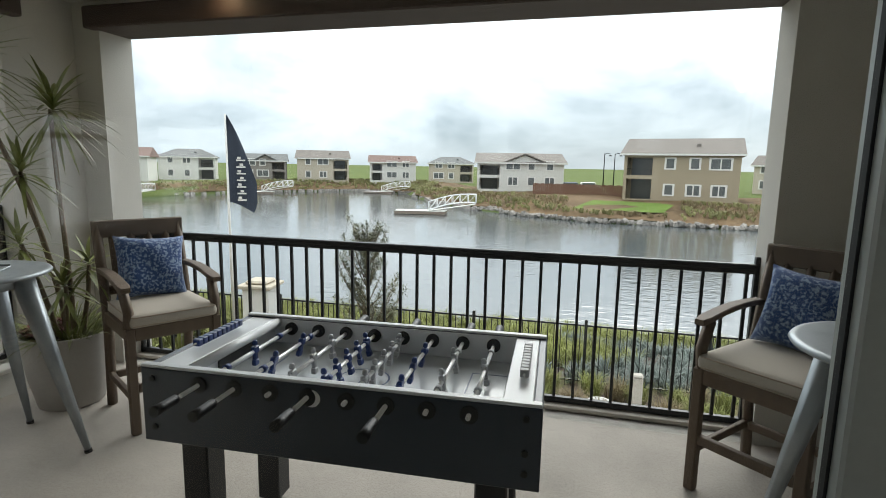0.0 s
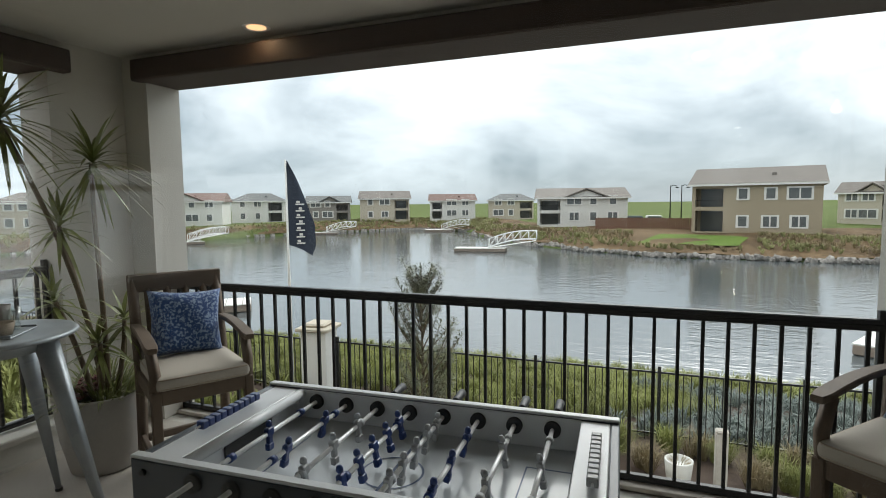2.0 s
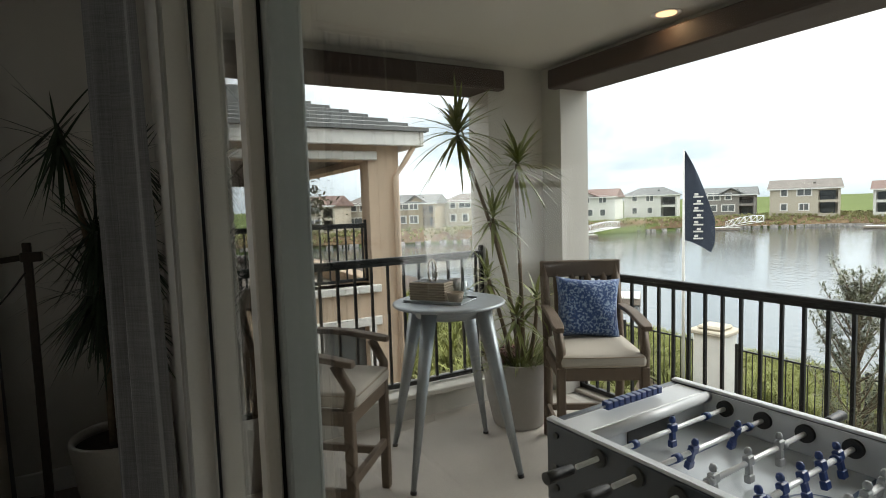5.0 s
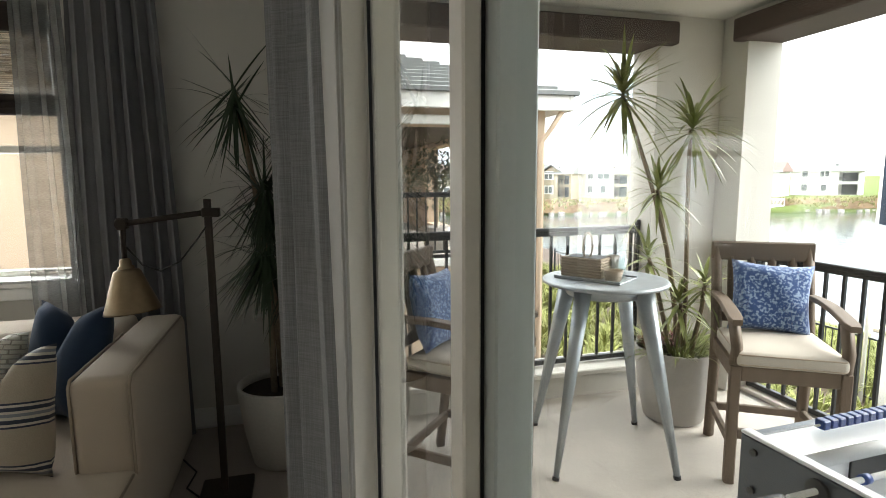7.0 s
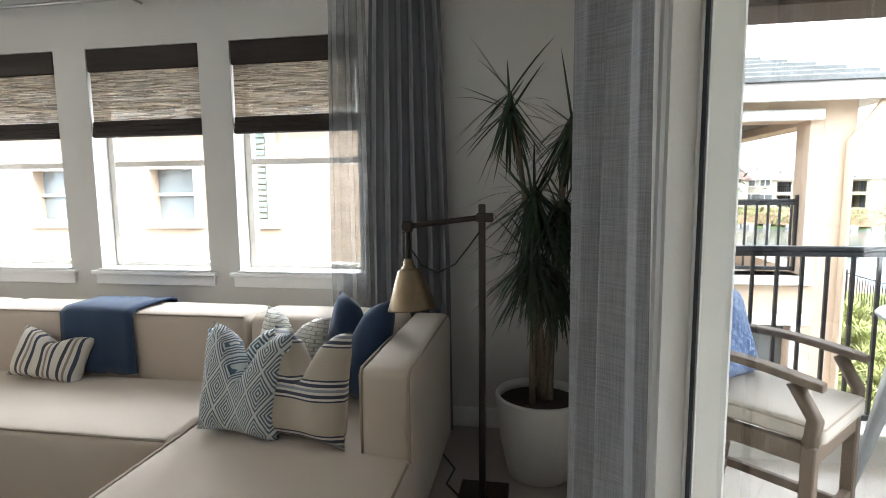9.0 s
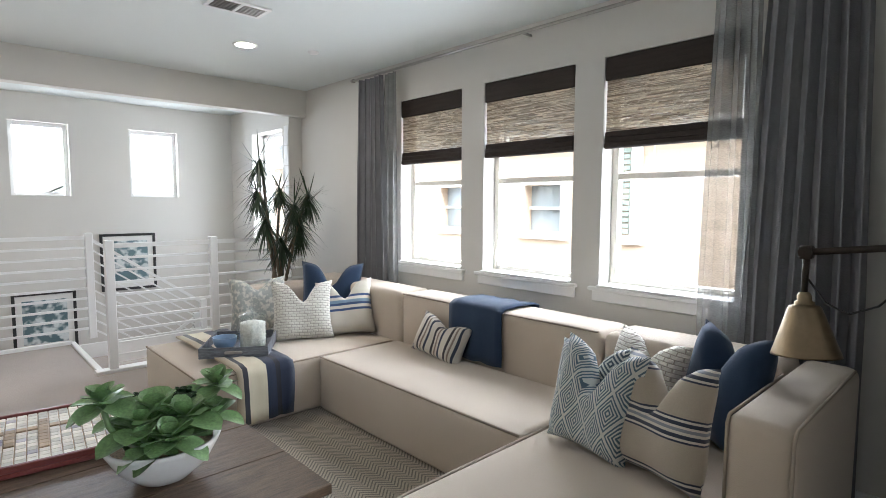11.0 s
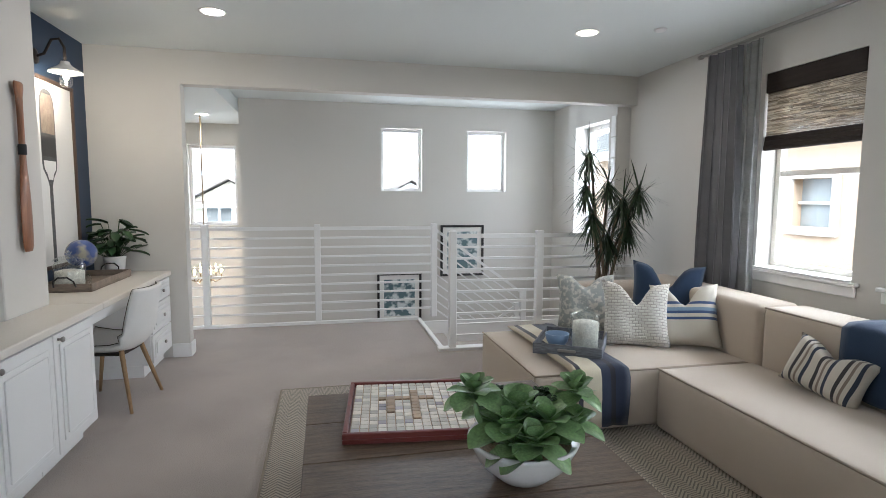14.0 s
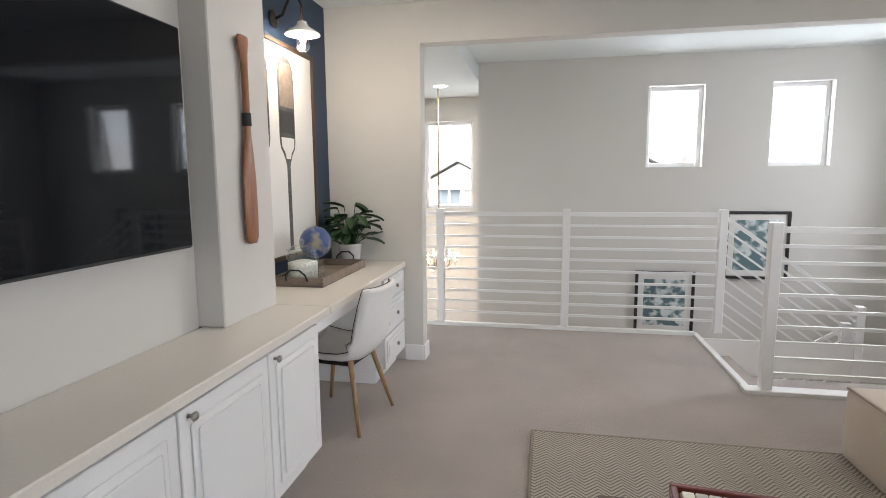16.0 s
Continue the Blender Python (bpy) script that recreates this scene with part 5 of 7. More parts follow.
    for lev in (0, 1):
        for k in range(n):
            x = span0 + (k + 0.5) * (span1 - span0) / n
            w = r.choice((0.55, 0.8, 1.2))
            zc = 1.6 if lev == 0 else zf + 1.75
            fr_ = B()
            box(fr_, (x - w - 0.17, -0.09, zc - 0.80), (x + w + 0.17, -0.003, zc + 0.80))
            wf = part("window", fr_, M["trim_out"], t)
            m = 2 if w > 0.7 else 1
            for q in range(m):
                a = x - w + q * 2 * w / m + 0.08
                part("pane", box(B(), (a, -0.11, zc - 0.62), (a + 2 * w / m - 0.16, -0.092, zc + 0.62)), M["dark_glass"], wf)
    return t


DH = 132
far_house(-50.5, -43.2, 118, -2.4, 6.6, M["white_house"], M["redroof"], 1, "white house with a red tiled roof across the lake", "gable", -12, -0.5)
far_house(-42.4, -37.4, DH, -2.5, 6.9, M["white_house"], M["rooftile"], 2, "cream house with a grey roof across the lake", "hip", -6)
far_house(-35.2, -30.8, DH, -2.4, 6.1, M["grey_house"], M["rooftile"], 3, "taupe house with a grey roof across the lake", "gable", -4)
far_house(-29.7, -24.5, DH, -2.5, 7.3, M["beige_house"], M["brownroof"], 4, "beige two-storey house across the lake", "side", 0)
far_house(-22.3, -17.5, DH, -2.4, 6.3, M["white_house"], M["redroof"], 5, "white house with a red-brown roof across the lake", "side", 3, -0.5)
far_house(-16.1, -11.4, DH, -2.4, 6.2, M["beige_house"], M["rooftile"], 6, "beige house with a hipped roof across the lake", "hip", 3)
far_house(-11.0, -2.0, 92, -2.4, 6.4, M["white_house"], M["brownroof"], 7, "cream two-storey house with a gable on the point", "gable", 4, -0.5)
far_house(3.8, 14.2, 78, -2.7, 8.6, M["tan_house"], M["brownroof"], 8, "large tan two-storey house on the near point", "side", -3, -0.4)
far_house(15.2, 19.5, 110, -2.4, 6.8, M["beige_house"], M["brownroof"], 9, "beige house behind the point", "gable", -10)
far_house(20.0, 27.0, 112, -2.4, 7.0, M["white_house"], M["rooftile"], 10, "white house with a grey roof behind the point", "gable", -16)
far_house(-76.5, -72.0, 96, -2.4, 6.4, M["beige_house"], M["redroof"], 14, "pale house far along the shore", "gable", -30)
for k, (a, b) in enumerate(((-71.5, -66.8), (-66.3, -61.6), (-61.0, -56.0), (-55.6, -51.2))):
    far_house(a, b, 100 + 3 * k, -2.4, 6.4, M["tan_house"] if k % 2 else M["beige_house"], M["rooftile"] if k % 2 else M["brownroof"], 20 + k, "pale two-storey house along the far shore", "gable" if k % 2 else "hip", -28 + 6 * k)
# behind the house, seen through the stairwell windows
for k, (x, y, tn) in enumerate(((-5, -26, 6), (6, -28, -4), (-15, -24, 0))):
    hs = far_house(-3, 3, 118, -3.0, 7.4, M["beige_house"] if k % 2 else M["white_house"], M["brownroof"], 30 + k, "pale neighbouring house across the street", "gable", 0)
    hs.matrix_basis = pose(x, y - 8, -4.4, 0, 0, 180 + tn)
    tagged(hs, group="houses across the street")

# rocks along the bank
rock = bmesh.new()
bmesh.ops.create_icosphere(rock, subdivisions=1, radius=0.42)
rr = random.Random(2)
for v in rock.verts:
    v.co *= rr.uniform(0.75, 1.2)
    v.co.z *= 0.7
rme = mesh_of("stone", rock, M["stone"])
bankrocks = thing("rock_edge", "grey rip-rap stones along the far waterline", "rocks", kind="structure")
x = -16.0
while x < 34:
    o = new("stone", rme)
    o.parent = bankrocks
    s = rr.uniform(0.7, 1.25)
    o.matrix_basis = pose(x, shore_y(x) - 0.1 + rr.uniform(-0.25, 0.25), WZ + 0.15 + rr.uniform(-0.05, 0.2), rr.uniform(0, 360), rr.uniform(0, 360), rr.uniform(0, 360)) @ Matrix.Diagonal((s, s, s, 1))
    x += rr.uniform(0.25, 0.55)
many = B()
for k in range(420):
    x = rr.uniform(-150, -16)
    c = Vector((x, shore_y(x) - 0.2, WZ + 0.15))
    s = rr.uniform(0.4, 0.8)
    vs = bmesh.ops.create_cube(many, size=s)["verts"]
    for v in vs:
        v.co = v.co * rr.uniform(0.8, 1.2) + c
solid("rock_edge_far", many, M["stone"], "small stones along the far shore", "rocks", kind="stuff")


def tuft_field(name, label, mat, spots, size, seed, blades=9, kind="stuff", thin=0.09):
    r = random.Random(seed)
    verts, faces = [], []
    for (x, y, z) in spots:
        s = size * r.uniform(0.6, 1.3)
        for k in range(blades):
            a = r.uniform(0, math.tau)
            ca, sa = math.cos(a), math.sin(a)
            w = s * thin
            i = len(verts)
            bx, by = x + ca * s * 0.12, y + sa * s * 0.12
            lean = r.uniform(0.15, 0.8) * s
            hgt = s * r.uniform(0.6, 1.1)
            verts += [(bx - sa * w, by + ca * w, z), (bx + sa * w, by - ca * w, z), (bx + ca * lean * 0.45 + sa * w * 0.8, by + sa * lean * 0.45 - ca * w * 0.8, z + hgt * 0.7), (bx + ca * lean * 0.45 - sa * w * 0.8, by + sa * lean * 0.45 + ca * w * 0.8, z + hgt * 0.7), (bx + ca * lean, by + sa * lean, z + hgt * 0.85)]
            faces += [(i, i + 1, i + 2, i + 3), (i + 3, i + 2, i + 4)]
    me = bpy.data.meshes.new(name)
    me.from_pydata(verts, [], faces)
    me.materials.append(mat)
    ob = new(name, me)
    return tagged(ob, label, "plants", kind=kind)


def bank_z(x, y):
    o = max(0, y - shore_y(x))
    return WZ + 0.40 + 1.9 * (1 - math.exp(-o / 7.0)) + 0.12 * math.sin(x * 0.35 + o)


spots, tan = [], []
for k in range(1500):
    x = rr.uniform(-40, 30)
    y = shore_y(x) + rr.uniform(1.2, 11)
    if -1.8 < x < 11.5 and y > shore_y(x) + 2.6:
        continue
    (spots if math.sin(x * 0.5 + y * 0.6) > -0.2 else tan).append((x, y, bank_z(x, y)))
for k in range(2600):
    x = rr.uniform(-110, -30)
    y = shore_y(x) + rr.uniform(0.8, 18)
    spots.append((x, y, bank_z(x, y)))
tuft_field("bank_shrubs", "green clumping grasses on the far bank", M["bank_grass"], spots, 0.62, 4, 24, thin=0.04)
tuft_field("bank_dry_grass", "dry tan grasses on the far bank", M["tan_grass"], tan, 0.6, 6, 22, thin=0.035)


def near_z(y):
    pts = [(3.9, -3.0), (9.5, -3.0), (12, -3.2), (15, -3.6), (18, -4.2), (20.6, WZ - 0.05)]
    for (a, b), (c, d) in zip(pts, pts[1:]):
        if a <= y <= c:
            return b + (d - b) * (y - a) / (c - a)
    return -3.0


g1, g2, g3 = [], [], []
for k in range(4200):
    x, y = rr.uniform(-26, 16), rr.uniform(11.4, 20.0)
    q = (x, y, near_z(y) - 0.03)
    if y > 16.5 or (x < 0.3 + 1.4 * math.sin(y) and y < 17):
        g1.append(q)
    else:
        g2.append(q)
g4 = []
for i in range(23):
    for j in range(2):
        x, y = -3.2 + 0.54 * i + rr.uniform(-0.16, 0.16) + 0.3 * j, 9.75 + 0.8 * j + rr.uniform(-0.15, 0.15)
        if j == 0 and (abs(x - 0.57) < 0.36 or abs(x - 1.18) < 0.25):
            continue
        for q in range(7):
            (g4 if (i * 2 + j) % 3 == 0 else g3).append((x + rr.uniform(-0.13, 0.13), y + rr.uniform(-0.13, 0.13), near_z(y)))
tuft_field("shore_grass", "bright green grasses along the near shore", M["grass_blade"], g1, 0.44, 7, 46, thin=0.016)
tuft_field("lavender_bed", "silver-blue groundcover shrubs behind the fence", M["lavender"], g2, 0.40, 8, 44, thin=0.026)
tuft_field("garden_grass", "green grass mounds in the garden bed", M["grass_blade"], g3, 0.46, 9, 70, thin=0.010)
tuft_field("garden_dry_grass", "tan grass mounds in the garden bed", M["tan_grass"], g4, 0.42, 11, 70, thin=0.010)
tuft_field("side_garden", "green shrubs in the side garden", M["grass_blade"], [(rr.uniform(-20, -7.2), rr.uniform(5.5, 10.5), -3.0) for k in range(300)], 0.7, 10, 40, thin=0.03)


def yard_fence(a, b, z0, z1, n, label):
    a, b = Vector(a), Vector(b)
    d = b - a
    L = d.length
    t = thing("yard_fence", label, "fence", pose(a.x, a.y, 0, 0, 0, math.degrees(math.atan2(d.y, d.x))))
    for z in (z0 + 0.12, z1 - 0.08):
        part("rail", box(B(), (0, -0.018, z), (L, 0.018, z + 0.035)), M["iron"], t)
    pk = bmesh.new()
    box(pk, (-0.008, -0.008, z0), (0.008, 0.008, z1 - 0.05))
    me = mesh_of("picket", pk, M["iron"])
    for k in range(n):
        o = new("picket", me)
        o.parent = t
        o.location.x = (k + 0.5) * L / n
    k = 0
    while k <= L:
        part("post", box(B(), (k - 0.03, -0.03, z0 - 0.1), (k + 0.03, 0.03, z1 + 0.06)), M["iron"], t)
        k += 2.4
    return t


yard_fence((-6.9, 11.2), (12.0, 11.2), -3.1, -1.68, 140, "black metal yard fence by the lake")
yard_fence((-22.0, 11.2), (-7.9, 11.2), -3.1, -1.68, 90, "black metal yard fence beyond the pillar")
pl = thing("gate_pillar", "cream stucco garden pillar with a stepped cap", "pillar", pose(-7.45, 11.25, -3.1, 0, 0, 8))
part("shaft", box(B(), (-0.33, -0.33, 0), (0.33, 0.33, 1.62), 0.02), M["trim_out"], pl)
part("cap", box(box(B(), (-0.42, -0.42, 1.621), (0.42, 0.42, 1.71), 0.02), (-0.28, -0.28, 1.711), (0.28, 0.28, 1.80), 0.04), M["beige_house"], pl)
fp = thing("flag", "navy feather flag with white marks on a white pole", "flag", pose(-8.0, 10.9, -3.0, 0, 0, 36))
part("pole", rod(B(), (0, 0, 0), (0, 0, 5.62), 0.04, 0.02), M["trim_out"], fp)
fc = B()
rows = []
for k in range(19):
    f = k / 18
    z = 5.6 - 2.0 * f
    w = 0.06 + 0.56 * min(1, f * 1.5) ** 0.8 * (1 if f < 0.9 else 1 - (f - 0.9) * 1.5)
    rows.append([fc.verts.new((0.02 + w * j / 6, 0.09 * math.sin(j * 0.9 + k * 0.35) * j / 6, z - 0.12 * (j / 6) ** 2 - 0.15 * f * j / 6)) for j in range(7)])
for a, b in zip(rows, rows[1:]):
    for j in range(6):
        fc.faces.new((a[j], a[j + 1], b[j + 1], b[j])).smooth = True
cloth = part("cloth", fc, M["flag"], fp)
mk = B()
for k in range(7):
    z = 4.55 - 0.155 * k
    for lo, hi in (((0.20, -0.05, z), (0.40, -0.045, z + 0.035)), ((0.22 + 0.05 * (k % 2), -0.05, z + 0.045), (0.30 + 0.05 * (k % 2), -0.045, z + 0.10))):
        box(mk, lo, hi)
part("white_marks", mk, M["trim_out"], cloth, "white marks")


def slim_tree(x, y, z, h, seed):
    r = random.Random(seed)
    t = thing("tree", "slim young olive-green tree by the fence", "tree", pose(x, y, z))
    tr = B()
    tube(tr, [(0, 0, 0), (0.03, 0.02, h * 0.35), (-0.02, 0.03, h * 0.7), (0.01, 0, h * 0.90)], 0.035, 8, 0.12)
    part("trunk", tr, M["bark"], t)
    lb, tips = B(), []
    for k in range(96):
        f = r.uniform(0.14, 0.97)
        a = k * 2.4 + r.uniform(-0.4, 0.4)
        reach = (0.56 * (1 - abs(f - 0.45) * 1.25) + 0.05) * r.uniform(0.6, 1.1)
        s = Vector((0, 0, h * f * 0.92))
        e = s + Vector((math.cos(a) * reach, math.sin(a) * reach, reach * r.uniform(1.0, 2.0)))
        tube(lb, [s, s.lerp(e, 0.5) + Vector((0, 0, -0.03)), e], 0.012, 5, 0.4)
        tips += [s.lerp(e, q) for q in (0.35, 0.5, 0.62, 0.74, 0.86, 0.95, 1.03)]
    part("limbs", lb, M["bark"], t)
    lf = B()
    for p in tips:
        for k in range(24):
            w = Vector((r.uniform(-1, 1), r.uniform(-1, 1), r.uniform(-0.4, 1))).normalized()
            blade(lf, p + w * r.uniform(0, 0.10), w, (0, 0, 1), r.uniform(0.03, 0.06), 0.022, 0.1, 2)
    part("crown", lf, M["leaf_tree"], t)


slim_tree(-3.25, 7.9, -3.0, 3.75, 3)
pt = thing("garden_pot", "tall white garden pot with dry grass", "planter", pose(0.575, 9.3, -3.0))
part("pot", lathe(B(), [(0, 0), (0.17, 0), (0.215, 0.42), (0.215, 0.44), (0.185, 0.44), (0.18, 0.38), (0, 0.37)], 24), M["trim_out"], pt)
dg = B()
for k in range(40):
    a, el = rr.uniform(0, 6.28), rr.uniform(0.4, 1.4)
    blade(dg, (0.08 * math.cos(a), 0.08 * math.sin(a), 0.38), (math.cos(a) * math.cos(el), math.sin(a) * math.cos(el), math.sin(el)), (0, 0, 1), 0.2, 0.015, 0.3, 3)
part("dry_grass", dg, M["tan_grass"], pt)
bl = thing("bollard_light", "tan square garden bollard", "bollard", pose(1.18, 9.35, -3.0))
part("post", box(B(), (-0.09, -0.09, 0), (0.09, 0.09, 0.95), 0.02), M["path"], bl)
part("cap", box(B(), (-0.095, -0.095, 0.951), (0.095, 0.095, 1.0), 0.03), M["path"], bl)


def dock(x, y, ang, L, W, ramp, label):
    t = thing("dock", label, "dock", pose(x, y, WZ, 0, 0, ang), "lake docks")
    part("float", box(B(), (-L / 2, -W / 2, 0.02), (L / 2, W / 2, 0.42), 0.04), M["grey_wood"], t)
    dk = B()
    n = int(L / 0.45)
    for k in range(n):
        box(dk, (-L / 2 + k * L / n + 0.02, -W / 2 - 0.03, 0.422), (-L / 2 + (k + 1) * L / n - 0.02, W / 2 + 0.03, 0.47))
    part("decking", dk, M["trim_out"], t)
    if ramp:
        br = B()
        for s in (-0.7, 0.7):
            pts = [(L / 2 - 2.2 + q, s, 0.55 + 1.05 * q / 6 + 0.35 * math.sin(q / 6 * math.pi)) for q in range(7)]
            tube(br, pts, 0.07, 6)
            tube(br, [(p[0], p[1], p[2] + 1.05) for p in pts], 0.06, 6)
            for k, p in enumerate(pts):
                rod(br, p, (p[0], p[1], p[2] + 1.05), 0.045, seg=6)
                if k < 6:
                    q = pts[k + 1]
                    rod(br, p, (q[0], q[1], q[2] + 1.05), 0.035, seg=6)
        part("gangway_rail", br, M["white"], t)
        part("gangway_deck", box(B(), (L / 2 - 2.2, -0.65, 0.55), (L / 2 + 3.9, 0.65, 0.62), 0.01, pose(0, 0, -0.3, 0, -9, 0)), M["trim_out"], t)
    return t


dock(-20.0, 66.0, 8, 6.5, 2.4, True, "white floating dock with an arched gangway")
dock(-43.0, 110.0, 8, 6, 2.2, True, "white floating dock with a gangway near the far shore")
dock(-64.0, 95.0, 25, 8, 2.2, True, "white floating dock by the far houses")
dock(-70.0, 64.0, 60, 9, 2.2, True, "white floating dock by the red-roofed house")
dock(10.2, 27.5, 60, 6, 2.4, False, "pale floating dock in the near water")
dock(-24.5, 24.0, 40, 6, 2.4, False, "pale floating dock near the garden")
bf = thing("board_fence", "brown wooden board fence between the far houses", "fence", pose(-7.5, 84, -2.6, 0, 0, -6))
for k in range(66):
    part("board", box(B(), (0.3 * k, 0, 0), (0.3 * k + 0.28, 0.05, 1.75 + 0.04 * math.sin(k * 1.7))), M["wood_fence"], bf)
for az in (2.9, 1.9):
    lp = thing("street_lamp", "dark street lamp beyond the far houses", "street lamp", pose(*far_at(az, 112, -2.5)), "far street lamps")
    part("pole", rod(B(), (0, 0, 0), (0, 0, 7.0), 0.12, 0.08), M["iron"], lp)
    part("arm", tube(B(), [(0, 0, 6.8), (0.5, 0, 7.1), (1.1, 0, 6.9)], 0.07, 6), M["iron"], lp)
    part("lamp_head", lathe(B(), [(0, 0.3), (0.2, 0.2), (0.4, 0.0), (0, 0.02)], 12, (1.1, 0, 6.5)), M["iron"], lp)


def far_car(az, d, col, label):
    p = far_at(az, d, -2.5)
    t = thing("car", label, "car", pose(p.x, p.y, p.z, 0, 0, 10), "parked cars across the lake")
    part("body", box(box(B(), (-2.2, -0.9, 0.3), (2.2, 0.9, 0.95), 0.15, seg=2), (-1.3, -0.8, 0.951), (1.4, 0.8, 1.5), 0.25, seg=2), col, t)
    part("windscreen", box(B(), (-1.1, -0.81, 1.0), (1.2, -0.80, 1.38)), M["dark_glass"], t)
    for x in (-1.4, 1.4):
        part("wheel", rod(B(), (x, -0.92, 0.33), (x, -0.7, 0.33), 0.33, seg=14), M["rubber"], t)


far_car(0.4, 104, M["trim_out"], "white van parked across the lake")
far_car(-1.4, 102, M["navy_wall"], "dark blue car parked across the lake")

# ---- the house next door ----
NX = -6.6
nb = thing("house_next_door", "peach stucco house next door with white trim and a roofed balcony", "house")
wins = [(-4.86, -4.24, 1.14, 1.78), (-6.62, -6.02, 1.14, 1.78)]
part("wall", slab(B(), "x", NX - 0.3, 0.3, -14, 0.9, -3.1, 2.40, wins + [(-2.2, -1.4, -2.6, -0.6)]), M["peach"], nb)
part("wall", slab(B(), "x", NX - 0.3, 0.3, 0.902, 2.93, -3.1, 2.40, [(0.95, 2.80, 0.54, 2.16), (2.10, 2.72, -1.4, 0.0)]), M["peach"], nb)
part("wall", slab(B(), "y", 2.932, 0.3, -16.0, NX, -3.1, 2.40, [(-9.5, -7.2, -2.9, -0.6), (-12.0, -6.98, 0.54, 2.16)]), M["peach"], nb)
part("wall", slab(B(), "y", 0.6, 0.3, -16.0, NX - 0.302, -3.1, 2.40), M["peach"], nb)
part("balcony_floor", box(B(), (-15.9, 0.91, 0.20), (NX - 0.31, 2.92, 0.35)), M["concrete"], nb)
part("balcony_ceiling", box(B(), (-15.9, 0.91, 2.25), (NX - 0.31, 2.92, 2.35)), M["beam"], nb)
tr = B()
box(tr, (NX - 0.32, 0.85, 2.16), (NX + 0.08, 2.90, 2.27), 0.01)
box(tr, (NX - 0.32, 0.85, 0.44), (NX + 0.06, 2.90, 0.54), 0.01)
box(tr, (NX + 0.002, 1.97, 0.001), (NX + 0.05, 2.90, 0.12), 0.01)
box(tr, (NX + 0.002, 2.0, -1.4), (NX + 0.04, 2.10, 0.0), 0.005)
box(tr, (NX + 0.002, 2.72, -1.4), (NX + 0.04, 2.82, 0.0), 0.005)
part("trim", tr, M["trim_out"], nb)
part("lower_window", box(B(), (NX - 0.2, 2.10, -1.4), (NX - 0.15, 2.72, 0.0)), M["dark_glass"], nb)
fs = B()
box(fs, (NX - 9.5, 3.44, 2.33), (NX + 0.25, 3.50, 2.52), 0.01)
box(fs, (NX + 0.19, -14.5, 2.33), (NX + 0.25, 3.438, 2.52), 0.01)
box(fs, (NX - 0.3, -14.5, 2.405), (NX + 0.188, 3.438, 2.45))
part("eaves", fs, M["trim_out"], nb)
rf = B()
n = 26
for k in range(n):
    f0, f1 = k / n, (k + 1) / n
    x0, x1 = NX + 0.30 - 5.2 * f0, NX + 0.30 - 5.2 * f1
    z0, z1 = 2.52 + 2.1 * f0, 2.52 + 2.1 * f1
    y0, y1 = 3.55 - 5.2 * f0, 3.55 - 5.2 * f1
    q = [(x0, -15, z0 + 0.045), (x0, y0, z0 + 0.045), (x1 - 0.02, y1 - 0.02, z1 + 0.012), (x1 - 0.02, -15, z1 + 0.012)]
    vs = [rf.verts.new(c) for c in q]
    lo = [rf.verts.new((c[0], c[1], c[2] - 0.05)) for c in q[:2]]
    rf.faces.new(vs)
    rf.faces.new((vs[0], vs[1], lo[1], lo[0]))
    q = [(x0, y0, z0 + 0.045), (NX - 12, y0, z0 + 0.045), (NX - 12, y1 - 0.02, z1 + 0.012), (x1 - 0.02, y1 - 0.02, z1 + 0.012)]
    vs = [rf.verts.new(c) for c in q]
    lo = [rf.verts.new((c[0], c[1], c[2] - 0.05)) for c in q[:2]]
    rf.faces.new(vs)
    rf.faces.new((vs[0], vs[1], lo[1], lo[0]))
part("roof", rf, M["rooftile"], nb)
part("downpipe", tube(B(), [(NX + 0.17, 3.38, 2.33), (NX + 0.12, 3.28, 2.15), (NX + 0.045, 3.16, 1.95), (NX + 0.045, 3.16, -3)], 0.035, 8), M["peach"], nb)
for (a, b, c, d) in wins + [(-2.2, -1.4, -2.6, -0.6)]:
    fr_ = B()
    for lo, hi in (((NX - 0.06, a - 0.1, c - 0.11), (NX + 0.05, b + 0.1, c - 0.001)), ((NX - 0.06, a - 0.1, d + 0.001), (NX + 0.05, b + 0.1, d + 0.1)), ((NX - 0.06, a - 0.1, c), (NX + 0.04, a - 0.001, d)), ((NX - 0.06, b + 0.001, c), (NX + 0.04, b + 0.1, d)), ((NX - 0.14, a, (c + d) / 2 - 0.02), (NX - 0.09, b, (c + d) / 2 + 0.02))):
        box(fr_, lo, hi, 0.004)
    w = part("window", fr_, M["trim_out"], nb)
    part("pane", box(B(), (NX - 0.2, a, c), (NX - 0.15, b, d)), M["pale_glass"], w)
sh = B()
box(sh, (NX + 0.002, -3.74, 1.03), (NX + 0.05, -3.08, 1.14), 0.004)
box(sh, (NX + 0.002, -3.24, 1.141), (NX + 0.045, -3.10, 2.31), 0.004)
part("trim", sh, M["trim_out"], nb)
for k in range(16):
    part("shutter_slat", box(B(), (NX + 0.01, -3.62, 1.16 + 0.07 * k), (NX + 0.05, -3.245, 1.215 + 0.07 * k), 0.004, None), M["shutter"], nb)
jt = B()
for y in (-2.97, -0.9, -5.6):
    box(jt, (NX + 0.001, y - 0.008, -3), (NX + 0.007, y + 0.008, 2.32))
part("control_joint", jt, M["trim_out"], nb)
rl = railing("balcony_guard", (NX - 0.15, 0.96), (NX - 0.15, 2.79), 0.58, 1.35, 16, "black metal guard on the balcony next door")
rl.parent = nb
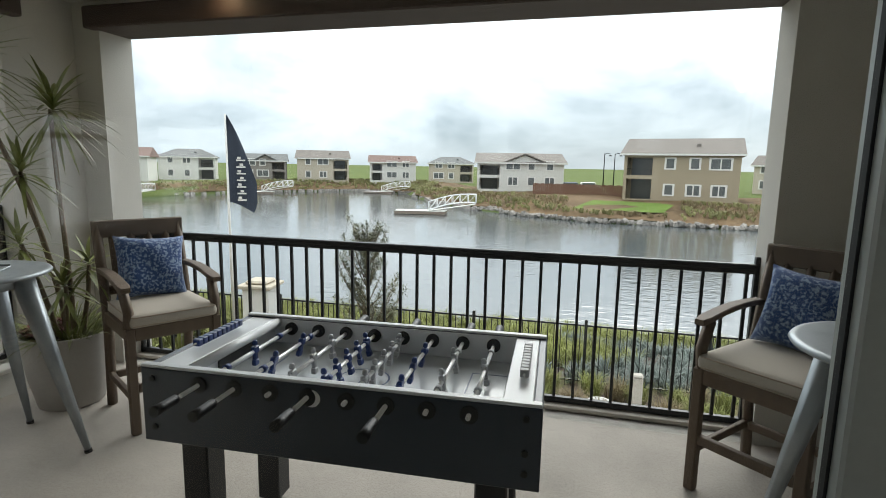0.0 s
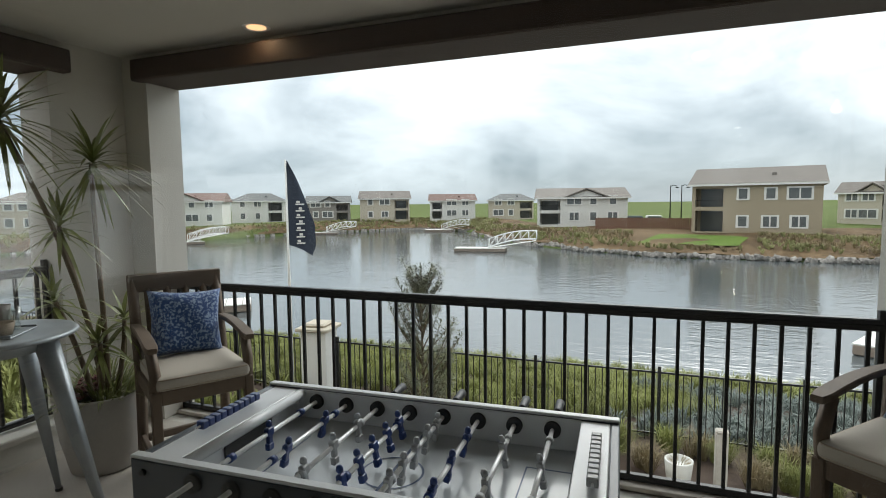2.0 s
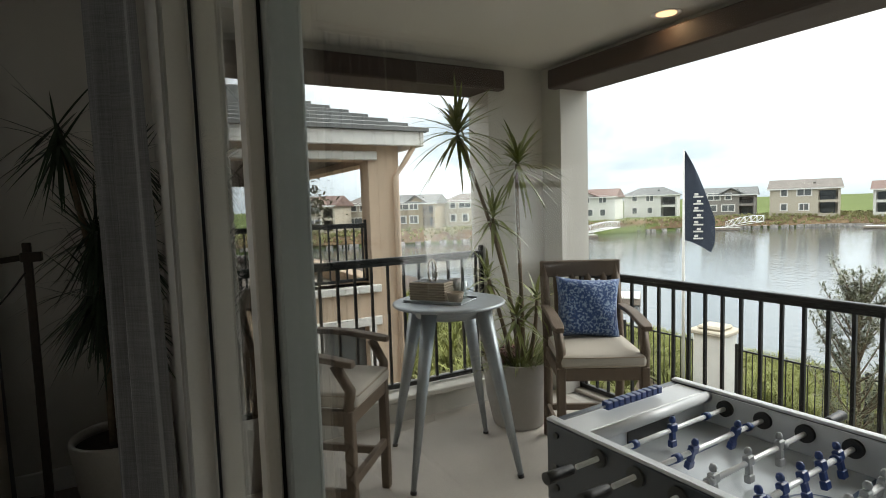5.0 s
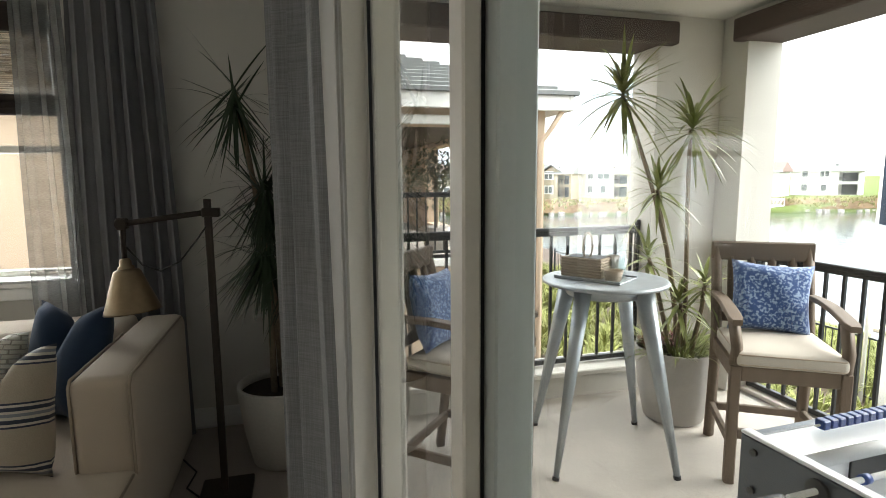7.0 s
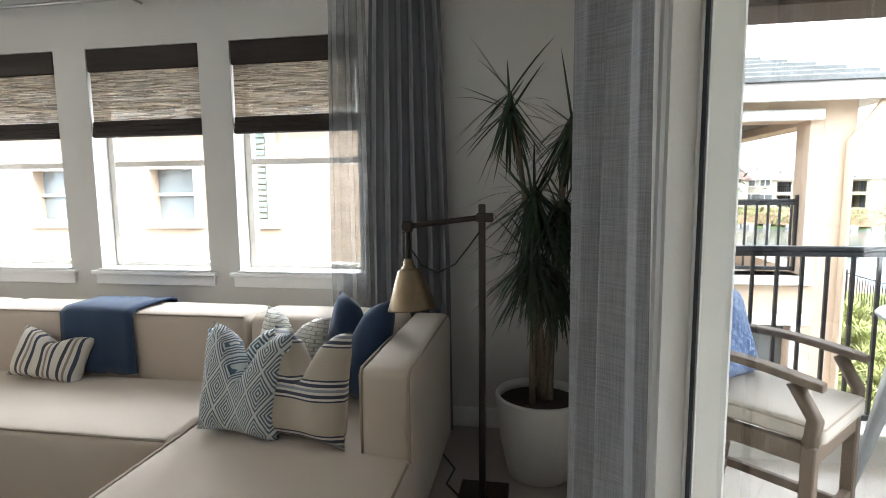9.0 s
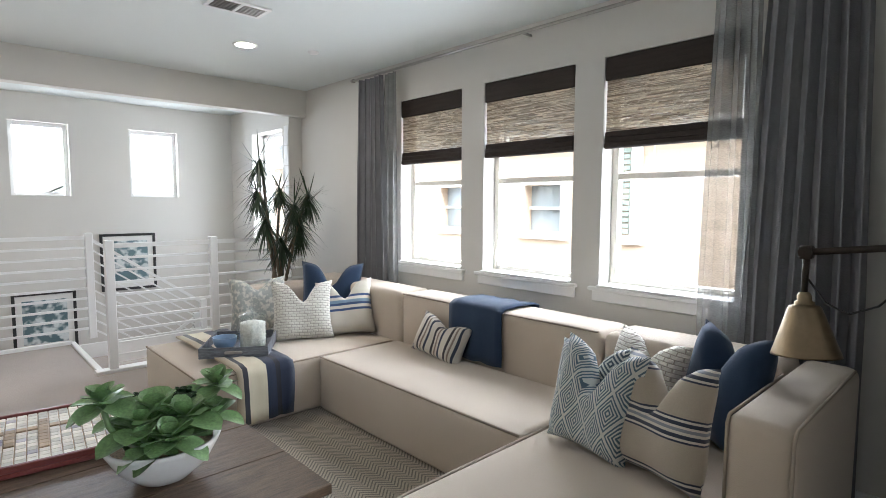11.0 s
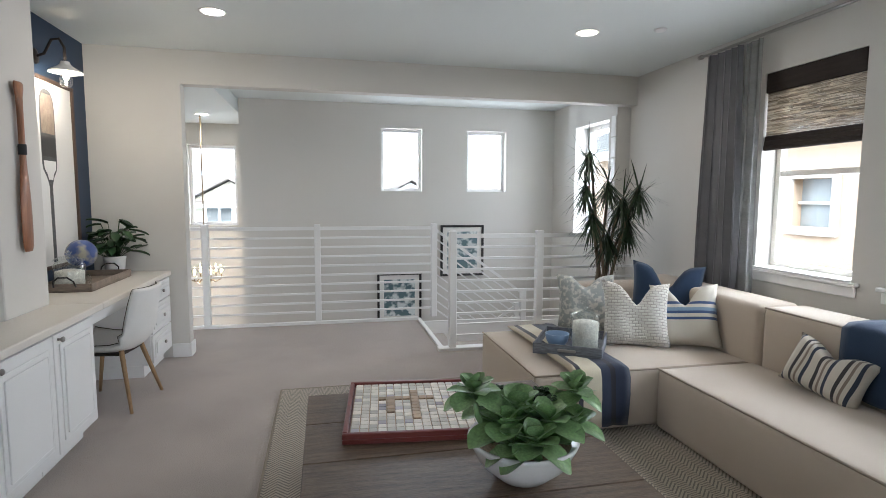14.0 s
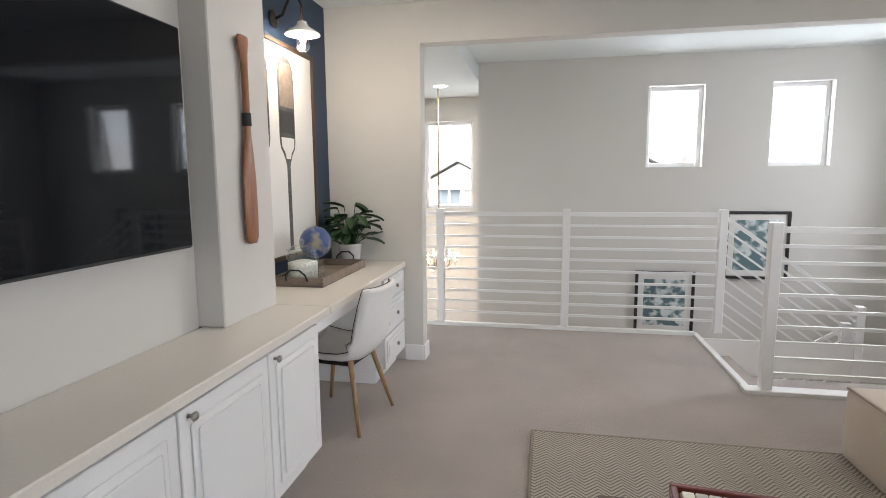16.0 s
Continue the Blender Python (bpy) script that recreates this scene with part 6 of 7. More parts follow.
for k, c in enumerate(list(rl.children)):
    c.parent = nb
    c.matrix_parent_inverse = rl.matrix_basis
bpy.data.objects.remove(rl)
bush = thing("potted_tree", "leafy potted tree on the balcony next door", "plant", pose(-8.6, 2.3, 0.35))
part("pot", lathe(B(), [(0, 0), (0.18, 0), (0.24, 0.4), (0.2, 0.4), (0, 0.36)], 20), M["grey_pot"], bush)
part("trunk", tube(B(), [(0, 0, 0.35), (0.03, 0, 0.7), (0, 0.02, 1.2)], 0.03, 7), M["bark"], bush)
lf = B()
for k in range(900):
    p = Vector((rr.gauss(0, 0.28), rr.gauss(0, 0.28), 1.28 + rr.gauss(0, 0.22)))
    w = Vector((rr.uniform(-1, 1), rr.uniform(-1, 1), rr.uniform(-0.5, 0.8)))
    blade(lf, p, w, (0, 0, 1), rr.uniform(0.08, 0.15), 0.06, 0.2, 2)
part("crown", lf, M["leaf_tree"], bush)
# ---- living room things ----
rug = B()
box(rug, (-2.75, -4.64, 0.001), (0.016, -0.75, 0.012), 0.004)
rg = thing("rug", "herringbone woven jute rug under the coffee table", "rug", kind="structure")
part("field", rug, M["rug"], rg)
bd = B()
for lo, hi in (((0.016, -4.645, 0.002), (0.03, -0.745, 0.0135)), ((-2.75, -4.645, 0.002), (0.0155, -4.631, 0.0135))):
    box(bd, lo, hi, 0.002)
part("border", bd, M["rug_edge"], rg)


def piping(bm, pts):
    return tube(bm, pts, 0.0065, 6)


def sofa_section(name, label, blocks, seams):
    t = thing(name, label, "sofa", None, "sectional sofa")
    for nm, lo, hi, r in blocks:
        part(nm, soft_box(B(), lo, hi, r, 0.02 if nm == "seat" else 0.008), M["sofa"], t)
    for s in seams:
        part("piping", piping(B(), s), M["piping"], t)
    return t


Z0, SZ, BZ = 0.012, 0.40, 0.80
sofa_section("sofa_chaise", "oatmeal linen sofa chaise by the stair railing", [
    ("seat", (-3.15, -4.62, Z0), (-1.58, -3.46, SZ), 0.035), ("back", (-3.48, -4.90, Z0), (-3.14, -3.40, BZ), 0.05), ("arm", (-3.13, -4.88, Z0), (-2.42, -4.63, BZ - 0.04), 0.05)],
    [[(-1.585, -4.60, SZ - 0.004), (-1.585, -3.468, SZ - 0.004), (-3.1, -3.468, SZ - 0.004)], [(-1.583, -3.466, 0.03), (-1.583, -3.466, SZ - 0.01)]])
sofa_section("sofa_middle", "oatmeal linen middle sofa seat below the windows", [
    ("seat", (-3.15, -3.45, Z0), (-2.42, -1.60, SZ + 0.005), 0.035), ("back", (-3.48, -3.39, Z0), (-3.14, -1.60, BZ), 0.05)],
    [[(-3.1, -3.44, SZ), (-2.43, -3.44, SZ), (-2.43, -1.61, SZ)], [(-3.15, -3.37, BZ - 0.01), (-3.15, -1.62, BZ - 0.01)]])
sofa_section("sofa_chaise", "oatmeal linen sofa chaise with a high arm beside the floor lamp", [
    ("seat", (-3.15, -1.59, Z0), (-1.30, -0.476, SZ), 0.035), ("back", (-3.48, -1.59, Z0), (-3.14, -0.705, BZ), 0.05), ("arm", (-3.48, -0.70, Z0 + 0.001), (-2.43, -0.475, BZ - 0.02), 0.045)],
    [[(-3.1, -1.583, SZ - 0.003), (-1.31, -1.583, SZ - 0.003), (-1.306, -0.485, SZ - 0.003), (-2.4, -0.485, SZ - 0.003)], [(-2.44, -0.69, 0.40), (-2.438, -0.69, BZ - 0.05), (-2.46, -0.69, BZ - 0.025), (-3.1, -0.69, BZ - 0.025)], [(-2.435, -0.485, 0.06), (-2.435, -0.485, BZ - 0.06), (-2.47, -0.485, BZ - 0.026), (-3.4, -0.485, BZ - 0.026)]])


def cushion_at(mat, label, x, y, z, face, size, tilt=-14, roll=0, chop=0.0, h=None, t=0.17):
    ang = math.degrees(math.atan2(face[1], face[0])) + 90
    solid("throw_pillow", pillow(B(), size, h or size, t, chop), M[mat], label, "pillow", pose(x, y, z, 0, 0, ang) @ pose(0, 0, 0, tilt, roll, 0), "sofa pillows")


# far corner
cushion_at("grey_leaf", "grey leaf-print pillow against the sofa arm", -2.42, -4.42, SZ + 0.005, (0.3, 1), 0.48, -14, 0, 0.15)
cushion_at("navy", "navy velvet pillow in the sofa corner", -3.00, -4.24, SZ + 0.005, (0.55, 0.8), 0.56, -10, 3, 0.26, 0.58)
cushion_at("white_blue", "cream pillow with navy stripes in the sofa corner", -2.92, -3.82, SZ + 0.005, (0.5, 0.85), 0.48, -20, -4, 0.24)
cushion_at("cream", "chunky cream knit pillow on the chaise", -2.55, -3.90, SZ + 0.005, (0.35, 0.95), 0.50, -20, 2, 0.26)
# middle
cushion_at("kilim", "small cream lumbar pillow with dark stripes", -2.98, -2.82, SZ + 0.01, (0.95, 0.1), 0.46, -22, 10, 0.15, 0.30, 0.15)
# near corner
cushion_at("navy", "navy velvet pillow beside the sofa arm", -2.98, -0.93, SZ + 0.005, (0.8, -0.7), 0.56, -12, -3, 0.34)
cushion_at("cream", "cream textured pillow behind the patterned pillows", -3.00, -1.32, SZ + 0.005, (0.9, -0.3), 0.46, -14, 3, 0.25)
cushion_at("ticking", "taupe pillow with dark stripes leaning on the arm", -2.50, -0.98, SZ + 0.005, (0.9, -0.3), 0.46, -13, -3, 0.34, 0.50)
cushion_at("geo", "blue and cream geometric pillow on the chaise", -2.50, -1.30, SZ + 0.005, (0.9, -0.1), 0.43, -13, 4, 0.34, 0.50)
cushion_at("chevron", "blue and cream chevron pillow behind its match", -2.70, -1.40, SZ + 0.005, (0.9, -0.1), 0.44, -14, -4, 0.3)


def throw(name, label, mat, path, across0, across1, axis, seed, thick=0.012, ox=0.0):
    """A cloth lying over a profile path, spread between two lines."""
    r = random.Random(seed)
    bm = B()
    rows = []
    n = 8
    for k, (u, z) in enumerate(path):
        line = []
        for j in range(n + 1):
            v = across0 + (across1 - across0) * j / n
            wob = 0.008 * math.sin(j * 1.9 + k * 0.7 + seed)
            line.append(bm.verts.new((u + wob, v + 0.01 * math.sin(k * 0.8), z + 0.006 + 0.004 * math.sin(j * 2.3 + k)) if axis == "x" else (v + 0.012 * math.sin(k * 0.8), u + wob, z + 0.006 + 0.004 * math.sin(j * 2.3 + k))))
        rows.append(line)
    for a, b in zip(rows, rows[1:]):
        for j in range(n):
            bm.faces.new((a[j], a[j + 1], b[j + 1], b[j])).smooth = True
    bm.normal_update()
    bmesh.ops.solidify(bm, geom=bm.faces[:], thickness=-thick)
    for v in bm.verts:
        v.co.x -= ox
    return solid(name, bm, M[mat], label, "blanket", pose(ox, 0, 0))


throw("throw_blanket", "navy knitted throw folded over the sofa back", "navy",
      [(-3.50, 0.55), (-3.50, 0.70), (-3.495, 0.80), (-3.45, 0.822), (-3.30, 0.828), (-3.16, 0.822), (-3.115, 0.79), (-3.11, 0.65), (-3.105, 0.50), (-3.09, 0.432)], -2.80, -2.30, "x", 1)
throw("throw_blanket", "plaid navy and cream throw hanging off the chaise", "plaid",
      [(-4.60, 0.425), (-4.30, 0.435), (-4.0, 0.435), (-3.70, 0.43), (-3.50, 0.425), (-3.445, 0.41), (-3.43, 0.36), (-3.42, 0.25), (-3.415, 0.14), (-3.41, 0.06)], -2.20, -1.80, "y", 2, ox=-1.80)

# coffee table
ct = thing("coffee_table", "weathered oak coffee table with dark metal legs", "coffee table")
CX0, CX1, CY0, CY1, CZ = -1.52, -0.22, -3.36, -1.80, 0.42
for k in range(4):
    y0 = CY0 + k * (CY1 - CY0) / 4
    part("plank", box(B(), (CX0, y0 + 0.0015, CZ - 0.04), (CX1, y0 + (CY1 - CY0) / 4 - 0.0015, CZ), 0.004), M["table_wood"], ct)
part("apron", box(B(), (CX0 + 0.03, CY0 + 0.03, CZ - 0.10), (CX1 - 0.03, CY1 - 0.03, CZ - 0.041), 0.004), M["table_wood"], ct)
for x in (CX0 + 0.06, CX1 - 0.06):
    for y in (CY0 + 0.06, CY1 - 0.06):
        part("leg", rod(B(), (x, y, 0.012), (x, y, CZ - 0.10), 0.022, 0.026, 10), M["bronze"], ct)

# board game
gm = thing("board_game", "word board game in a red-brown wooden tray with tiles", "board game", pose(-0.755, -3.02, CZ, 0, 0, -6))
gh = 0.34
part("tray", box(B(), (-gh, -gh, 0.001), (gh, gh, 0.022), 0.004), M["red_wood"], gm)
for lo, hi in (((-gh, -gh, 0.022), (gh, -gh + 0.022, 0.05)), ((-gh, gh - 0.022, 0.022), (gh, gh, 0.05)), ((-gh, -gh + 0.0221, 0.022), (-gh + 0.022, gh - 0.0221, 0.05)), ((gh - 0.022, -gh + 0.0221, 0.022), (gh, gh - 0.0221, 0.05))):
    part("rim", box(B(), lo, hi, 0.004), M["red_wood"], gm)
part("board", box(B(), (-gh + 0.03, -gh + 0.03, 0.022), (gh - 0.03, gh - 0.03, 0.034), 0.002), M["tile_dark"], gm)
tl = bmesh.new()
box(tl, (-0.0185, -0.0185, 0), (0.0185, 0.0185, 0.008), 0.002)
tme = {"a": mesh_of("tile", tl.copy(), M["tile"]), "b": mesh_of("tile", tl, M["tile_dark"])}
M["tile_blue"] = material("game_square_blue", (0.38, 0.34, 0.36), 0.5, vary=0.12, island=True)
tme["c"] = tme["a"].copy()
tme["c"].materials.clear()
tme["c"].materials.append(M["tile_blue"])
r = random.Random(11)
for i in range(15):
    for j in range(15):
        kind = "b" if (i == 7 and 2 < j < 12) or (j == 5 and 4 < i < 12) or (i == 10 and 4 < j < 10) else "c" if r.random() < 0.07 else "a"
        o = new("tile", tme[kind])
        o.parent = gm
        o.location = (-0.287 + i * 0.041, -0.287 + j * 0.041, 0.0345 + (0.006 if kind == "b" else 0))

# succulent bowl
sb = thing("succulent_bowl", "white bowl of leafy green succulents on the coffee table", "plant", pose(-1.06, -2.31, CZ) @ Matrix.Scale(0.97, 4))
part("bowl", lathe(B(), [(0, 0), (0.085, 0), (0.10, 0.008), (0.17, 0.07), (0.215, 0.15), (0.222, 0.17), (0.212, 0.172), (0.20, 0.15), (0, 0.145)], 40), M["ceramic"], sb)
part("pebbles", lathe(B(), [(0.205, 0.148), (0.12, 0.158), (0, 0.162)], 24), M["pebble"], sb)


def fleshy_leaf(bm, base, way, length, width, curl=0.3, n=6):
    """A broad, rounded, cupped leaf with some thickness."""
    base, way = Vector(base), Vector(way).normalized()
    side = way.cross(Vector((0, 0, 1)))
    side = side.normalized() if side.length > 1e-3 else Vector((1, 0, 0))
    nrm = side.cross(way).normalized()
    top, und = [], []
    for k in range(n + 1):
        f = k / n
        w = width * max(0.10, math.sin(math.pi * min(1.0, 0.06 + 0.94 * f ** 1.25)) ** 0.45) / 2
        p = base + way * length * f + nrm * curl * length * (f * f - f) * -0.5 - Vector((0, 0, 1)) * 0.10 * length * f * f
        cup = 0.22 * w
        row = [bm.verts.new(p - side * w + nrm * cup), bm.verts.new(p - side * w * 0.5), bm.verts.new(p - nrm * 0.004), bm.verts.new(p + side * w * 0.5), bm.verts.new(p + side * w + nrm * cup)]
        top.append(row)
        und.append([bm.verts.new(v.co - nrm * 0.008 * (1 - abs(i - 2) / 2.2)) for i, v in enumerate(row)])
    for rows_ in (top, und):
        for a, b in zip(rows_, rows_[1:]):
            for i in range(4):
                bm.faces.new((a[i], a[i + 1], b[i + 1], b[i])).smooth = True
    return bm


r = random.Random(4)
leaf_shapes = [mesh_of("leaf", fleshy_leaf(B(), (0, 0, 0), (1, 0, 0), 1.0, wd, cu, 8), M["succulent"]) for wd, cu in ((0.85, 0.3), (0.95, 0.45), (0.76, 0.2))]
for hx, hy, hz, n, ln, lo in ((0.03, 0.02, 0.24, 13, 0.16, -0.1), (-0.06, 0.09, 0.22, 12, 0.15, -0.3), (0.09, 0.08, 0.22, 12, 0.15, -0.3), (-0.22, 0.0, 0.30, 15, 0.115, -0.5), (0.21, 0.0, 0.33, 15, 0.115, -0.5), (0.02, 0.17, 0.18, 12, 0.14, -0.55), (-0.14, -0.08, 0.20, 10, 0.13, -0.2), (0.10, 0.15, 0.17, 10, 0.12, -0.5), (0.10, -0.10, 0.21, 10, 0.13, -0.2), (-0.18, 0.08, 0.20, 10, 0.11, -0.4)):
    stem = part("stem", tube(B(), [(hx * 0.6, hy * 0.6, 0.15), (hx * 0.9, hy * 0.9, hz * 0.8), (hx, hy, hz + 0.035)], 0.012, 6), M["succulent"], sb)
    for k in range(n):
        o = new("leaf", leaf_shapes[k % 3])
        o.parent = stem
        el = lo + (1.25 - lo) * (k + 0.5) / n + r.uniform(-0.12, 0.12)
        s = ln * (1.08 - 0.5 * k / n) * r.uniform(0.9, 1.1)
        o.matrix_basis = pose(hx, hy, hz + 0.025 + 0.025 * k / n, 0, 0, math.degrees(k * 2.399) + r.uniform(-12, 12)) @ pose(0, 0, 0, 0, -math.degrees(el), 0) @ Matrix.Diagonal((s, s, s, 1))
jade = B()
for k in range(60):
    a, rr_ = r.uniform(2.6, 6.0), 0.17 * math.sqrt(r.random())
    c = Vector((rr_ * math.cos(a), rr_ * math.sin(a) - 0.02, 0.16 + r.uniform(0.04, 0.16)))
    for j in range(4):
        fleshy_leaf(jade, c, (math.cos(j * 1.57 + k), math.sin(j * 1.57 + k), 0.6), 0.028, 0.018, 0.2, 3)
part("jade_sprigs", jade, M["peace_leaf"], sb, "small dark jade sprigs")

# tray on the chaise
tp = pose(-2.04, -3.91, SZ + 0.04, 0, 0, -33)
ty = thing("wooden_tray", "whitewashed wooden tray on the chaise", "tray", tp)
part("base", box(B(), (-0.23, -0.26, 0), (0.23, 0.26, 0.012), 0.002), M["weathered"], ty)
for lo, hi in (((-0.23, -0.26, 0.0125), (0.23, -0.246, 0.075)), ((-0.23, 0.246, 0.0125), (0.23, 0.26, 0.075)), ((-0.23, -0.2455, 0.0125), (-0.216, 0.2455, 0.075)), ((0.216, -0.2455, 0.0125), (0.23, 0.2455, 0.075))):
    part("side", box(B(), lo, hi, 0.003), M["weathered"], ty)
part("handle", box(B(), (-0.06, 0.261, 0.03), (0.06, 0.272, 0.05), 0.004), M["nickel"], ty)


def jar(m, r_, h, fill, label):
    t = thing("glass_jar", label, "jar", m)
    part("glass", lathe(B(), [(0, 0.0), (r_ * 0.9, 0), (r_, 0.02), (r_, h * 0.86), (r_ * 0.9, h * 0.93), (r_ * 0.9, h)], 28), M["jar_glass"], t)
    part("contents", lathe(B(), [(0, 0.006), (r_ * 0.88, 0.008), (r_ * 0.93, 0.03), (r_ * 0.93, h * fill), (r_ * 0.5, h * fill + 0.012), (0, h * fill + 0.015)], 24), M["shells"], t, "white shells")
    lid = part("lid", lathe(B(), [(r_ * 1.0, h), (r_ * 1.02, h + 0.01), (r_ * 0.6, h + 0.03), (r_ * 0.15, h + 0.04), (r_ * 0.12, h + 0.05), (r_ * 0.22, h + 0.062), (0, h + 0.075)], 24), M["jar_glass"], t)
    return t


jar(tp @ pose(-0.10, 0.07, 0.013), 0.095, 0.235, 0.82, "lidded glass jar of white shells on the tray")
for dx, dy in ((0.02, -0.16), (-0.06, -0.13)):
    solid("glass_bottle", lathe(B(), [(0, 0), (0.032, 0), (0.034, 0.01), (0.034, 0.10), (0.014, 0.14), (0.014, 0.19), (0.017, 0.195), (0.012, 0.2)], 18), M["jar_glass"], "small clear glass bottle on the tray", "bottle", tp @ pose(dx, dy, 0.013))
solid("ceramic_bowl", lathe(B(), [(0, 0), (0.045, 0), (0.075, 0.05), (0.085, 0.10), (0.078, 0.10), (0.065, 0.05), (0, 0.015)], 26), M["blue_ceramic"], "small blue ceramic bowl on the tray", "bowl", tp @ pose(0.09, 0.09, 0.013))

# floor lamp
fl = thing("floor_lamp", "bronze pharmacy floor lamp with an aged brass shade", "floor lamp")
LX, LY = -2.80, -0.22
part("base", box(B(), (LX - 0.16, LY - 0.12, 0.0), (LX + 0.16, LY + 0.12, 0.035), 0.006, pose(0, 0, 0)), M["bronze"], fl)
part("pole", box(B(), (LX - 0.015, LY - 0.015, 0.036), (LX + 0.015, LY + 0.015, 1.44), 0.003), M["bronze"], fl)
part("collar", box(B(), (LX - 0.024, LY - 0.024, 1.36), (LX + 0.024, LY + 0.05, 1.40), 0.004), M["bronze"], fl)
part("arm", tube(B(), [(LX, LY + 0.03, 1.385), (LX + 0.01, LY - 0.22, 1.355), (LX + 0.02, LY - 0.34, 1.34)], 0.014, 6), M["bronze"], fl)
part("joint", rod(B(), (LX - 0.01, LY - 0.34, 1.34), (LX + 0.05, LY - 0.34, 1.34), 0.022, seg=12), M["bronze"], fl)
part("hanger", rod(B(), (LX + 0.02, LY - 0.34, 1.36), (LX + 0.02, LY - 0.34, 1.19), 0.013, 0.011), M["bronze"], fl)
part("knuckle", box(B(), (LX + 0.0, LY - 0.362, 1.315), (LX + 0.04, LY - 0.318, 1.365), 0.006), M["bronze"], fl)
sm = pose(LX + 0.02, LY - 0.34, 1.19, 5, -4, 0)
neck = lathe(B(), [(0, 0.005), (0.018, 0.0), (0.024, -0.012), (0.024, -0.030), (0.032, -0.034), (0.034, -0.048)], 24)
cone = lathe(B(), [(0.034, -0.044), (0.050, -0.050), (0.055, -0.058), (0.112, -0.225), (0.114, -0.232), (0.109, -0.230), (0.052, -0.062), (0.03, -0.056)], 40)
for bm_ in (neck, cone):
    bmesh.ops.transform(bm_, matrix=sm, verts=bm_.verts)
part("socket", neck, M["brass"], fl, "aged brass socket cap")
part("shade", cone, M["brass"], fl, "aged brass cone shade")
part("cord", tube(B(), [(LX + 0.02, LY - 0.33, 1.24), (LX + 0.03, LY - 0.27, 1.16), (LX + 0.03, LY - 0.20, 1.13), (LX + 0.03, LY - 0.12, 1.17), (LX + 0.02, LY - 0.05, 1.26), (LX + 0.01, LY, 1.33)], 0.004, 5), M["rubber"], fl)
solid("power_cord", tube(B(), [(LX, LY - 0.1, 0.02), (LX - 0.15, LY - 0.2, 0.006), (LX - 0.3, LY - 0.18, 0.006), (LX - 0.5, LY - 0.3, 0.006), (LX - 0.78, LY - 0.32, 0.06)], 0.005, 6), M["rubber"], "black lamp cord on the carpet", "cord")

# indoor plants
def skirted_plant(name, label, m, heads, seed):
    """Canes whose old leaves hang down like a skirt below a thin upright tuft."""
    t = thing(name, label, "plant", m)
    r = random.Random(seed)
    for k, (bx, by, hx, hy, hz, z0, n, ln) in enumerate(heads):
        pts = [(bx + (hx - bx) * f ** 1.6 + 0.02 * math.sin(4 * f + k), by + (hy - by) * f ** 1.6, z0 + (hz - z0) * f) for f in [i / 7 for i in range(8)]]
        part("stem", tube(B(), pts, 0.018, 7, 0.7), M["bark"], t)
        lv = B()
        for j in range(int(n * 2.2)):
            az = j * 2.399 + r.uniform(-0.3, 0.3)
            if j % 9 == 0:
                el, ln2, dr = r.uniform(0.3, 1.35), ln * r.uniform(0.7, 1.0), r.uniform(0.0, 0.15)
            elif j % 9 == 1:
                el, ln2, dr = r.uniform(-0.3, 0.5), ln * r.uniform(0.7, 1.0), r.uniform(0.15, 0.5)
            else:
                el, ln2, dr = r.uniform(-1.35, -0.45), ln * r.uniform(0.6, 1.0), r.uniform(0.0, 0.2)
            way = (math.cos(az) * math.cos(el), math.sin(az) * math.cos(el), math.sin(el))
            blade(lv, Vector((hx, hy, hz)) + Vector((0, 0, r.uniform(-0.09, 0.03))), way, (0, 0, 1), ln2, 0.019, dr)
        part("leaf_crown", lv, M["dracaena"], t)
    return t


pn = pose(-3.15, 0.05, 0)
pot(0.235, 0.44, M["pot"], "tall white fibre-clay planter beside the sliding door", pn)
SKIRT = [(0.0, 0.0, 0.04, -0.16, 1.95, 0.40, 30, 0.40), (-0.04, 0.03, 0.03, 0.14, 1.84, 0.40, 34, 0.42), (0.05, -0.04, 0.03, -0.04, 1.50, 0.40, 62, 0.44), (0, 0.05, -0.05, 0.10, 1.44, 0.40, 62, 0.44), (0.03, 0.02, 0.08, -0.05, 1.20, 0.40, 74, 0.42), (0.03, 0.02, -0.03, 0.08, 1.08, 0.40, 74, 0.42)]
skirted_plant("dragon_tree", "tall dark dragon tree with hanging leaves beside the sliding door", pn, SKIRT, 8)
pf = pose(-2.98, -5.18, 0)
pot(0.21, 0.50, M["pot"], "white fibre-clay planter behind the sofa", pf)
SKIRT = [(0.02, 0.0, 0.16, -0.06, 1.94, 0.45, 26, 0.36), (-0.04, 0.03, 0.24, 0.06, 1.62, 0.45, 34, 0.34), (0.05, -0.04, -0.02, 0.0, 1.66, 0.45, 38, 0.36), (0, 0.05, -0.30, 0.08, 1.60, 0.45, 42, 0.36), (0.03, 0.02, -0.16, 0.05, 1.50, 0.45, 44, 0.36), (0.0, -0.03, 0.14, 0.02, 1.36, 0.45, 50, 0.36), (0.0, -0.03, -0.22, 0.02, 1.28, 0.45, 50, 0.36), (0.0, 0.0, -0.02, 0.02, 1.14, 0.45, 56, 0.36)]
skirted_plant("dragon_tree", "tall dark dragon tree behind the sofa", pf, SKIRT, 12)

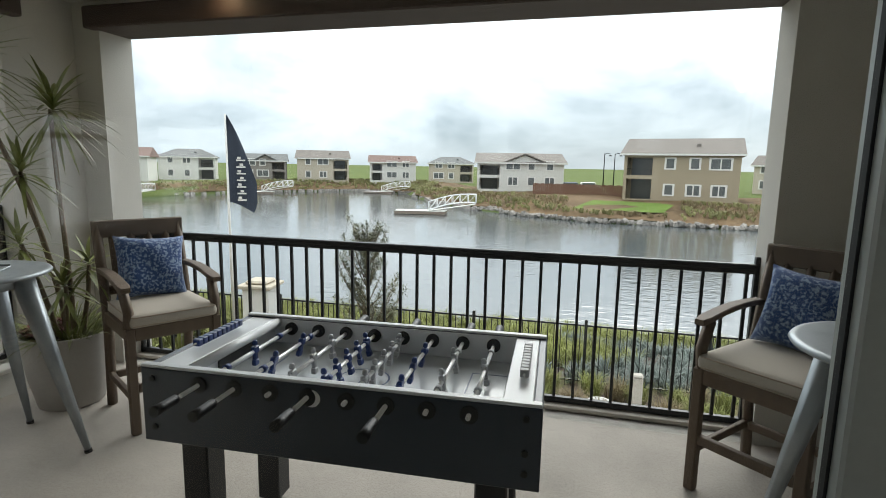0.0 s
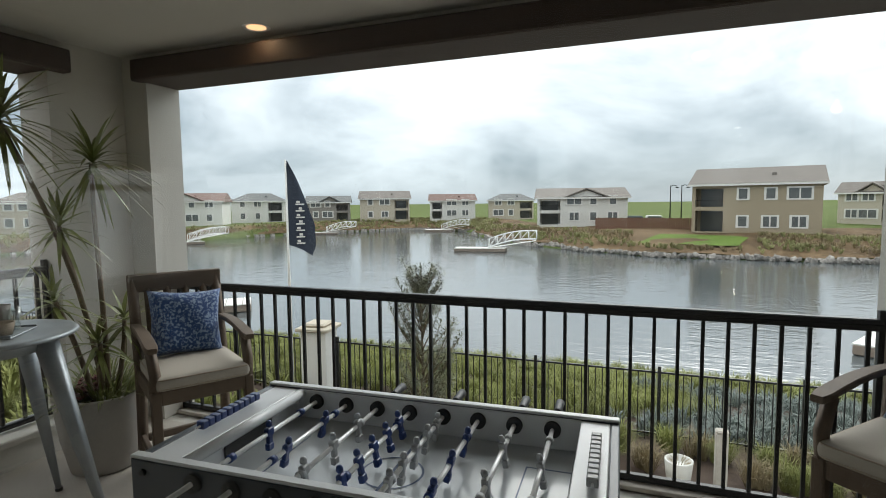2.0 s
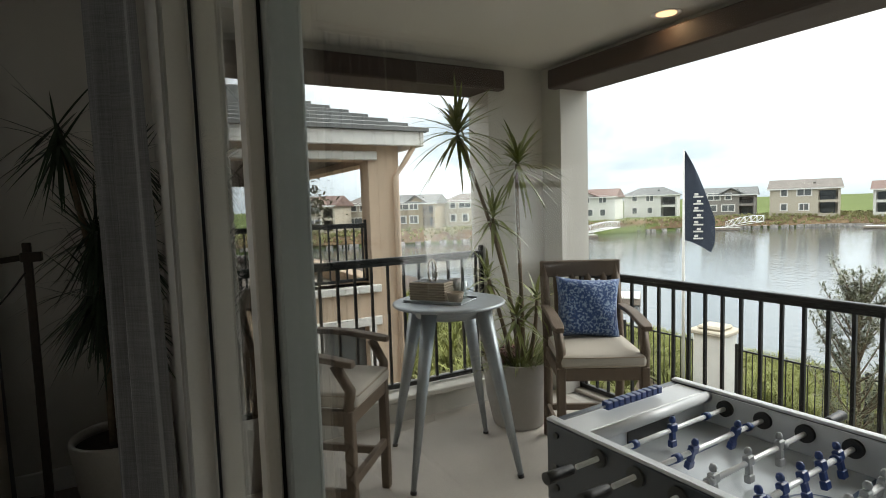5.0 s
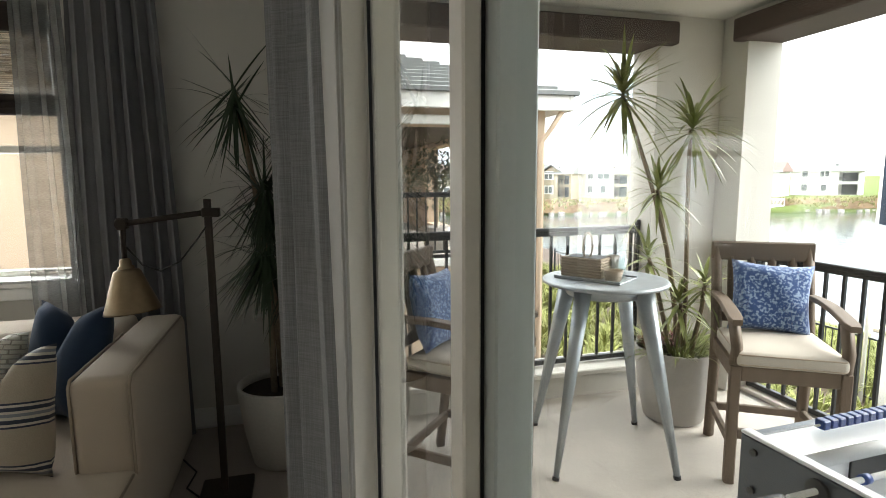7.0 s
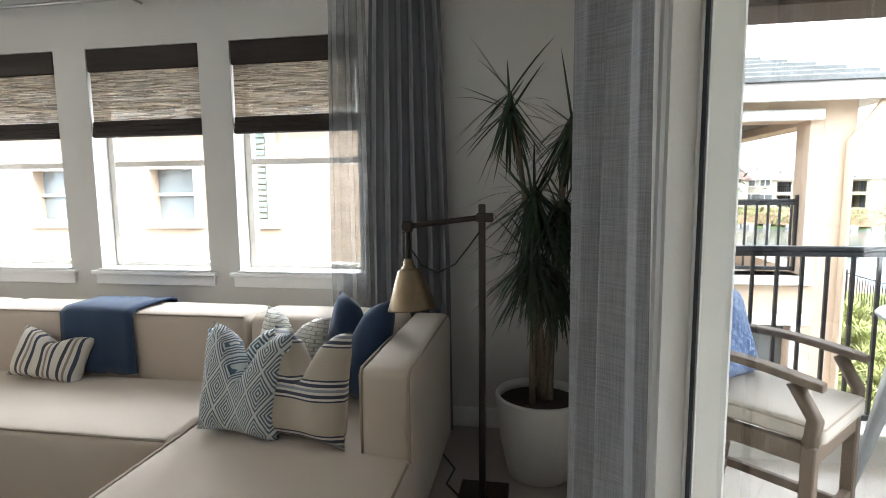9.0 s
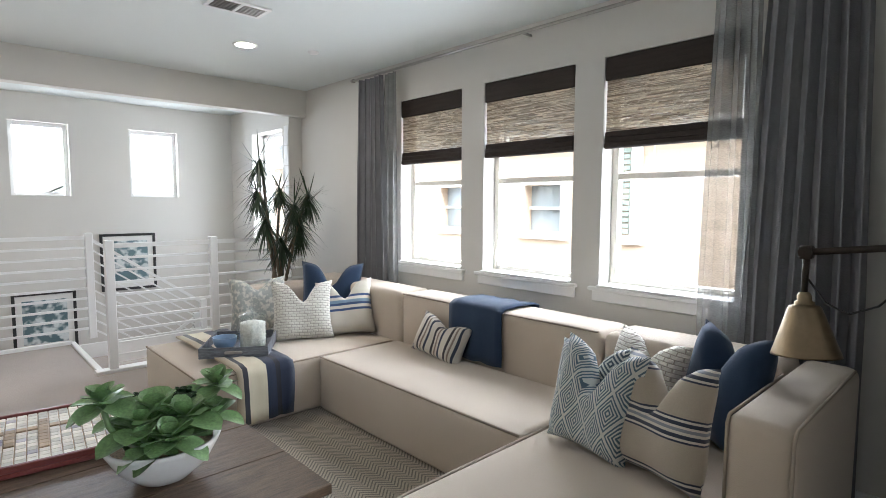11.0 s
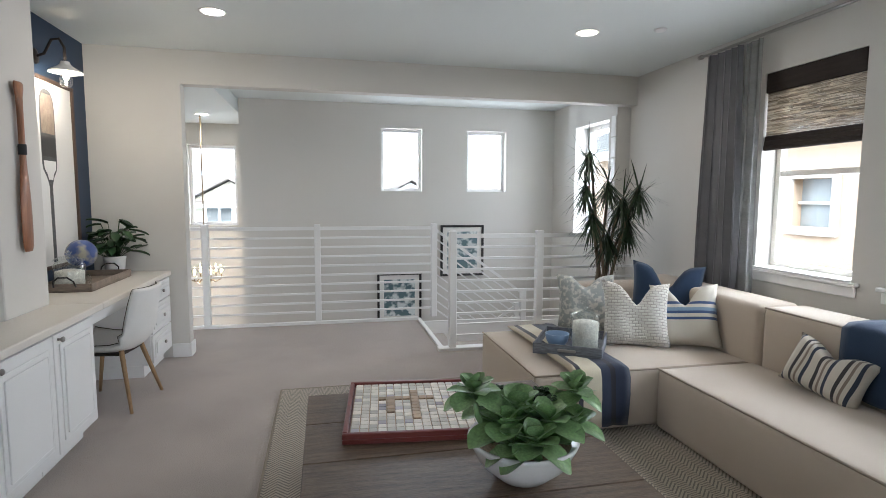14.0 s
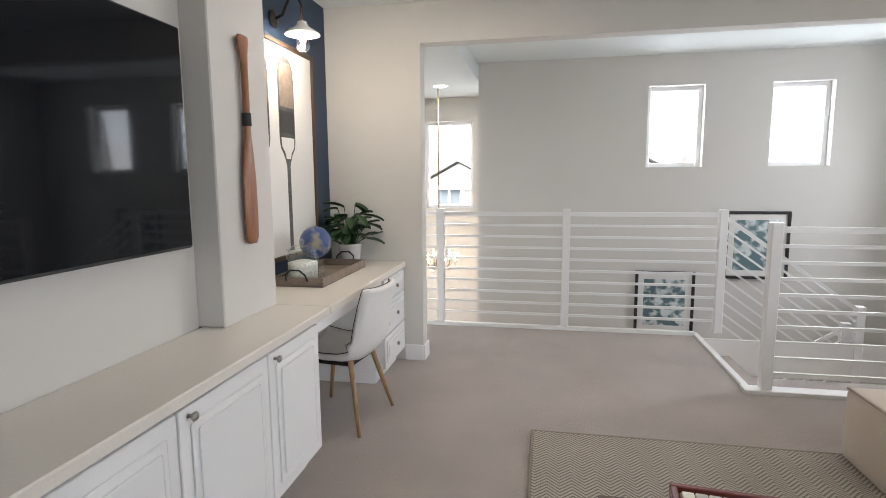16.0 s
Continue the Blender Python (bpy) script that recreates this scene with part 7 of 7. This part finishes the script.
# curtains and shades
rod_t = thing("curtain_rod", "slim brushed nickel curtain rod above the windows", "curtain rod")
part("rod", rod(B(), (WX + 0.11, -4.62, 2.725), (WX + 0.11, -0.42, 2.725), 0.012, seg=12), M["nickel"], rod_t)
for y in (-4.58, -2.52, -0.46):
    part("bracket", rod(B(), (WX + 0.001, y, 2.725), (WX + 0.11, y, 2.725), 0.010), M["nickel"], rod_t)
part("finial", rod(B(), (WX + 0.11, -4.66, 2.725), (WX + 0.11, -4.62, 2.725), 0.018, 0.02, 12), M["nickel"], rod_t)


def curtain(label, p0, p1, n, depth, mat, seed, z0=0.02, z1=2.70, group="window curtains", flare=1.1):
    c = drape(B(), folds(p0, p1, n, depth, 10, seed), z0, z1, 12, 0.012, seed, flare)
    return solid("curtain", c, M[mat], label, "curtain", None, group)


curtain("blue-grey linen curtain at the window", (WX + 0.12, -4.56), (WX + 0.12, -4.10), 5, 0.045, "curtain", 1)
curtain("sheer edge of the grey curtain at the window", (WX + 0.115, -4.12), (WX + 0.115, -3.93), 2, 0.03, "sheer", 2)
curtain("blue-grey linen curtain at the window", (WX + 0.12, -0.98), (WX + 0.12, -0.50), 6, 0.05, "curtain", 3)
curtain("sheer edge of the grey curtain at the window", (WX + 0.115, -1.22), (WX + 0.115, -0.96), 3, 0.03, "sheer", 4)
curtain("slubby blue-grey linen curtain beside the sliding door", (-1.76, SY - 0.20), (-1.47, SY - 0.062), 3, 0.024, "linen", 5, group="door curtains", flare=1.0)
curtain("slubby blue-grey linen curtain beside the sliding door", (0.40, SY - 0.055), (0.75, SY - 0.12), 3, 0.026, "linen", 6, group="door curtains", flare=1.0)

for a, b in WINDOWS:
    sh = thing("woven_shade", "woven reed roman shade with dark edges, half raised", "window shade", None, "woven shades")
    x = WX - 0.03
    part("valance", box(B(), (x, a + 0.006, 2.31), (x + 0.03, b - 0.006, Z_HEAD - 0.004), 0.004), M["blind_dark"], sh, "dark brown band")
    reeds = B()
    n = 62
    rs = random.Random(int(a * 100))
    for k in range(n):
        z = 1.985 + k * 0.325 / n
        cuts = [a + 0.012] + sorted(rs.uniform(a + 0.05, b - 0.05) for q in range(9)) + [b - 0.012]
        for y0, y1 in zip(cuts, cuts[1:]):
            box(reeds, (x + 0.008 + 0.002 * (k % 2), y0, z), (x + 0.012 + 0.002 * (k % 2), y1, z + rs.uniform(0.0036, 0.0050)))
    for q in range(15):
        yy = a + 0.03 + q * (b - a - 0.06) / 14
        box(reeds, (x + 0.006, yy - 0.002, 1.985), (x + 0.0075, yy + 0.002, 2.31))
    part("reeds", reeds, M["reed"], sh)
    for k, (z, d) in enumerate(((1.875, 0.036), (1.91, 0.030), (1.945, 0.024))):
        part("hem_fold", box(B(), (x - 0.006, a + 0.006, z), (x + d, b - 0.006, z + 0.04), 0.008), M["blind_dark"], sh)

# ---- built-in cabinets and desk ----
FX = 1.10
ends = [(-0.6, -1.28), (-1.283, -1.88), (-1.883, -2.46), (-2.463, -3.0), (-3.003, -3.56), (-3.563, -4.06)]


def cab_door(t, y0, y1, z0, z1, knob, name="door"):
    """A raised-panel front on the face of a cabinet."""
    d = B()
    box(d, (FX - 0.02, y1 + 0.003, z0), (FX - 0.001, y0 - 0.003, z1), 0.003)
    m = 0.055 if z1 - z0 > 0.35 else 0.035
    dd = part(name, d, M["white"], t)
    part("panel_moulding", box(B(), (FX - 0.027, y1 + m, z0 + m), (FX - 0.0205, y0 - m, z1 - m), 0.005), M["white"], dd)
    part("raised_panel", box(B(), (FX - 0.034, y1 + m + 0.03, z0 + m + 0.03), (FX - 0.0275, y0 - m - 0.03, z1 - m - 0.03), 0.006), M["white"], dd)
    ky, kz = knob
    kn = lathe(B(), [(0, 0), (0.008, 0), (0.006, 0.012), (0.012, 0.017), (0.016, 0.024), (0.012, 0.031), (0, 0.033)], 14)
    for v in kn.verts:
        v.co = Vector((FX - 0.02 - v.co.z, ky + v.co.x, kz + v.co.y))
    part("knob", kn, M["nickel"], dd, "brushed nickel knob")


for k, (a, b) in enumerate(ends):
    c = thing("base_cabinet", "white base cabinet with a raised-panel door", "cabinet", None, "built-in cabinets")
    part("body", box(B(), (FX, b + 0.001, 0.10), (1.498, a - 0.001, 0.775), 0.002), M["white"], c)
    part("toe_kick", box(B(), (FX + 0.07, b + 0.001, 0.0), (1.49, a - 0.001, 0.099)), M["white"], c)
    cab_door(c, a, b, 0.115, 0.765, (a - 0.06 if k % 2 else b + 0.06, 0.735) if k < 4 else (a - 0.05, 0.735))
dr = thing("drawer_unit", "white three-drawer desk pedestal with nickel knobs", "drawers")
part("body", box(B(), (FX, HY + 0.018, 0.10), (1.69, -5.20, 0.775), 0.002), M["white"], dr)
part("toe_kick", box(B(), (FX + 0.06, HY + 0.018, 0.0), (1.68, -5.20, 0.099)), M["white"], dr)
for z0, z1 in ((0.60, 0.765), (0.355, 0.59), (0.115, 0.345)):
    cab_door(dr, -5.20, -5.745, z0, z1, (-5.475, (z0 + z1) / 2), "drawer")
top = B()
box(top, (FX - 0.03, -4.2, 0.776), (1.498, SY - 0.3, 0.82), 0.006)
box(top, (FX - 0.03, HY + 0.002, 0.776), (1.698, -4.201, 0.82), 0.006)
solid("countertop", top, M["quartz"], "long white countertop over the cabinets and desk", "countertop")
ap = B()
box(ap, (FX + 0.002, -5.198, 0.70), (FX + 0.022, -4.062, 0.775), 0.003)
solid("desk_apron", ap, M["white"], "white apron below the desk top", "desk")
kb = B()
box(kb, (1.678, -5.198, 0.0), (1.698, -4.062, 0.775), 0.002)
setting("trim_kneehole", kb, M["white"], "white back panel of the desk kneehole", "trim")

# television
tv = thing("television", "large black flat television on the wall", "television")
part("body", box(B(), (1.43, -3.62, 1.20), (1.47, -2.12, 2.09), 0.006), M["blackplastic"], tv)
part("screen", box(B(), (1.425, -3.61, 1.212), (1.4295, -2.13, 2.082), 0.001), M["screen"], tv, "glossy black screen")
part("mount", box(B(), (1.471, -2.95, 1.5), (1.499, -2.45, 1.8)), M["blackplastic"], tv)

# oar
oar = thing("oar", "oiled cherry wooden oar hung on the pier", "oar", pose(1.345, -3.95, 1.18))
ob = B()
rows = []
prof = [(0.0, 0.035, 0.010), (0.03, 0.052, 0.012), (0.15, 0.058, 0.012), (0.30, 0.054, 0.013), (0.42, 0.040, 0.014), (0.50, 0.024, 0.015), (0.56, 0.018, 0.016), (0.72, 0.017, 0.016), (0.82, 0.019, 0.016), (0.87, 0.030, 0.014), (0.92, 0.046, 0.013), (0.945, 0.047, 0.012), (0.955, 0.040, 0.010)]
for z, w, d in prof:
    rows.append([ob.verts.new((d * math.cos(k * math.tau / 12), w * math.sin(k * math.tau / 12), z)) for k in range(12)])
for a, b in zip(rows, rows[1:]):
    for k in range(12):
        ob.faces.new((a[k], a[(k + 1) % 12], b[(k + 1) % 12], b[k])).smooth = True
ob.faces.new(rows[0][::-1])
ob.faces.new(rows[-1])
part("paddle", ob, M["oar_wood"], oar)
part("wrap", lathe(B(), [(0.0195, 0.55), (0.021, 0.552), (0.021, 0.608), (0.0195, 0.61)], 14), M["rubber"], oar, "black leather wrap")

# framed paddle drawing
ps = thing("wall_art", "large framed drawing of paddles in a walnut frame", "picture")
PY0, PY1, PZ0, PZ1 = -5.46, -4.30, 0.95, 2.37
part("paper", box(B(), (1.682, PY0 + 0.02, PZ0 + 0.02), (1.694, PY1 - 0.02, PZ1 - 0.02)), M["paper"], ps)
for lo, hi in (((1.665, PY0, PZ0), (1.698, PY0 + 0.028, PZ1)), ((1.665, PY1 - 0.028, PZ0), (1.698, PY1, PZ1)), ((1.665, PY0 + 0.0285, PZ1 - 0.028), (1.698, PY1 - 0.0285, PZ1)), ((1.665, PY0 + 0.0285, PZ0), (1.698, PY1 - 0.0285, PZ0 + 0.028))):
    part("frame_bar", box(B(), lo, hi, 0.003), M["frame_wood"], ps)
def flat_shape(outline, x):
    """A flat printed shape from (y, z) half-widths: (width, height) pairs from the top down."""
    bm = B()
    rows_ = [[bm.verts.new((x, yc + s * w, z)) for s in (-1, 1)] for w, z in outline]
    for a, b in zip(rows_, rows_[1:]):
        bm.faces.new((a[0], a[1], b[1], b[0]))
    bm.normal_update()
    bmesh.ops.solidify(bm, geom=bm.faces[:], thickness=0.001)
    return bm


for yc in (-5.03, -4.68):
    part("paddle_outline", flat_shape([(0.03, 2.285), (0.07, 2.265), (0.10, 2.22), (0.112, 2.14), (0.112, 1.74), (0.10, 1.69), (0.06, 1.645), (0.035, 1.60), (0.024, 1.57), (0.024, 1.03), (0.035, 1.0)], 1.6805), M["ink"], ps)
    part("paddle_blade", flat_shape([(0.06, 2.25), (0.088, 2.21), (0.098, 2.14), (0.098, 1.96)], 1.6785), M["grey_wood"], ps)
    part("paddle_band", flat_shape([(0.098, 1.935), (0.098, 1.79)], 1.6785), M["black_wood"], ps)
    part("paddle_throat", flat_shape([(0.092, 1.76), (0.085, 1.70), (0.045, 1.66), (0.03, 1.62)], 1.6785), M["paper"], ps)

# sconce
sc = thing("wall_sconce", "lit barn-style wall sconce with a glass lamp chimney", "wall lamp")
SCY = -4.93
pl = lathe(B(), [(0, 0), (0.055, 0), (0.055, 0.012), (0.03, 0.02), (0, 0.022)], 20)
for v in pl.verts:
    v.co = Vector((1.698 - v.co.z, SCY + v.co.x, 2.50 + v.co.y))
part("wall_plate", pl, M["bronze"], sc)
part("arm", tube(B(), [(1.68, SCY, 2.50), (1.63, SCY, 2.52), (1.58, SCY, 2.62), (1.53, SCY, 2.63), (1.50, SCY, 2.57), (1.50, SCY, 2.48)], 0.010, 8), M["bronze"], sc)
part("shade", lathe(B(), [(0.028, 0.08), (0.035, 0.06), (0.05, 0.045), (0.105, 0.012), (0.11, 0.0), (0.105, 0.002), (0.045, 0.035), (0.02, 0.05)], 28, (1.50, SCY, 2.39)), M["ceramic"], sc, "white metal shade")
part("chimney", lathe(B(), [(0.03, 0.08), (0.04, 0.05), (0.04, 0.01), (0.025, -0.01), (0, -0.012)], 18, (1.50, SCY, 2.30)), M["jar_glass"], sc)
part("bulb", lathe(B(), [(0, 0.03), (0.012, 0.028), (0.02, 0.01), (0.014, -0.01), (0, -0.014)], 14, (1.50, SCY, 2.355)), M["bulb"], sc)

# desk chair
dc = thing("desk_chair", "white moulded desk chair with dark piping and oak legs", "chair", pose(1.20, -4.66, 0, 0, 0, 82))
for fx, fy in ((-0.21, -0.20), (0.21, -0.20), (-0.21, 0.21), (0.21, 0.21)):
    part("leg", rod(B(), (fx * 1.12, fy * 1.12, 0), (fx * 0.65, fy * 0.65, 0.42), 0.011, 0.018, 10), M["oak_leg"], dc)
shl = B()
rows = []
prof = [(-0.23, 0.455), (-0.20, 0.448), (-0.1, 0.432), (0.0, 0.425), (0.1, 0.428), (0.17, 0.445), (0.215, 0.49), (0.24, 0.56), (0.255, 0.66), (0.275, 0.76), (0.295, 0.84), (0.30, 0.86)]
for k, (y, z) in enumerate(prof):
    w = 0.225 if k < 6 else 0.235 - 0.012 * (k - 6)
    rows.append([shl.verts.new((w * u, y - (0.05 * abs(u) ** 3 if k > 5 else 0), z + (0.055 * abs(u) ** 3 if k <= 6 else 0.0))) for u in (-1, -0.8, -0.5, -0.2, 0.2, 0.5, 0.8, 1)])
for a, b in zip(rows, rows[1:]):
    for j in range(7):
        shl.faces.new((a[j], a[j + 1], b[j + 1], b[j])).smooth = True
shl.normal_update()
bmesh.ops.solidify(shl, geom=shl.faces[:], thickness=0.03)
rim = [v.co.copy() for v in [rw[0] for rw in rows]] + [v.co.copy() for v in rows[-1][1:]] + [rw[-1].co.copy() for rw in rows[::-1][1:]]
shell = part("shell", shl, M["chair_shell"], dc)
part("piping", tube(B(), rim, 0.003, 6), M["bronze"], shell)
part("seat_bracket", box(B(), (-0.15, -0.15, 0.385), (0.15, 0.15, 0.405), 0.004), M["bronze"], dc)

# desk top
tdp = pose(1.47, -5.05, 0.82)
dt = thing("desk_tray", "long grey wooden tray with dark iron handles", "tray", tdp)
part("base", box(B(), (-0.17, -0.40, 0), (0.17, 0.40, 0.012), 0.002), M["grey_wood"], dt)
for lo, hi in (((-0.17, -0.40, 0.0125), (-0.156, 0.40, 0.06)), ((0.156, -0.40, 0.0125), (0.17, 0.40, 0.06)), ((-0.1555, -0.40, 0.0125), (0.1555, -0.386, 0.06)), ((-0.1555, 0.386, 0.0125), (0.1555, 0.40, 0.06))):
    part("side", box(B(), lo, hi, 0.003), M["grey_wood"], dt)
for y in (-0.406, 0.406):
    part("handle", tube(B(), [(-0.07, y, 0.04), (-0.065, y * 1.05, 0.08), (-0.03, y * 1.06, 0.11), (0.03, y * 1.06, 0.11), (0.065, y * 1.05, 0.08), (0.07, y, 0.04)], 0.006, 6), M["iron"], dt)
jar(tdp @ pose(0.02, 0.27, 0.013), 0.10, 0.20, 0.62, "large lidded glass jar of white shells on the desk tray")
gb = thing("desk_globe", "blue desk globe on a small clear stand", "globe", tdp @ pose(0.0, 0.11, 0.013))
part("stand", lathe(B(), [(0, 0), (0.055, 0), (0.06, 0.03), (0.045, 0.07), (0.03, 0.08), (0.012, 0.085), (0.01, 0.14)], 20), M["jar_glass"], gb)
sp = B()
bmesh.ops.create_uvsphere(sp, u_segments=28, v_segments=16, radius=0.105)
for f in sp.faces:
    f.smooth = True
for v in sp.verts:
    v.co.z += 0.235
part("sphere", sp, M["globe"], gb)
dpm = pose(1.46, -5.56, 0.82)
dp = thing("potted_plant", "dark glossy-leaved plant in a white ceramic pot", "plant", dpm)
part("pot", lathe(B(), [(0, 0), (0.065, 0), (0.07, 0.01), (0.088, 0.15), (0.09, 0.165), (0.08, 0.165), (0.075, 0.14), (0, 0.13)], 28), M["ceramic"], dp)
lv, stm = B(), B()
r = random.Random(9)
for k in range(54):
    a, el = k * 2.4, r.uniform(0.2, 1.4)
    tip = Vector((math.cos(a) * math.cos(el) * 0.8, math.sin(a) * math.cos(el) * 0.8, math.sin(el) * 1.25)) * r.uniform(0.14, 0.28) + Vector((0, 0, 0.15))
    tube(stm, [(0.02 * math.cos(a), 0.02 * math.sin(a), 0.13), tip * 0.6 + Vector((0, 0, 0.06)), tip], 0.003, 4)
    fleshy_leaf(lv, tip, (math.cos(a), math.sin(a), r.uniform(-0.6, 0.4)), r.uniform(0.10, 0.17), r.uniform(0.05, 0.075), 0.3, 5)
part("stems", stm, M["peace_leaf"], dp)
part("leaves", lv, M["peace_leaf"], dp)

# ---- stair railings and stairs ----
def bar_guard(a, b, za, zb, posts, label, n=10, top=1.12):
    """A white guard of level bars between posts; za and zb: the foot heights at its two ends."""
    a, b = Vector((*a, za)), Vector((*b, zb))
    t = thing("stair_railing", label, "railing", None, "white stair railings")
    d = (b - a)
    side = Vector((-d.y, d.x, 0)).normalized() * 0.012
    for k in range(n):
        z = 0.11 + k * (top - 0.13) / (n - 1)
        th = 0.011 if k < n - 1 else 0.02
        bm = B()
        p, q = a + Vector((0, 0, z)), b + Vector((0, 0, z))
        vs = [bm.verts.new(c) for c in (p - side - Vector((0, 0, th)), p + side - Vector((0, 0, th)), p + side + Vector((0, 0, th)), p - side + Vector((0, 0, th)))]
        ws = [bm.verts.new(v.co + d) for v in vs]
        for i in range(4):
            bm.faces.new((vs[i], vs[(i + 1) % 4], ws[(i + 1) % 4], ws[i]))
        bm.faces.new(vs)
        bm.faces.new(ws)
        part("rail", bm, M["white"], t)
    for f in posts:
        c = a + d * f
        part("post", box(B(), (c.x - 0.036, c.y - 0.036, c.z), (c.x + 0.036, c.y + 0.036, c.z + top + 0.03), 0.005), M["white"], t)
    return t


bar_guard((1.88, -6.875), (-1.63, -6.875), 0.036, 0.036, (0.253, 0.603, 1.0), "white level-bar railing along the landing")
bar_guard((-1.54, -5.50), (-3.48, -5.50), 0.03, 0.03, (0.0, 0.464), "white level-bar railing behind the sofa")
bar_guard((-1.67, -6.875), (-2.80, -6.875), 0.0, -0.82, (1.0,), "white sloping stair railing")
bar_guard((-2.75, -6.98), (-1.2, -6.98), -1.0, -2.0, (0.0, 1.0), "white sloping railing of the lower flight")
cb = B()
box(cb, (-3.5, -5.56, -0.25), (-1.40, -5.45, 0.028), 0.004)
setting("trim_stair_curb", cb, M["white"], "white curb under the stair railing", "trim")
st = thing("stairs", "carpeted stairs going down with white sides", "stairs", kind="structure")
for k in range(7):
    x0 = -1.475 - 0.26 * k
    part("step", box(B(), (x0 - 0.28, -6.84, -0.175 * (k + 1) - 0.17), (x0, -5.57, -0.175 * (k + 1)), 0.01), M["carpet"], st)
part("stringer", box(B(), (-3.48, -6.872, -0.36), (-1.50, -6.845, -0.02), 0.004, None), M["white"], st)

# pictures down the stairs
for x0, x1, z0, z1 in ((-2.475, -1.865, 0.43, 1.13), (-1.60, -1.0, -0.19, 0.49)):
    pc = thing("framed_print", "black-framed teal abstract print on the stair wall", "picture", None, "stair prints")
    y = FY + 0.004
    part("print", box(B(), (x0 + 0.03, y, z0 + 0.03), (x1 - 0.03, y + 0.012, z1 - 0.03)), M["paper"], pc)
    part("image", box(B(), (x0 + 0.09, y + 0.0125, z0 + 0.09), (x1 - 0.09, y + 0.014, z1 - 0.09)), M["abstract"], pc)
    for lo, hi in (((x0, y, z0), (x0 + 0.03, y + 0.03, z1)), ((x1 - 0.03, y, z0), (x1, y + 0.03, z1)), ((x0 + 0.0305, y, z1 - 0.03), (x1 - 0.0305, y + 0.03, z1)), ((x0 + 0.0305, y, z0), (x1 - 0.0305, y + 0.03, z0 + 0.03))):
        part("frame_bar", box(B(), lo, hi, 0.003), M["black_wood"], pc)

# chandelier in the entry
cn = thing("chandelier", "lit brass and glass chandelier hanging in the entry", "chandelier", pose(1.25, -8.1, 0))
part("stem", rod(B(), (0, 0, 0.55), (0, 0, 2.555), 0.008), M["brass"], cn)
part("hub", lathe(B(), [(0, 0.6), (0.03, 0.55), (0.04, 0.45), (0.02, 0.35), (0, 0.3)], 14), M["brass"], cn)
for k in range(6):
    a = k * math.tau / 6
    c, s = math.cos(a), math.sin(a)
    ar = part("arm", tube(B(), [(0.03 * c, 0.03 * s, 0.45), (0.12 * c, 0.12 * s, 0.36), (0.2 * c, 0.2 * s, 0.40), (0.2 * c, 0.2 * s, 0.46)], 0.008, 6), M["brass"], cn)
    part("glass_shade", lathe(B(), [(0.02, 0.0), (0.04, 0.02), (0.045, 0.12), (0.04, 0.125)], 14, (0.2 * c, 0.2 * s, 0.46)), M["jar_glass"], ar)
    part("bulb", lathe(B(), [(0, 0.09), (0.014, 0.06), (0.012, 0.03), (0, 0.01)], 10, (0.2 * c, 0.2 * s, 0.47)), M["bulb"], ar)

# ceiling fittings
for x, y in DOWNLIGHTS + [(1.2, -8.0)]:
    zc = Z_CEIL if y > -6 else 2.56
    dl = thing("ceiling_light", "lit recessed ceiling light with a white ring", "ceiling light", pose(x, y, zc), "recessed ceiling lights")
    part("trim_ring", lathe(B(), [(0.072, 0.006), (0.075, -0.002), (0.098, -0.006), (0.10, 0.0)], 30), M["white"], dl)
    part("lens", lathe(B(), [(0.073, -0.004), (0.0, -0.0045)], 24), M["lamp_on"], dl, "lit lens")
for x, y in ((-2.89, -4.27), (0.95, -4.3)):
    solid("smoke_detector", lathe(B(), [(0, -0.018), (0.035, -0.016), (0.048, -0.005), (0.05, 0.0)], 24), M["white"], "small white ceiling sprinkler cover", "sprinkler", pose(x, y, Z_CEIL), "ceiling sprinklers")
vt = thing("ceiling_vent", "white ceiling air vent with dark slots", "vent", pose(-1.98, -3.66, Z_CEIL))
# Black sheet stands in for the shade of the duct behind the slats.
part("backing", box(B(), (-0.17, -0.09, -0.004), (0.17, 0.09, -0.001)), M["rubber"], vt)
for lo, hi in (((-0.19, -0.11, -0.014), (0.19, -0.085, -0.001)), ((-0.19, 0.085, -0.014), (0.19, 0.11, -0.001)), ((-0.19, -0.0845, -0.014), (-0.165, 0.0845, -0.001)), ((0.165, -0.0845, -0.014), (0.19, 0.0845, -0.001)), ((-0.012, -0.0845, -0.014), (0.012, 0.0845, -0.001))):
    part("frame_bar", box(B(), lo, hi, 0.003), M["white"], vt)
for k in range(7):
    y = -0.075 + 0.025 * k
    part("slat", box(B(), (-0.165, y - 0.004, -0.012), (0.165, y + 0.004, -0.006), 0, None), M["nickel"], vt)
dv = solid("outlet_plate", box(B(), (1.69, -5.66, 0.98), (1.699, -5.59, 1.09), 0.002), M["white"], "white wall outlet above the desk", "outlet")
